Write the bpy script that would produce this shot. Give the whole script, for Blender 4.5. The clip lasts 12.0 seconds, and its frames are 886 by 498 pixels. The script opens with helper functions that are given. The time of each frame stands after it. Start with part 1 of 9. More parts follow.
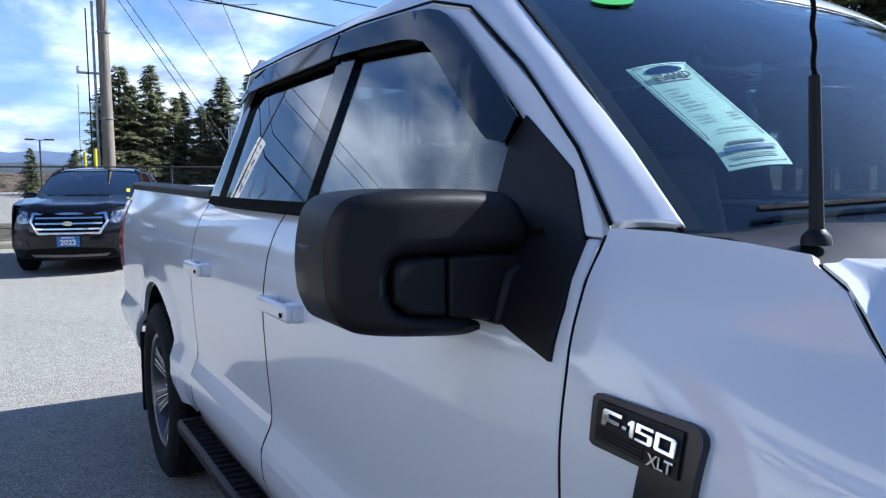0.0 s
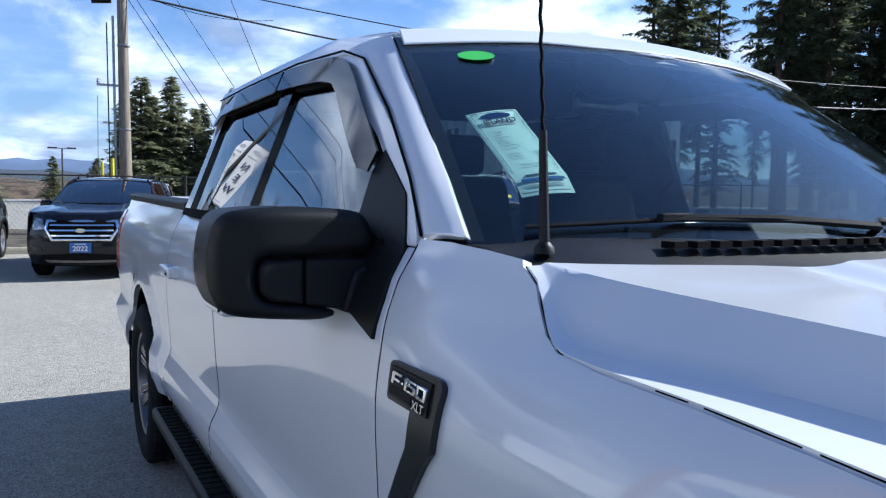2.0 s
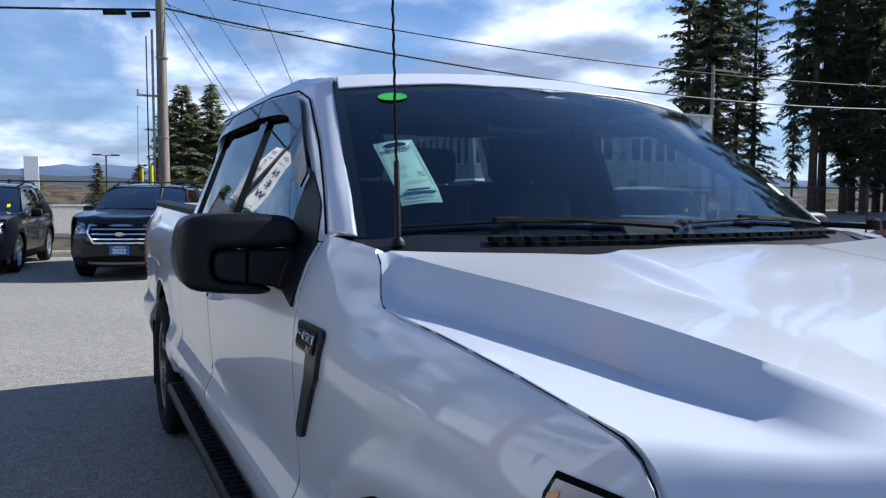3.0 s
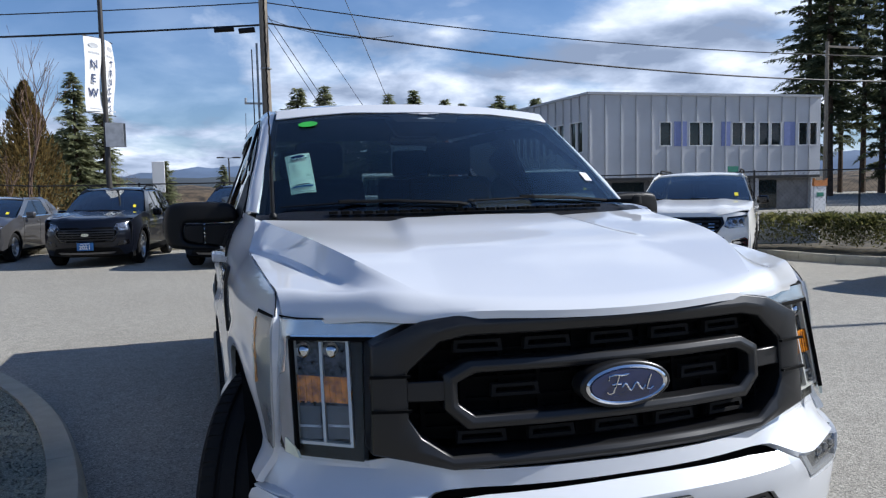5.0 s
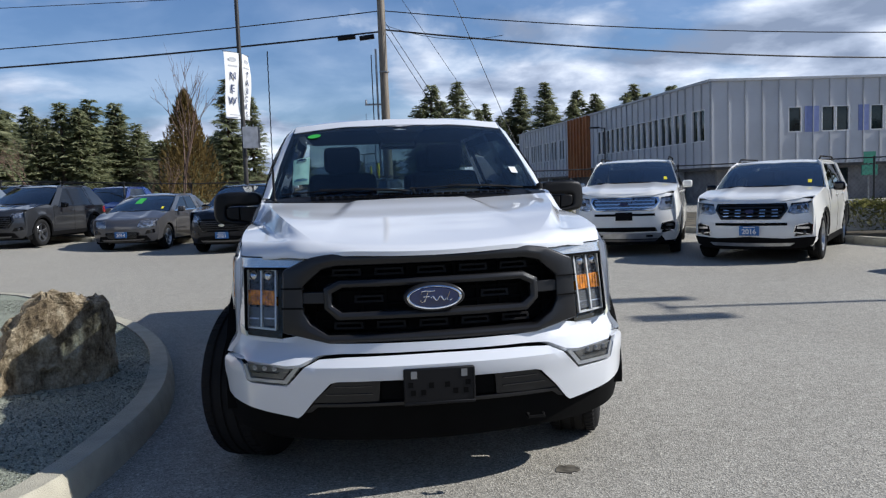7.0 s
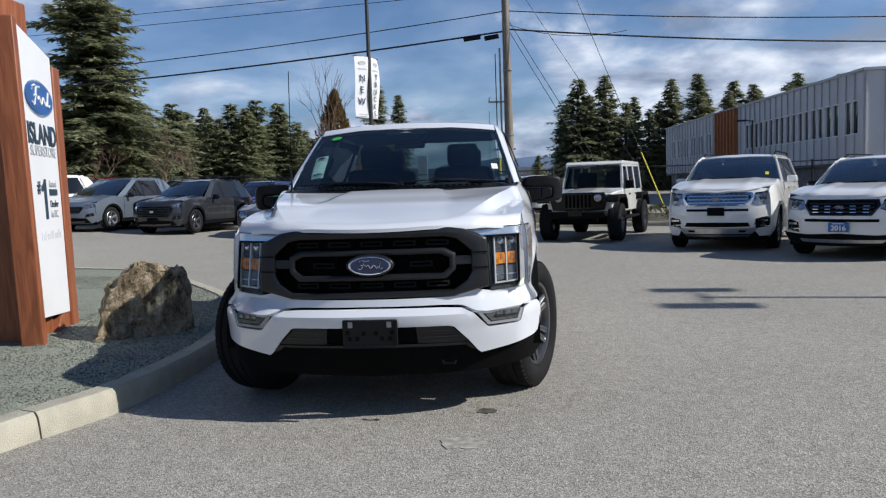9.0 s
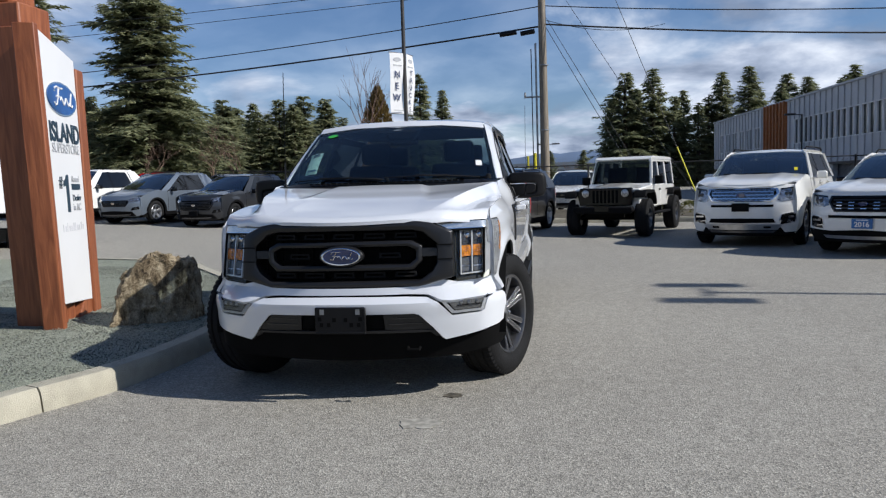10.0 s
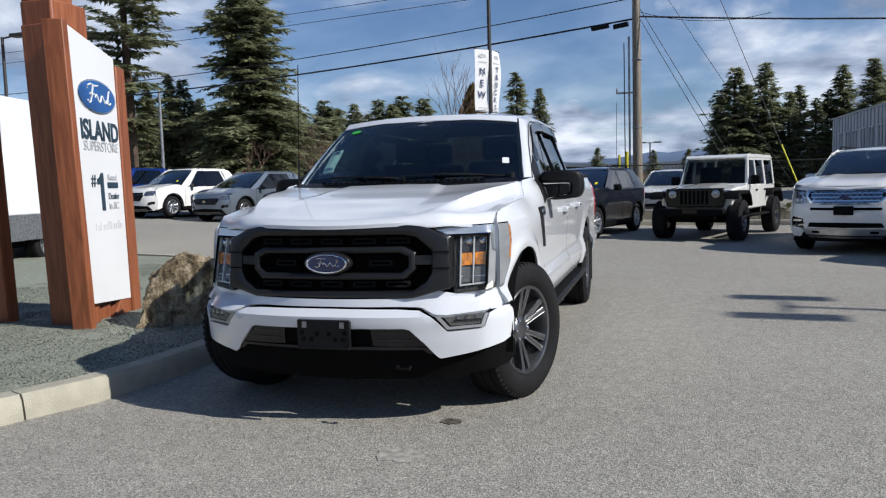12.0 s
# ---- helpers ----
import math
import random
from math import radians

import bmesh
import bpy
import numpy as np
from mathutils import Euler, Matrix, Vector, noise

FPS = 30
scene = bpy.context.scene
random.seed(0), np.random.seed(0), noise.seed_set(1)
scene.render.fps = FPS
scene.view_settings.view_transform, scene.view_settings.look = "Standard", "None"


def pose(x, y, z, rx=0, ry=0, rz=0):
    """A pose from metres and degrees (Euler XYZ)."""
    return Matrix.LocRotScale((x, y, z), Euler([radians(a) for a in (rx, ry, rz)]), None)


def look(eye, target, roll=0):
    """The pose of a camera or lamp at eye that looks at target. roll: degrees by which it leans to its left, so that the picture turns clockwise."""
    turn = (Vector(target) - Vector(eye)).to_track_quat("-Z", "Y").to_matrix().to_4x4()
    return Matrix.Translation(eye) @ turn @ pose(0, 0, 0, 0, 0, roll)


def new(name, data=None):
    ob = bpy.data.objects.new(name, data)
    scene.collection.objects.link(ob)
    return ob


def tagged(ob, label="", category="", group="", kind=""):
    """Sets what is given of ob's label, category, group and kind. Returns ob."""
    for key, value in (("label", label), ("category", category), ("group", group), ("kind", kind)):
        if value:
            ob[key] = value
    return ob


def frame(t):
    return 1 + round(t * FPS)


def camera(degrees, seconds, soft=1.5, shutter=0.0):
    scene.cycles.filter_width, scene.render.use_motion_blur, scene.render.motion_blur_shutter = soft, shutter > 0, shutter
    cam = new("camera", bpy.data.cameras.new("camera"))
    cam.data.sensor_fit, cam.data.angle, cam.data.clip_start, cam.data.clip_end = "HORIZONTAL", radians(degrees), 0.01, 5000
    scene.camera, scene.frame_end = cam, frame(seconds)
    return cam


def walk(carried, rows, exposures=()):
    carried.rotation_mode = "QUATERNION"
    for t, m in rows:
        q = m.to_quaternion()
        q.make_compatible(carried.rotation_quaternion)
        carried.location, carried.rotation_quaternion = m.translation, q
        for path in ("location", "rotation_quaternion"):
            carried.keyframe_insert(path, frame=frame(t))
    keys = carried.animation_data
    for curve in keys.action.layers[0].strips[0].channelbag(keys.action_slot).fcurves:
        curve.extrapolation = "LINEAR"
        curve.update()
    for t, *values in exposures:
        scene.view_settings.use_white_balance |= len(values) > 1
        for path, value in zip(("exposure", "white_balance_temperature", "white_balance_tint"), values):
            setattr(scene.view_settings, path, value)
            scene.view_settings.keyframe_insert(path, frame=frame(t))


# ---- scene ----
cam = camera(60.9, 12.0, soft=1.25)
PATH = [
    (0, (-1.593, 0.842, 1.41), (-0.589, 2.562, 1.227), -0.3),
    (0.5, (-1.599, 0.825, 1.403), (-0.587, 2.54, 1.218), -0.1),
    (1, (-1.596, 0.785, 1.405), (-0.588, 2.503, 1.225), 0.1),
    (1.5, (-1.578, 0.672, 1.412), (-0.585, 2.4, 1.248), 0.3),
    (2, (-1.504, 0.414, 1.425), (-0.537, 2.158, 1.279), 0.7),
    (2.5, (-1.482, 0.114, 1.438), (-0.552, 1.879, 1.301), 0.6),
    (3, (-1.459, -0.216, 1.444), (-0.578, 1.574, 1.306), 0.4),
    (3.2, (-1.422, -0.369, 1.451), (-0.564, 1.431, 1.3), -0.5),
    (4.8, (-1.1, -1.491, 1.412), (-0.468, 0.4, 1.262), -0.7),
    (5, (-1.047, -1.66, 1.427), (-0.45, 0.243, 1.271), -1.2),
    (5.5, (-0.928, -2.076, 1.42), (-0.414, -0.15, 1.259), -1.7),
    (6, (-0.726, -2.447, 1.409), (-0.299, -0.5, 1.244), -1.9),
    (6.5, (-0.506, -2.822, 1.4), (-0.171, -0.857, 1.234), -2.1),
    (7, (-0.344, -3.197, 1.385), (-0.108, -1.218, 1.22), -2.1),
    (8.8, (0.637, -4.077, 1.339), (0.502, -2.088, 1.176), -1.9),
    (9, (0.771, -4.122, 1.333), (0.605, -2.136, 1.169), -1.9),
    (9.5, (1.038, -4.24, 1.328), (0.803, -2.261, 1.159), -1.9),
    (10, (1.278, -4.318, 1.326), (0.985, -2.347, 1.152), -1.8),
    (10.5, (1.508, -4.237, 1.335), (1.155, -2.277, 1.157), -1.7),
    (11, (1.656, -4.095, 1.331), (1.24, -2.147, 1.152), -1.7),
    (11.5, (1.702, -3.876, 1.318), (1.217, -1.944, 1.143), -1.7),
    (12, (1.755, -3.685, 1.311), (1.2, -1.771, 1.143), -1.6),
]
walk(cam, [(t, look(eye, target, roll)) for t, eye, target, roll in PATH], [(0, 1.16, 5600, 10), (1.5, 1.10, 5600, 10), (3, 0.68, 5780, 10), (5.5, 0.48, 6020, 10), (7.0, 0.38, 6090, 10), (9, 0.25, 6170, 10), (12, 0.22, 6170, 10)])

SKY_STRENGTH, SUN_POWER = 0.067, 4.7
SKY_GAIN = (0.70, 0.90, 1.17)
CLOUD_DARK, CLOUD_MID, CLOUD_LIT = (3.3, 4.0, 5.4), (6.2, 7.0, 8.6), (11.6, 12.1, 13.0)
scene.view_settings.exposure = 0.25

# ---------------------------------------------------------------- world, sun
SUN_AZ, SUN_EL = -8.0, 36.0          # degrees; the sun stands towards +x and a little towards -y


def make_world():
    w = bpy.data.worlds.new("sky")
    scene.world = w
    w.use_nodes = True
    nt = w.node_tree
    nt.nodes.clear()
    N, L = nt.nodes.new, nt.links.new
    out, bg = N("ShaderNodeOutputWorld"), N("ShaderNodeBackground")
    sky = N("ShaderNodeTexSky")
    sky.sky_type, sky.sun_disc = "NISHITA", False
    sky.sun_elevation, sky.sun_rotation = radians(SUN_EL), radians(90 - SUN_AZ)
    sky.air_density, sky.dust_density, sky.ozone_density = 1.0, 0.4, 1.6
    co, sep = N("ShaderNodeTexCoord"), N("ShaderNodeSeparateXYZ")
    L(co.outputs["Generated"], sep.inputs[0])
    # a flat cloud layer seen from below: direction divided by its height
    hz = N("ShaderNodeMath"); hz.operation = "MAXIMUM"; hz.inputs[1].default_value = 0.0
    L(sep.outputs["Z"], hz.inputs[0])
    up = N("ShaderNodeMath"); up.operation = "ADD"; up.inputs[1].default_value = 0.26
    L(hz.outputs[0], up.inputs[0])
    dx, dy = N("ShaderNodeMath"), N("ShaderNodeMath")
    for d, k in ((dx, "X"), (dy, "Y")):
        d.operation = "DIVIDE"
        L(sep.outputs[k], d.inputs[0]); L(up.outputs[0], d.inputs[1])
    comb = N("ShaderNodeCombineXYZ")
    L(dx.outputs[0], comb.inputs[0]); L(dy.outputs[0], comb.inputs[1])
    comb.inputs[2].default_value = 3.7

    def tex(scale, detail, rough, dist):
        n = N("ShaderNodeTexNoise")
        n.inputs["Scale"].default_value, n.inputs["Detail"].default_value = scale, detail
        n.inputs["Roughness"].default_value, n.inputs["Distortion"].default_value = rough, dist
        L(comb.outputs[0], n.inputs["Vector"])
        return n

    def ramp(src, *stops):
        r = N("ShaderNodeValToRGB")
        e = r.color_ramp.elements
        e[0].position, e[0].color = stops[0][0], (*stops[0][1], 1)
        e[1].position, e[1].color = stops[-1][0], (*stops[-1][1], 1)
        for p, c in stops[1:-1]:
            k = e.new(p); k.color = (*c, 1)
        L(src, r.inputs[0])
        return r
    big, fine = tex(1.25, 7, 0.52, 0.25), tex(2.7, 7, 0.52, 0.2)
    # the cloud thins out overhead
    thin = N("ShaderNodeMath"); thin.operation = "MULTIPLY"; thin.inputs[1].default_value = -0.36
    high = N("ShaderNodeMapRange"); high.interpolation_type = "SMOOTHSTEP"
    high.inputs["From Min"].default_value, high.inputs["From Max"].default_value = 0.30, 0.72
    L(hz.outputs[0], high.inputs["Value"]); L(high.outputs[0], thin.inputs[0])
    fac = N("ShaderNodeMath"); fac.operation = "ADD"
    L(big.outputs["Fac"], fac.inputs[0]); L(thin.outputs[0], fac.inputs[1])
    cover = ramp(fac.outputs[0], (0.44, (0, 0, 0)), (0.55, (1, 1, 1)))
    body = ramp(fine.outputs["Fac"], (0.38, CLOUD_DARK), (0.5, CLOUD_MID), (0.63, CLOUD_LIT))
    # thin veil towards the horizon
    haze = ramp(sep.outputs["Z"], (0.0, (0.6, 0.6, 0.6)), (0.10, (0.30, 0.30, 0.30)), (0.3, (0.03, 0.03, 0.03)))
    mx = N("ShaderNodeMath"); mx.operation = "MAXIMUM"
    L(cover.outputs[0], mx.inputs[0]); L(haze.outputs[0], mx.inputs[1])
    sc = N("ShaderNodeMixRGB"); sc.blend_type = "MULTIPLY"; sc.inputs[0].default_value = 1
    L(sky.outputs[0], sc.inputs[1]); sc.inputs[2].default_value = (*SKY_GAIN, 1)
    mix = N("ShaderNodeMixRGB")
    L(mx.outputs[0], mix.inputs[0]); L(sc.outputs[0], mix.inputs[1]); L(body.outputs[0], mix.inputs[2])
    bg.inputs["Strength"].default_value = SKY_STRENGTH
    L(mix.outputs[0], bg.inputs["Color"]); L(bg.outputs[0], out.inputs[0])


make_world()
sun = new("sun", bpy.data.lights.new("sun", "SUN"))
sun.data.energy, sun.data.angle, sun.data.color = SUN_POWER, radians(0.55), (1.0, 0.95, 0.87)
_d = Vector((math.cos(radians(SUN_EL)) * math.cos(radians(SUN_AZ)), math.cos(radians(SUN_EL)) * math.sin(radians(SUN_AZ)), math.sin(radians(SUN_EL))))
sun.matrix_world = look(_d * 60, (0, 0, 0))

# ---------------------------------------------------------------- materials


def mat(name, col, rough=0.5, metal=0.0, var=0.12, scale=6.0, bump=0.0, bscale=80.0, coat=0.0, spec=0.5, glass=0.0,
        emit=0.0, per_object=0.0, col2=None, alpha=1.0, coat_ior=1.5):
    m = bpy.data.materials.new(name)
    m.use_nodes = True
    nt = m.node_tree
    N, L = nt.nodes.new, nt.links.new
    b = nt.nodes["Principled BSDF"]
    b.inputs["Roughness"].default_value, b.inputs["Metallic"].default_value = rough, metal
    b.inputs["Coat Weight"].default_value, b.inputs["Coat Roughness"].default_value = coat, 0.04
    b.inputs["Specular IOR Level"].default_value, b.inputs["Coat IOR"].default_value = spec, coat_ior
    b.inputs["Transmission Weight"].default_value = glass
    b.inputs["Alpha"].default_value = alpha
    co = N("ShaderNodeTexCoord")
    c2 = col2 or tuple(max(0.0, c * (1 - 2.2 * var)) for c in col)
    n = N("ShaderNodeTexNoise")
    n.inputs["Scale"].default_value, n.inputs["Detail"].default_value = scale, 6
    L(co.outputs["Object"], n.inputs["Vector"])
    r = N("ShaderNodeValToRGB")
    r.color_ramp.elements[0].position, r.color_ramp.elements[1].position = 0.35, 0.62
    r.color_ramp.elements[0].color, r.color_ramp.elements[1].color = (*c2, 1), (*col, 1)
    L(n.outputs["Fac"], r.inputs[0])
    last = r.outputs[0]
    if per_object:
        oi, hs = N("ShaderNodeObjectInfo"), N("ShaderNodeHueSaturation")
        mr = N("ShaderNodeMapRange")
        mr.inputs["To Min"].default_value, mr.inputs["To Max"].default_value = 1 - per_object, 1 + per_object
        L(oi.outputs["Random"], mr.inputs["Value"]); L(mr.outputs[0], hs.inputs["Value"]); L(last, hs.inputs["Color"])
        last = hs.outputs[0]
    L(last, b.inputs["Base Color"])
    if bump:
        n2, bp = N("ShaderNodeTexNoise"), N("ShaderNodeBump")
        n2.inputs["Scale"].default_value, n2.inputs["Detail"].default_value = bscale, 4
        bp.inputs["Strength"].default_value, bp.inputs["Distance"].default_value = bump, 0.01
        L(co.outputs["Object"], n2.inputs["Vector"]); L(n2.outputs["Fac"], bp.inputs["Height"]); L(bp.outputs[0], b.inputs["Normal"])
    if emit:
        b.inputs["Emission Color"].default_value, b.inputs["Emission Strength"].default_value = (*col, 1), emit
    return m


def asphalt_mat(name, base, tone):
    m = bpy.data.materials.new(name)
    m.use_nodes = True
    nt = m.node_tree
    N, L = nt.nodes.new, nt.links.new
    b = nt.nodes["Principled BSDF"]
    co = N("ShaderNodeTexCoord")
    def noise_tex(scale, detail=4, rough=0.6):
        n = N("ShaderNodeTexNoise")
        n.inputs["Scale"].default_value, n.inputs["Detail"].default_value, n.inputs["Roughness"].default_value = scale, detail, rough
        L(co.outputs["Object"], n.inputs["Vector"])
        return n
    v = N("ShaderNodeTexVoronoi")
    v.inputs["Scale"].default_value = 120
    L(co.outputs["Object"], v.inputs["Vector"])
    hs = N("ShaderNodeSeparateColor")
    L(v.outputs["Color"], hs.inputs[0])
    stones = N("ShaderNodeValToRGB")
    e = stones.color_ramp.elements
    e[0].position, e[0].color = 0.0, (*[c * 0.52 for c in base], 1)
    e[1].position, e[1].color = 1.0, (*[min(1, c * 1.6) for c in base], 1)
    k = e.new(0.5); k.color = (*base, 1)
    k = e.new(0.88); k.color = (*[c * 1.2 for c in base], 1)
    L(hs.outputs[0], stones.inputs[0])
    mx = N("ShaderNodeMixRGB"); mx.blend_type = "MULTIPLY"; mx.inputs[0].default_value = 0.75
    big = N("ShaderNodeValToRGB")
    big.color_ramp.elements[0].position, big.color_ramp.elements[1].position = 0.3, 0.7
    big.color_ramp.elements[0].color, big.color_ramp.elements[1].color = (*tone, 1), (1, 1, 1, 1)
    L(noise_tex(0.35, 7).outputs["Fac"], big.inputs[0])
    L(stones.outputs[0], mx.inputs[1]); L(big.outputs[0], mx.inputs[2])
    mx2 = N("ShaderNodeMixRGB"); mx2.blend_type = "MULTIPLY"; mx2.inputs[0].default_value = 0.55
    mid = N("ShaderNodeValToRGB")
    mid.color_ramp.elements[0].position, mid.color_ramp.elements[1].position = 0.38, 0.6
    mid.color_ramp.elements[0].color = (0.72, 0.72, 0.72, 1)
    L(noise_tex(9, 8, 0.7).outputs["Fac"], mid.inputs[0])
    L(mx.outputs[0], mx2.inputs[1]); L(mid.outputs[0], mx2.inputs[2])
    L(mx2.outputs[0], b.inputs["Base Color"])
    b.inputs["Roughness"].default_value = 0.88
    bp = N("ShaderNodeBump")
    bp.inputs["Strength"].default_value, bp.inputs["Distance"].default_value = 0.55, 0.006
    L(v.outputs["Distance"], bp.inputs["Height"]); L(bp.outputs[0], b.inputs["Normal"])
    return m


def wood_mat(name, a, c):
    m = bpy.data.materials.new(name)
    m.use_nodes = True
    nt = m.node_tree
    N, L = nt.nodes.new, nt.links.new
    b = nt.nodes["Principled BSDF"]
    co, mp = N("ShaderNodeTexCoord"), N("ShaderNodeMapping")
    mp.inputs["Scale"].default_value = (9, 9, 0.7)
    L(co.outputs["Object"], mp.inputs[0])
    n = N("ShaderNodeTexNoise")
    n.inputs["Scale"].default_value, n.inputs["Detail"].default_value, n.inputs["Distortion"].default_value = 2.2, 9, 1.2
    L(mp.outputs[0], n.inputs["Vector"])
    r = N("ShaderNodeValToRGB")
    r.color_ramp.elements[0].position, r.color_ramp.elements[1].position = 0.3, 0.68
    r.color_ramp.elements[0].color, r.color_ramp.elements[1].color = (*a, 1), (*c, 1)
    L(n.outputs["Fac"], r.inputs[0]); L(r.outputs[0], b.inputs["Base Color"])
    bp = N("ShaderNodeBump")
    bp.inputs["Strength"].default_value, bp.inputs["Distance"].default_value = 0.35, 0.01
    L(n.outputs["Fac"], bp.inputs["Height"]); L(bp.outputs[0], b.inputs["Normal"])
    b.inputs["Roughness"].default_value = 0.55
    return m


def glass_mat(name, tint, rough=0.0, gloss=0.50, base=0.024, power=5.0):
    """Thin tinted sheet: a clear mirror-like reflection over a tinted see-through pane."""
    m = bpy.data.materials.new(name)
    m.use_nodes = True
    nt = m.node_tree
    nt.nodes.clear()
    N, L = nt.nodes.new, nt.links.new
    out, tr, gl, mix, fr = (N("ShaderNodeOutputMaterial"), N("ShaderNodeBsdfTransparent"), N("ShaderNodeBsdfGlossy"),
                            N("ShaderNodeMixShader"), N("ShaderNodeLayerWeight"))
    tr.inputs["Color"].default_value = (*tint, 1)
    gl.inputs["Roughness"].default_value = rough
    fr.inputs["Blend"].default_value = 0.5
    pw, ma = N("ShaderNodeMath"), N("ShaderNodeMath")
    pw.operation, ma.operation = "POWER", "MULTIPLY_ADD"
    pw.inputs[1].default_value, ma.inputs[1].default_value, ma.inputs[2].default_value = power, gloss, base
    L(fr.outputs["Facing"], pw.inputs[0]); L(pw.outputs[0], ma.inputs[0])
    L(ma.outputs[0], mix.inputs[0]); L(tr.outputs[0], mix.inputs[1]); L(gl.outputs[0], mix.inputs[2]); L(mix.outputs[0], out.inputs[0])
    return m


def cloth_mat(name, col):
    m = bpy.data.materials.new(name)
    m.use_nodes = True
    nt = m.node_tree
    N, L = nt.nodes.new, nt.links.new
    nt.nodes.clear()
    out, di, tl, mx = N("ShaderNodeOutputMaterial"), N("ShaderNodeBsdfDiffuse"), N("ShaderNodeBsdfTranslucent"), N("ShaderNodeMixShader")
    di.inputs["Color"].default_value = tl.inputs["Color"].default_value = (*col, 1)
    mx.inputs[0].default_value = 0.28
    L(di.outputs[0], mx.inputs[1]); L(tl.outputs[0], mx.inputs[2]); L(mx.outputs[0], out.inputs[0])
    return m


def leaf_mat(name, a, c):
    m = bpy.data.materials.new(name)
    m.use_nodes = True
    nt = m.node_tree
    N, L = nt.nodes.new, nt.links.new
    b = nt.nodes["Principled BSDF"]
    g, r = N("ShaderNodeNewGeometry"), N("ShaderNodeValToRGB")
    r.color_ramp.elements[0].color, r.color_ramp.elements[1].color = (*a, 1), (*c, 1)
    L(g.outputs["Random Per Island"], r.inputs[0]); L(r.outputs[0], b.inputs["Base Color"])
    b.inputs["Roughness"].default_value = 0.65
    b.inputs["Specular IOR Level"].default_value = 0.25
    tl, mx = N("ShaderNodeBsdfTranslucent"), N("ShaderNodeMixShader")
    mx.inputs[0].default_value = 0.5
    L(r.outputs[0], tl.inputs["Color"])
    out = nt.nodes["Material Output"]
    L(b.outputs[0], mx.inputs[1]); L(tl.outputs[0], mx.inputs[2]); L(mx.outputs[0], out.inputs[0])
    return m


def rock_mat(name):
    """Tan weathered stone with dark veins, pale lichen and a coarse broken surface."""
    m = bpy.data.materials.new(name)
    m.use_nodes = True
    nt = m.node_tree
    N, L = nt.nodes.new, nt.links.new
    b = nt.nodes["Principled BSDF"]
    b.inputs["Roughness"].default_value, b.inputs["Specular IOR Level"].default_value = 0.95, 0.1
    co = N("ShaderNodeTexCoord")

    def tex(scale, detail, rough, squash=(1, 1, 1)):
        mp, n = N("ShaderNodeMapping"), N("ShaderNodeTexNoise")
        mp.inputs["Scale"].default_value = squash
        n.inputs["Scale"].default_value, n.inputs["Detail"].default_value, n.inputs["Roughness"].default_value = scale, detail, rough
        L(co.outputs["Object"], mp.inputs[0]); L(mp.outputs[0], n.inputs["Vector"])
        return n

    def ramp(src, *stops):
        r = N("ShaderNodeValToRGB")
        e = r.color_ramp.elements
        e[0].position, e[0].color = stops[0][0], (*stops[0][1], 1)
        e[1].position, e[1].color = stops[-1][0], (*stops[-1][1], 1)
        for p, c in stops[1:-1]:
            k = e.new(p); k.color = (*c, 1)
        L(src, r.inputs[0])
        return r
    veins, grain = tex(7, 9, 0.68, (1.0, 1.0, 0.55)), tex(46, 6, 0.7)
    base = ramp(veins.outputs["Fac"], (0.34, (0.045, 0.036, 0.026)), (0.44, (0.20, 0.155, 0.10)), (0.54, (0.40, 0.33, 0.225)), (0.68, (0.56, 0.50, 0.38)))
    fleck = ramp(grain.outputs["Fac"], (0.36, (0.42, 0.40, 0.36)), (0.60, (1.0, 1.0, 1.0)))
    mx = N("ShaderNodeMixRGB"); mx.blend_type = "MULTIPLY"; mx.inputs[0].default_value = 0.8
    L(base.outputs[0], mx.inputs[1]); L(fleck.outputs[0], mx.inputs[2]); L(mx.outputs[0], b.inputs["Base Color"])
    add = N("ShaderNodeMath"); add.operation = "MULTIPLY_ADD"; add.inputs[1].default_value = 0.25
    L(grain.outputs["Fac"], add.inputs[0]); L(veins.outputs["Fac"], add.inputs[2])
    bp = N("ShaderNodeBump")
    bp.inputs["Strength"].default_value, bp.inputs["Distance"].default_value = 1.0, 0.05
    L(add.outputs[0], bp.inputs["Height"]); L(bp.outputs[0], b.inputs["Normal"])
    return m


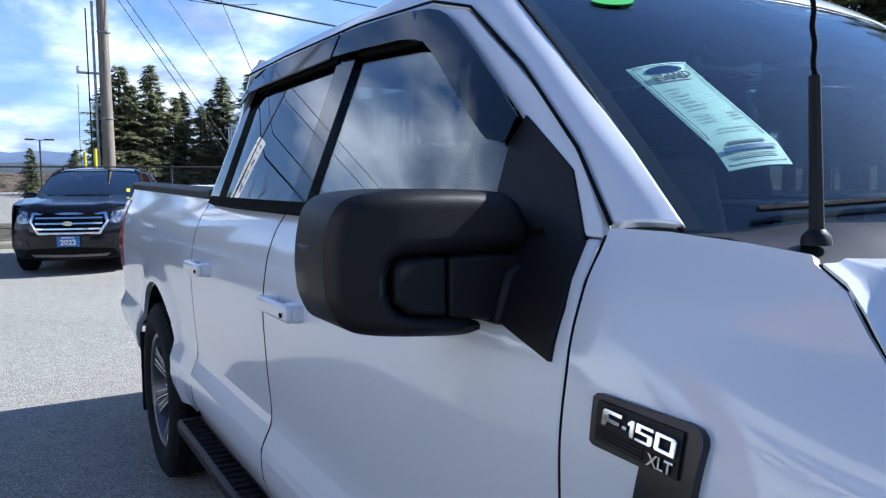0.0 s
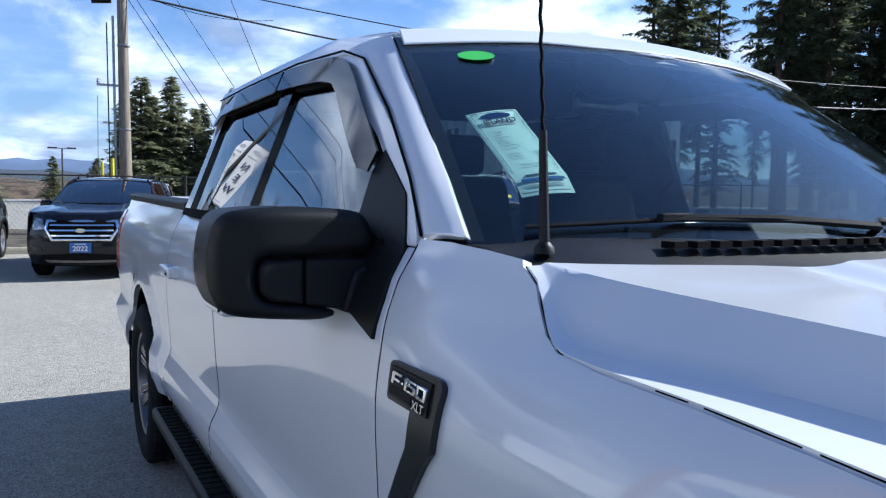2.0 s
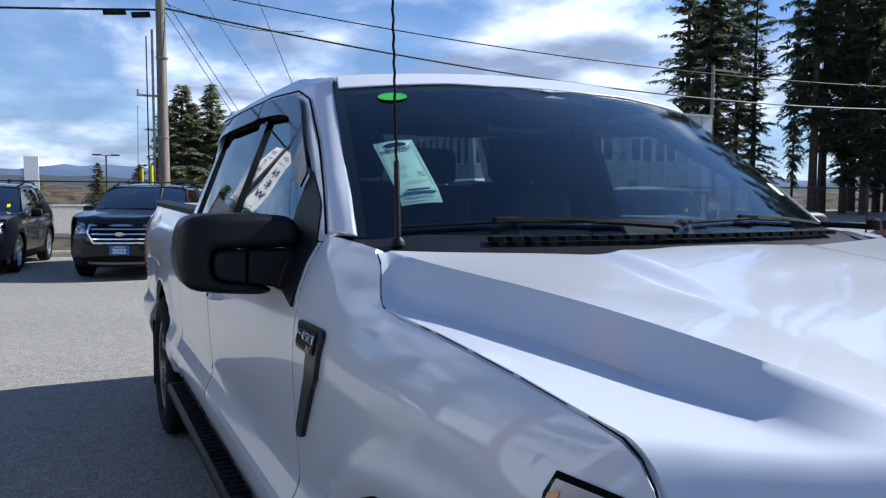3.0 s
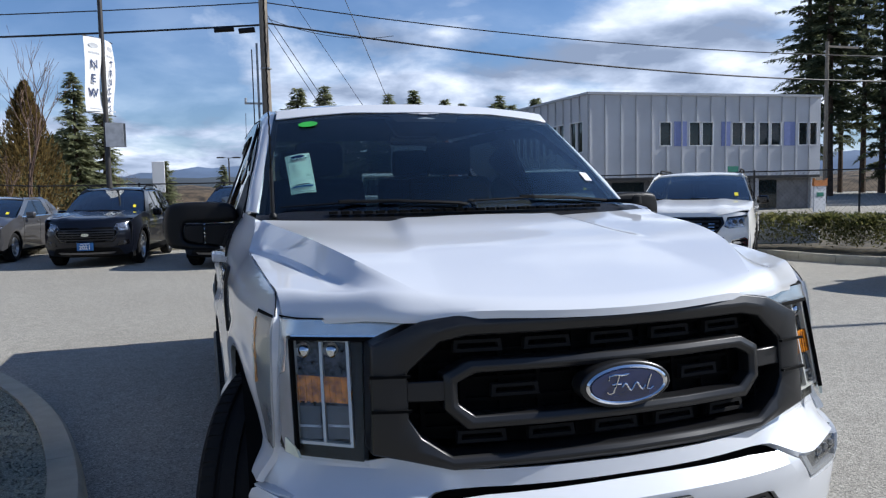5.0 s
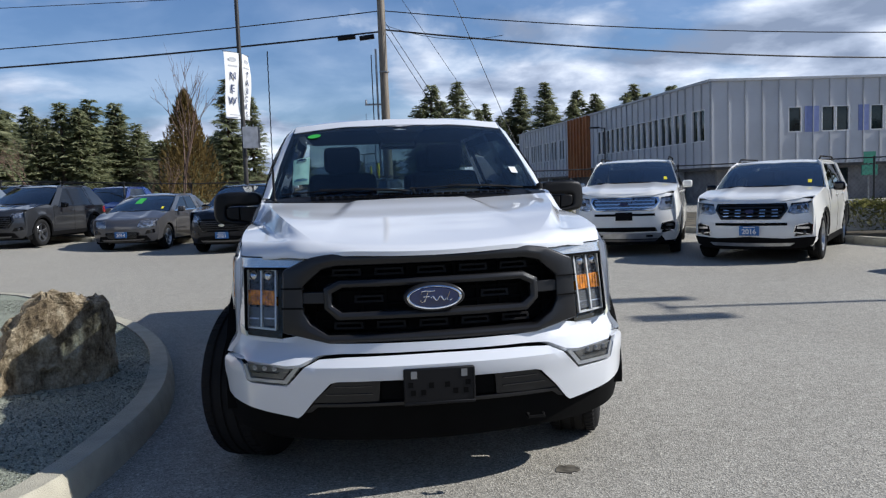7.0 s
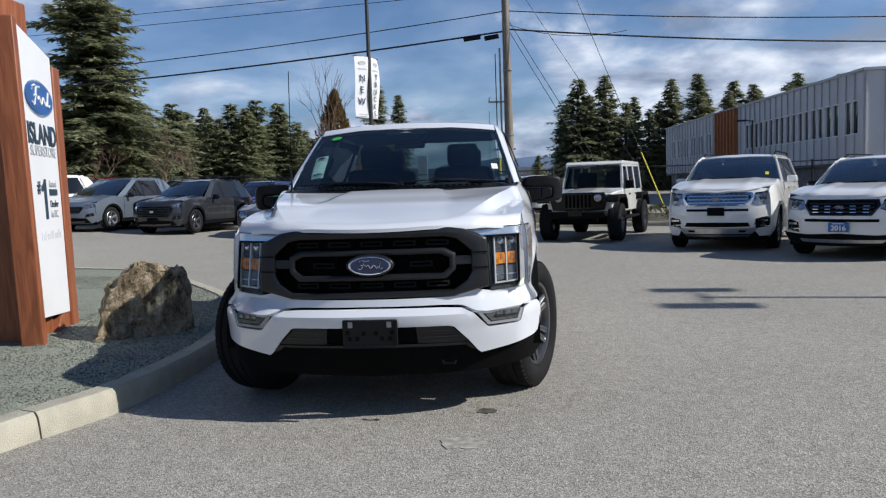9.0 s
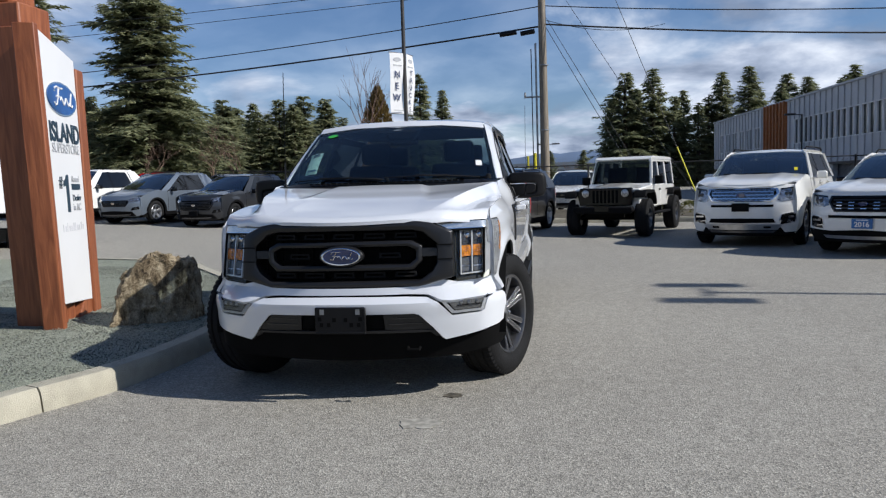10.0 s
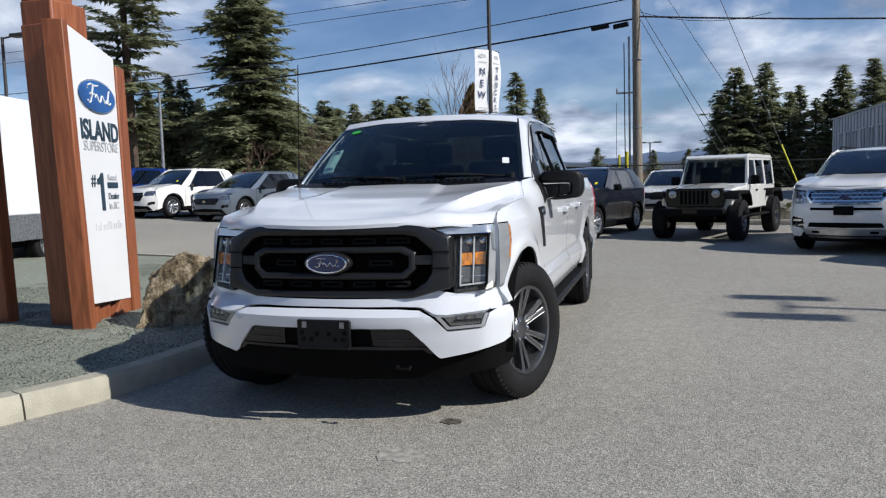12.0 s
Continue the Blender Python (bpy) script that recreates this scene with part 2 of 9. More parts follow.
M = dict(
    white=mat("white_paint", (0.665, 0.68, 0.705), 0.34, coat=1.0, var=0.01, scale=2, coat_ior=1.62),
    black=mat("black_plastic", (0.008, 0.008, 0.009), 0.45, spec=0.22, bump=0.12, bscale=900),
    satin=mat("dark_grey_satin", (0.013, 0.013, 0.014), 0.32, var=0.06, spec=0.42),
    gloss=mat("gloss_black", (0.008, 0.008, 0.01), 0.08, coat=0.6),
    smoke=mat("smoked_acrylic", (0.002, 0.0025, 0.005), 0.04, spec=0.45),
    rubber=mat("rubber", (0.017, 0.017, 0.0175), 0.8, spec=0.1, bump=0.2, bscale=220),
    gap=mat("dark_gap", (0.004, 0.004, 0.004), 0.9, spec=0.1),
    chrome=mat("chrome", (0.75, 0.76, 0.78), 0.10, metal=1.0, var=0.02),
    rim=mat("dark_rim", (0.18, 0.18, 0.185), 0.28, metal=0.85),
    silver_rim=mat("silver_rim", (0.55, 0.56, 0.58), 0.3, metal=0.9),
    machined=mat("machined_metal", (0.6, 0.6, 0.62), 0.18, metal=1.0),
    glass=glass_mat("clear_glass", (0.50, 0.56, 0.57)),
    screen=glass_mat("windshield_glass", (0.74, 0.82, 0.83), 0.0, 0.62, 0.05, 3.6),
    carscreen=glass_mat("parked_windshield_glass", (0.62, 0.69, 0.70), 0.0, 0.80, 0.17, 3.0),
    tint=glass_mat("tinted_glass", (0.10, 0.115, 0.13), 0.0, 0.80, 0.075, 3.2),
    frontglass=glass_mat("front_side_glass", (0.60, 0.67, 0.68), 0.0, 0.80, 0.075, 3.2),
    lens=glass_mat("lamp_lens", (0.95, 0.955, 0.96), 0.0, 0.35, 0.008),
    amber=mat("amber_plastic", (0.85, 0.30, 0.018), 0.2, var=0.3, scale=45, coat=0.8),
    red=mat("red_lens", (0.35, 0.01, 0.015), 0.15, coat=0.7),
    drl=mat("pale_lamp_plastic", (0.78, 0.80, 0.66), 0.25, coat=0.8, var=0.06, scale=25),
    bar_silver=mat("silver_light_bar", (0.66, 0.67, 0.66), 0.22, metal=0.8, coat=0.5, var=0.05, scale=20),
    lamp_side=mat("clear_grey_lamp_side", (0.40, 0.41, 0.42), 0.22, metal=0.25, coat=0.7, var=0.05, scale=15),
    reflector=mat("lamp_reflector", (0.12, 0.12, 0.12), 0.25, metal=0.5, scale=70, col2=(0.012, 0.012, 0.013), bump=0.4, bscale=60),
    cell_grey=mat("grey_lamp_cell", (0.11, 0.11, 0.105), 0.25, metal=0.0, coat=0.5, var=0.1, scale=20),
    bright=mat("bright_lamp_frame", (0.66, 0.65, 0.60), 0.28, metal=0.35, var=0.04, coat=0.3),
    lamp_silver=mat("silver_lamp_reflector", (0.55, 0.555, 0.56), 0.3, metal=0.9, scale=30, var=0.3),
    lamp_dark=mat("lamp_inner_panel", (0.035, 0.034, 0.026), 0.4, spec=0.3),
    seat=mat("dark_seat_cloth", (0.014, 0.014, 0.016), 0.9, bump=0.2, spec=0.08),
    dash=mat("dash_plastic", (0.026, 0.026, 0.028), 0.7, spec=0.15, bump=0.1, bscale=500),
    blue=mat("emblem_blue", (0.006, 0.020, 0.095), 0.12, coat=1.0),
    paper=mat("pale_green_paper", (0.55, 0.80, 0.70), 0.6, var=0.03),
    ink=mat("dark_ink", (0.02, 0.045, 0.07), 0.6),
    green=mat("green_sticker", (0.05, 0.42, 0.06), 0.5),
    whitep=mat("white_panel", (0.72, 0.72, 0.72), 0.38, var=0.02, scale=1.5),
    greyp=mat("light_grey_ink", (0.45, 0.46, 0.48), 0.5),
    plate=mat("plate_blue", (0.03, 0.14, 0.38), 0.4),
    yellow=mat("yellow_plastic", (0.75, 0.65, 0.02), 0.5),
    concrete=mat("kerb_concrete", (0.43, 0.40, 0.315), 0.88, var=0.07, scale=7, bump=0.7, bscale=160, per_object=0.05, spec=0.3),
    galv=mat("galvanised_steel", (0.32, 0.33, 0.34), 0.45, metal=0.7, var=0.15),
    darkpost=mat("dark_post_paint", (0.035, 0.032, 0.03), 0.5),
    cable=mat("black_cable", (0.012, 0.012, 0.013), 0.6),
    asphalt=asphalt_mat("asphalt", (0.325, 0.306, 0.262), (0.82, 0.81, 0.80)),
    gravel=asphalt_mat("gravel_bed", (0.27, 0.285, 0.225), (0.66, 0.68, 0.60)),
    wood=wood_mat("red_cedar_stain", (0.17, 0.048, 0.018), (0.30, 0.098, 0.038)),
    pole=wood_mat("weathered_pole_wood", (0.13, 0.105, 0.078), (0.26, 0.22, 0.165)),
    bark=mat("bark", (0.09, 0.06, 0.04), 0.9, var=0.25, bump=0.5),
    twig=mat("twig", (0.16, 0.10, 0.07), 0.8, var=0.2),
    fir=leaf_mat("fir_needles", (0.11, 0.135, 0.070), (0.35, 0.355, 0.205)),
    fir_dark=leaf_mat("dark_fir_needles", (0.05, 0.068, 0.036), (0.17, 0.185, 0.10)),
    brown=leaf_mat("rusty_cypress_leaves", (0.075, 0.05, 0.018), (0.24, 0.17, 0.06)),
    hedge=leaf_mat("hedge_leaves", (0.035, 0.05, 0.015), (0.20, 0.19, 0.07)),
    rock=rock_mat("lichen_boulder"),
    cloth=cloth_mat("banner_cloth", (0.85, 0.85, 0.85)),
)

# ---------------------------------------------------------------- mesh tools


def mesh_ob(name, verts, faces, material, parent=None, label="", smooth=40, bevel=0.0, m=None):
    me = bpy.data.meshes.new(name)
    me.from_pydata([tuple(v) for v in verts], [], [tuple(f) for f in faces])
    bm = bmesh.new()
    bm.from_mesh(me)
    bmesh.ops.recalc_face_normals(bm, faces=bm.faces)
    bm.to_mesh(me)
    bm.free()
    return finish(name, me, material, parent, label, smooth, bevel, m)


def finish(name, me, material, parent=None, label="", smooth=40, bevel=0.0, m=None):
    me.materials.append(material)
    if smooth:
        me.polygons.foreach_set("use_smooth", [True] * len(me.polygons))
        me.set_sharp_from_angle(angle=radians(smooth))
    ob = new(name, me)
    if m is not None:
        ob.matrix_basis = m
    if parent is not None:
        ob.parent = parent
    if label:
        ob["label"] = label
    if bevel:
        b = ob.modifiers.new("edge", "BEVEL")
        b.width, b.segments, b.limit_method, b.angle_limit = bevel, 2, "ANGLE", radians(42)
        b.harden_normals = False
    return ob


def part(name, bm, material, parent, label="", smooth=40, bevel=0.0, m=None):
    bmesh.ops.recalc_face_normals(bm, faces=bm.faces)
    me = bpy.data.meshes.new(name)
    bm.to_mesh(me)
    bm.free()
    return finish(name, me, material, parent, label, smooth, bevel, m)


def thing(name, label, category, m=None, group="", kind=""):
    ob = new(name)
    ob.empty_display_size = 0.2
    if m is not None:
        ob.matrix_basis = m
    return tagged(ob, label, category, group, kind)


def lerp(a, b, t):
    return a + (b - a) * t


def clamp(v, a=0.0, b=1.0):
    return max(a, min(b, v))


def smooth01(t):
    t = clamp(t)
    return t * t * (3 - 2 * t)


def curve(*pts):
    """Smooth function through (t, v) pairs in rising t."""
    xs, ys = [p[0] for p in pts], [p[1] for p in pts]
    d = [(ys[i + 1] - ys[i]) / (xs[i + 1] - xs[i]) for i in range(len(xs) - 1)]
    k = [d[0]] + [0 if d[i - 1] * d[i] <= 0 else 2 * d[i - 1] * d[i] / (d[i - 1] + d[i]) for i in range(1, len(d))] + [d[-1]]

    def f(t):
        if t <= xs[0]:
            return ys[0]
        if t >= xs[-1]:
            return ys[-1]
        i = max(j for j in range(len(d)) if xs[j] <= t)
        h = xs[i + 1] - xs[i]
        u = (t - xs[i]) / h
        return ((2 * u**3 - 3 * u**2 + 1) * ys[i] + (u**3 - 2 * u**2 + u) * h * k[i] + (-2 * u**3 + 3 * u**2) * ys[i + 1] + (u**3 - u**2) * h * k[i + 1])
    return f


def sheet(name, poly, f, material, parent, out=(0, 0, 1), thick=0.012, step=0.07, label="", bevel=0.0, smooth=35):
    """A shaped panel: the outline poly (u, v) is cut into a grid, laid onto f(u, v) and given thickness away from out."""
    bm = bmesh.new()
    bm.faces.new([bm.verts.new((u, v, 0)) for u, v in poly])
    us, vs = [p[0] for p in poly], [p[1] for p in poly]
    for axis, lo, hi in ((0, min(us), max(us)), (1, min(vs), max(vs))):
        n = int((hi - lo) / step)
        for i in range(1, n + 1):
            c = lo + (hi - lo) * i / (n + 1)
            co, no = ((c, 0, 0), (1, 0, 0)) if axis == 0 else ((0, c, 0), (0, 1, 0))
            bmesh.ops.bisect_plane(bm, geom=bm.verts[:] + bm.edges[:] + bm.faces[:], dist=1e-6, plane_co=co, plane_no=no)
    bmesh.ops.triangulate(bm, faces=[q for q in bm.faces if len(q.verts) > 4])
    for v in bm.verts:
        v.co = Vector(f(v.co.x, v.co.y))
    bm.normal_update()
    o = Vector(out)
    if sum(q.normal.dot(o) * q.calc_area() for q in bm.faces) < 0:
        bmesh.ops.reverse_faces(bm, faces=bm.faces[:])
    bm.normal_update()
    bm.verts.index_update()
    nv = len(bm.verts)
    verts = [v.co.copy() for v in bm.verts] + [v.co - v.normal * thick for v in bm.verts]
    faces = [[v.index for v in q.verts] for q in bm.faces]
    back = [[i + nv for i in reversed(q)] for q in faces]
    rim = []
    for e in bm.edges:
        if len(e.link_loops) == 1:
            a, b = e.link_loops[0].vert.index, e.link_loops[0].link_loop_next.vert.index
            rim.append([b, a, a + nv, b + nv])
    bm.free()
    me = bpy.data.meshes.new(name)
    me.from_pydata([tuple(v) for v in verts], [], faces + back + rim)
    me.validate()
    return finish(name, me, material, parent, label, smooth, bevel)


def ring(name, outer, inner, f, material, parent, depth=0.03, out=(0, -1, 0), div=4, label="", bevel=0.004, lift=0.0):
    """A frame between two outlines of as many corners, standing proud of f(u, v) along out."""
    o = Vector(out)
    n = len(outer)
    def fill(p):
        r = []
        for i in range(n):
            a, b = p[i], p[(i + 1) % n]
            r += [(lerp(a[0], b[0], k / div), lerp(a[1], b[1], k / div)) for k in range(div)]
        return r
    A, B = fill(outer), fill(inner)
    k = len(A)
    pa, pb = [Vector(f(*p)) for p in A], [Vector(f(*p)) for p in B]
    mid = [(x + y) / 2 + o * lift for x, y in zip(pa, pb)]
    verts = pa + mid + pb + [v - o * depth for v in pa] + [v - o * depth for v in pb]
    faces = []
    for i in range(k):
        j = (i + 1) % k
        faces += [[i, j, k + j, k + i], [k + i, k + j, 2 * k + j, 2 * k + i], [3 * k + i, 3 * k + j, j, i], [2 * k + i, 2 * k + j, 4 * k + j, 4 * k + i],
                  [4 * k + i, 4 * k + j, 3 * k + j, 3 * k + i]]
    return mesh_ob(name, verts, faces, material, parent, label, bevel=bevel)


def strip(name, a, b, material, parent, out, thick=0.012, bulge=0.0, n=14, label="", bevel=0.0, across=5):
    """A ruled panel between two polylines a and b (each resampled), bulging along out."""
    o = Vector(out)
    def sample(p, t):
        p = [Vector(q) for q in p]
        s = t * (len(p) - 1)
        i = min(int(s), len(p) - 2)
        return p[i].lerp(p[i + 1], s - i)
    rows = []
    for i in range(n + 1):
        pa, pb = sample(a, i / n), sample(b, i / n)
        rows.append([pa.lerp(pb, j / across) + o * bulge * (1 - (2 * j / across - 1) ** 2) for j in range(across + 1)])
    w = across + 1
    top = [v for r in rows for v in r]
    verts = top + [v - o * thick for v in top]
    k = len(top)
    faces = []
    for i in range(n):
        for j in range(across):
            q = [i * w + j, i * w + j + 1, (i + 1) * w + j + 1, (i + 1) * w + j]
            faces += [q, [x + k for x in reversed(q)]]
    for i in range(n):
        for j in (0, across):
            faces.append([i * w + j, (i + 1) * w + j, (i + 1) * w + j + k, i * w + j + k])
    for j in range(across):
        for i in (0, n):
            faces.append([i * w + j, i * w + j + 1, i * w + j + 1 + k, i * w + j + k])
    return mesh_ob(name, verts, faces, material, parent, label, bevel=bevel)


def box_bm(*boxes):
    """Boxes (x0, y0, z0, x1, y1, z1) in one bmesh."""
    bm = bmesh.new()
    for x0, y0, z0, x1, y1, z1 in boxes:
        v = [bm.verts.new((x, y, z)) for z in (z0, z1) for y in (y0, y1) for x in (x0, x1)]
        for q in ((0, 2, 3, 1), (4, 5, 7, 6), (0, 1, 5, 4), (2, 6, 7, 3), (0, 4, 6, 2), (1, 3, 7, 5)):
            bm.faces.new([v[i] for i in q])
    return bm


def prism_bm(poly, d0, d1, axis="y", bm=None):
    """The outline (a, b) drawn out from d0 to d1 along an axis; a, b are the other two axes in order x, y, z."""
    bm = bm or bmesh.new()
    def p(a, b, d):
        return {"x": (d, a, b), "y": (a, d, b), "z": (a, b, d)}[axis]
    lo, hi = [bm.verts.new(p(a, b, d0)) for a, b in poly], [bm.verts.new(p(a, b, d1)) for a, b in poly]
    bm.faces.new(lo)
    bm.faces.new(hi[::-1])
    for i in range(len(poly)):
        j = (i + 1) % len(poly)
        bm.faces.new([lo[j], lo[i], hi[i], hi[j]])
    return bm


def lathe_bm(profile, n=32, axis="x", bm=None, closed=False, caps=True):
    """Profile (along, radius) turned round an axis through the origin."""
    bm = bm or bmesh.new()
    rows = []
    for a, r in profile:
        row = []
        for i in range(n):
            c, s = math.cos(2 * math.pi * i / n) * r, math.sin(2 * math.pi * i / n) * r
            row.append(bm.verts.new({"x": (a, c, s), "y": (c, a, s), "z": (c, s, a)}[axis]))
        rows.append(row)
    pairs = list(zip(rows, rows[1:])) + ([(rows[-1], rows[0])] if closed else [])
    for r0, r1 in pairs:
        for i in range(n):
            j = (i + 1) % n
            bm.faces.new([r0[i], r0[j], r1[j], r1[i]])
    if not closed and caps:
        for row in (rows[0], rows[-1]):
            if profile[0][1] > 1e-4:
                bm.faces.new(row)
    return bm


def tube_bm(pts, r, n=8, bm=None, r_end=None):
    """A round bar along points."""
    bm = bm or bmesh.new()
    pts = [Vector(p) for p in pts]
    rows = []
    for i, p in enumerate(pts):
        d = (pts[min(i + 1, len(pts) - 1)] - pts[max(i - 1, 0)]).normalized()
        a = d.orthogonal().normalized() if abs(d.z) > 0.9 else d.cross(Vector((0, 0, 1))).normalized()
        b = d.cross(a)
        rr = r if r_end is None else lerp(r, r_end, i / (len(pts) - 1))
        rows.append([bm.verts.new(p + (a * math.cos(2 * math.pi * k / n) + b * math.sin(2 * math.pi * k / n)) * rr) for k in range(n)])
    for r0, r1 in zip(rows, rows[1:]):
        for k in range(n):
            bm.faces.new([r0[k], r0[(k + 1) % n], r1[(k + 1) % n], r1[k]])
    bm.faces.new(rows[0][::-1])
    bm.faces.new(rows[-1])
    return bm


def mirror_poly(half):
    """Closes an outline given for x >= 0, from the middle outwards and back to the middle."""
    return half + [(-x, z) for x, z in reversed(half) if x > 1e-6]


def letters(name, text, size, material, parent, m, label="", extrude=0.002, shear=0.0, bold=0.0, squash=1.0):
    cu = bpy.data.curves.new(name, "FONT")
    cu.body, cu.size, cu.extrude, cu.align_x, cu.align_y, cu.shear, cu.offset = text, size, extrude, "CENTER", "CENTER", shear, bold
    tmp = bpy.data.objects.new(name, cu)
    me = bpy.data.meshes.new_from_object(tmp)
    bpy.data.objects.remove(tmp)
    for v in me.vertices:
        v.co.x *= squash
    me.name = name
    me.materials.clear()
    ob = finish(name, me, material, parent, label, smooth=0, m=m)
    return ob


# ---------------------------------------------------------------- ground and kerbed beds


def ground_h(x, y):
    """The lot is level round the pickup, climbs gently towards its far side and dips a little under the large cars."""
    t = -x - 6.2
    h = 0.055 * (t if t > 1 else max(0.0, (t + 1) ** 2 / 4)) * smooth01((y - 7) / 5) if t > -1 else 0.0
    dip = smooth01((x - 1.0) / 3) * smooth01((y - 4.5) / 4) * smooth01((19 - y) / 5) * smooth01((11 - x) / 3)
    return min(h, 1.2) - 0.06 * dip


def make_ground():
    xs = sorted(set([-900, -500, -300, -180, -110, -70, -50] + [-40 + i for i in range(81)] + [50, 70, 110, 180, 300, 500, 900]))
    ys = sorted(set([-900, -400, -200, -100, -50, -25] + [-12 + i for i in range(61)] + [60, 80, 110, 160, 250, 400, 900]))
    v = [(x, y, ground_h(x, y)) for y in ys for x in xs]
    k = len(xs)
    f = [(j * k + i, j * k + i + 1, (j + 1) * k + i + 1, (j + 1) * k + i) for j in range(len(ys) - 1) for i in range(k - 1)]
    return tagged(mesh_ob("ground", v, f, M["asphalt"]), "weathered grey asphalt car lot", "ground", kind="structure")


make_ground()
M["stain"] = mat("oil_stain", (0.13, 0.115, 0.09), 0.7, var=0.3, scale=20)
M["patch"] = mat("pale_scuff", (0.38, 0.36, 0.31), 0.9, var=0.2, scale=20)


def blotch(name, x, y, rx, ry, material, label, seed):
    rnd = random.Random(seed)
    n = 22
    ph = [rnd.uniform(0, 6.28) for _ in range(3)]
    pts = []
    for i in range(n):
        a = 2 * math.pi * i / n
        k = 1 + 0.18 * math.sin(2 * a + ph[0]) + 0.12 * math.sin(5 * a + ph[1]) + 0.07 * math.sin(9 * a + ph[2])
        pts.append((x + rx * k * math.cos(a), y + ry * k * math.sin(a)))
    return tagged(part(name, prism_bm(pts, 0.0005, 0.004, "z"), material, None), label, "stain", kind="structure")


blotch("oil_stain", 0.634, 0.255, 0.05, 0.06, M["stain"], "small dark oil stain on the asphalt", 3)
blotch("pale_scuff", 0.52, -0.30, 0.10, 0.11, M["patch"], "pale scuff mark on the asphalt", 4)


def kerb_line(path, width, height, group, inner_sign=1, label="weathered concrete kerb section", seg=0.75):
    """Kerb stones along a smooth path, each its own piece with a joint between."""
    pts = [Vector((x, y, 0)) for x, y in path]
    dense = []
    for i in range(len(pts) - 1):
        p0, p1, p2, p3 = pts[max(i - 1, 0)], pts[i], pts[i + 1], pts[min(i + 2, len(pts) - 1)]
        for k in range(16):
            u = k / 16
            dense.append(0.5 * ((2 * p1) + (p2 - p0) * u + (2 * p0 - 5 * p1 + 4 * p2 - p3) * u * u + (3 * p1 - p0 - 3 * p2 + p3) * u ** 3))
    dense.append(pts[-1])
    dist = [0.0]
    for a, b in zip(dense, dense[1:]):
        dist.append(dist[-1] + (b - a).length)

    def at(d):
        for i in range(len(dist) - 1):
            if dist[i + 1] >= d:
                u = (d - dist[i]) / max(1e-9, dist[i + 1] - dist[i])
                p = dense[i].lerp(dense[i + 1], u)
                a, b = dense[max(i - 2, 0)], dense[min(i + 3, len(dense) - 1)]
                return p, (b - a).normalized()
        return dense[-1], (dense[-1] - dense[-2]).normalized()
    n = max(1, int(dist[-1] / seg))
    rnd = random.Random(len(path) * 7)
    stones = []
    for k in range(n):
        d0, d1 = dist[-1] * k / n + 0.006, dist[-1] * (k + 1) / n - 0.006
        rows = []
        bm = bmesh.new()
        dz = rnd.uniform(-0.004, 0.004)
        nj = max(5, int(seg / 0.12))
        for j in range(nj + 1):
            p, d = at(lerp(d0, d1, j / nj))
            nrm = Vector((-d.y, d.x, 0)) * inner_sign
            g = ground_h(p.x, p.y)
            prof = [(0.0, -0.02), (0.012, height * 0.5), (0.022, height - 0.03), (0.045, height), (width, height), (width, -0.02)]
            rows.append([bm.verts.new((p.x + nrm.x * a, p.y + nrm.y * a, g + b + (dz if b > 0 else 0) + (rnd.uniform(-0.002, 0.002) if b > 0.05 else 0))) for a, b in prof])
        for r0, r1 in zip(rows, rows[1:]):
            for q in range(6):
                bm.faces.new([r0[q], r0[(q + 1) % 6], r1[(q + 1) % 6], r1[q]])
        bm.faces.new(rows[0]); bm.faces.new(rows[-1][::-1])
        stones.append(bm)
    return stones, dense


def kerbed_bed(name, label, outline_path, closing, width, height, seg=0.75):
    kb = thing(name, label, "kerb", kind="structure")
    stones, dense = kerb_line(outline_path, width, height, name, seg=seg)
    for bm in stones:
        part("kerb_stone", bm, M["concrete"], kb)
    poly = []
    for i in range(0, len(dense), 4):
        a, b = dense[max(i - 1, 0)], dense[min(i + 1, len(dense) - 1)]
        d = (b - a).normalized()
        poly.append((dense[i].x - d.y * width * 0.8, dense[i].y + d.x * width * 0.8))
    poly += closing
    return kb, poly


island_path = [(-3.6, -5.2), (-2.75, -2.6), (-1.90, -0.35), (-1.655, 0.30), (-1.56, 1.25), (-1.62, 2.1), (-1.92, 3.3), (-2.40, 4.4), (-2.95, 5.25), (-3.9, 6.5), (-4.9, 7.7), (-6.6, 8.4), (-9.0, 8.9)]
_, isl = kerbed_bed("kerb_island", "curved concrete kerb round the gravel island", island_path, [(-14, 8.9), (-14, -5.2)], 0.17, 0.15, 2.45)
bm = bmesh.new()
f = bm.faces.new([bm.verts.new((x, y, 0)) for x, y in isl])
bmesh.ops.triangulate(bm, faces=bm.faces[:])
for _ in range(4):
    bmesh.ops.subdivide_edges(bm, edges=[e for e in bm.edges if e.calc_length() > 0.5], cuts=1)
bmesh.ops.triangulate(bm, faces=bm.faces[:])
for v in bm.verts:
    v.co.z = 0.132 + 0.03 * noise.noise(v.co * 0.6) + 0.01 * noise.noise(v.co * 3) if not v.is_boundary else 0.128
tagged(part("gravel_island", bm, M["gravel"], None), "grey-green crushed gravel bed with moss", "gravel", kind="structure")


def inside_poly(x, y, poly):
    c = False
    for (x0, y0), (x1, y1) in zip(poly, poly[1:] + poly[:1]):
        if (y0 > y) != (y1 > y) and x < (x1 - x0) * (y - y0) / (y1 - y0) + x0:
            c = not c
    return c


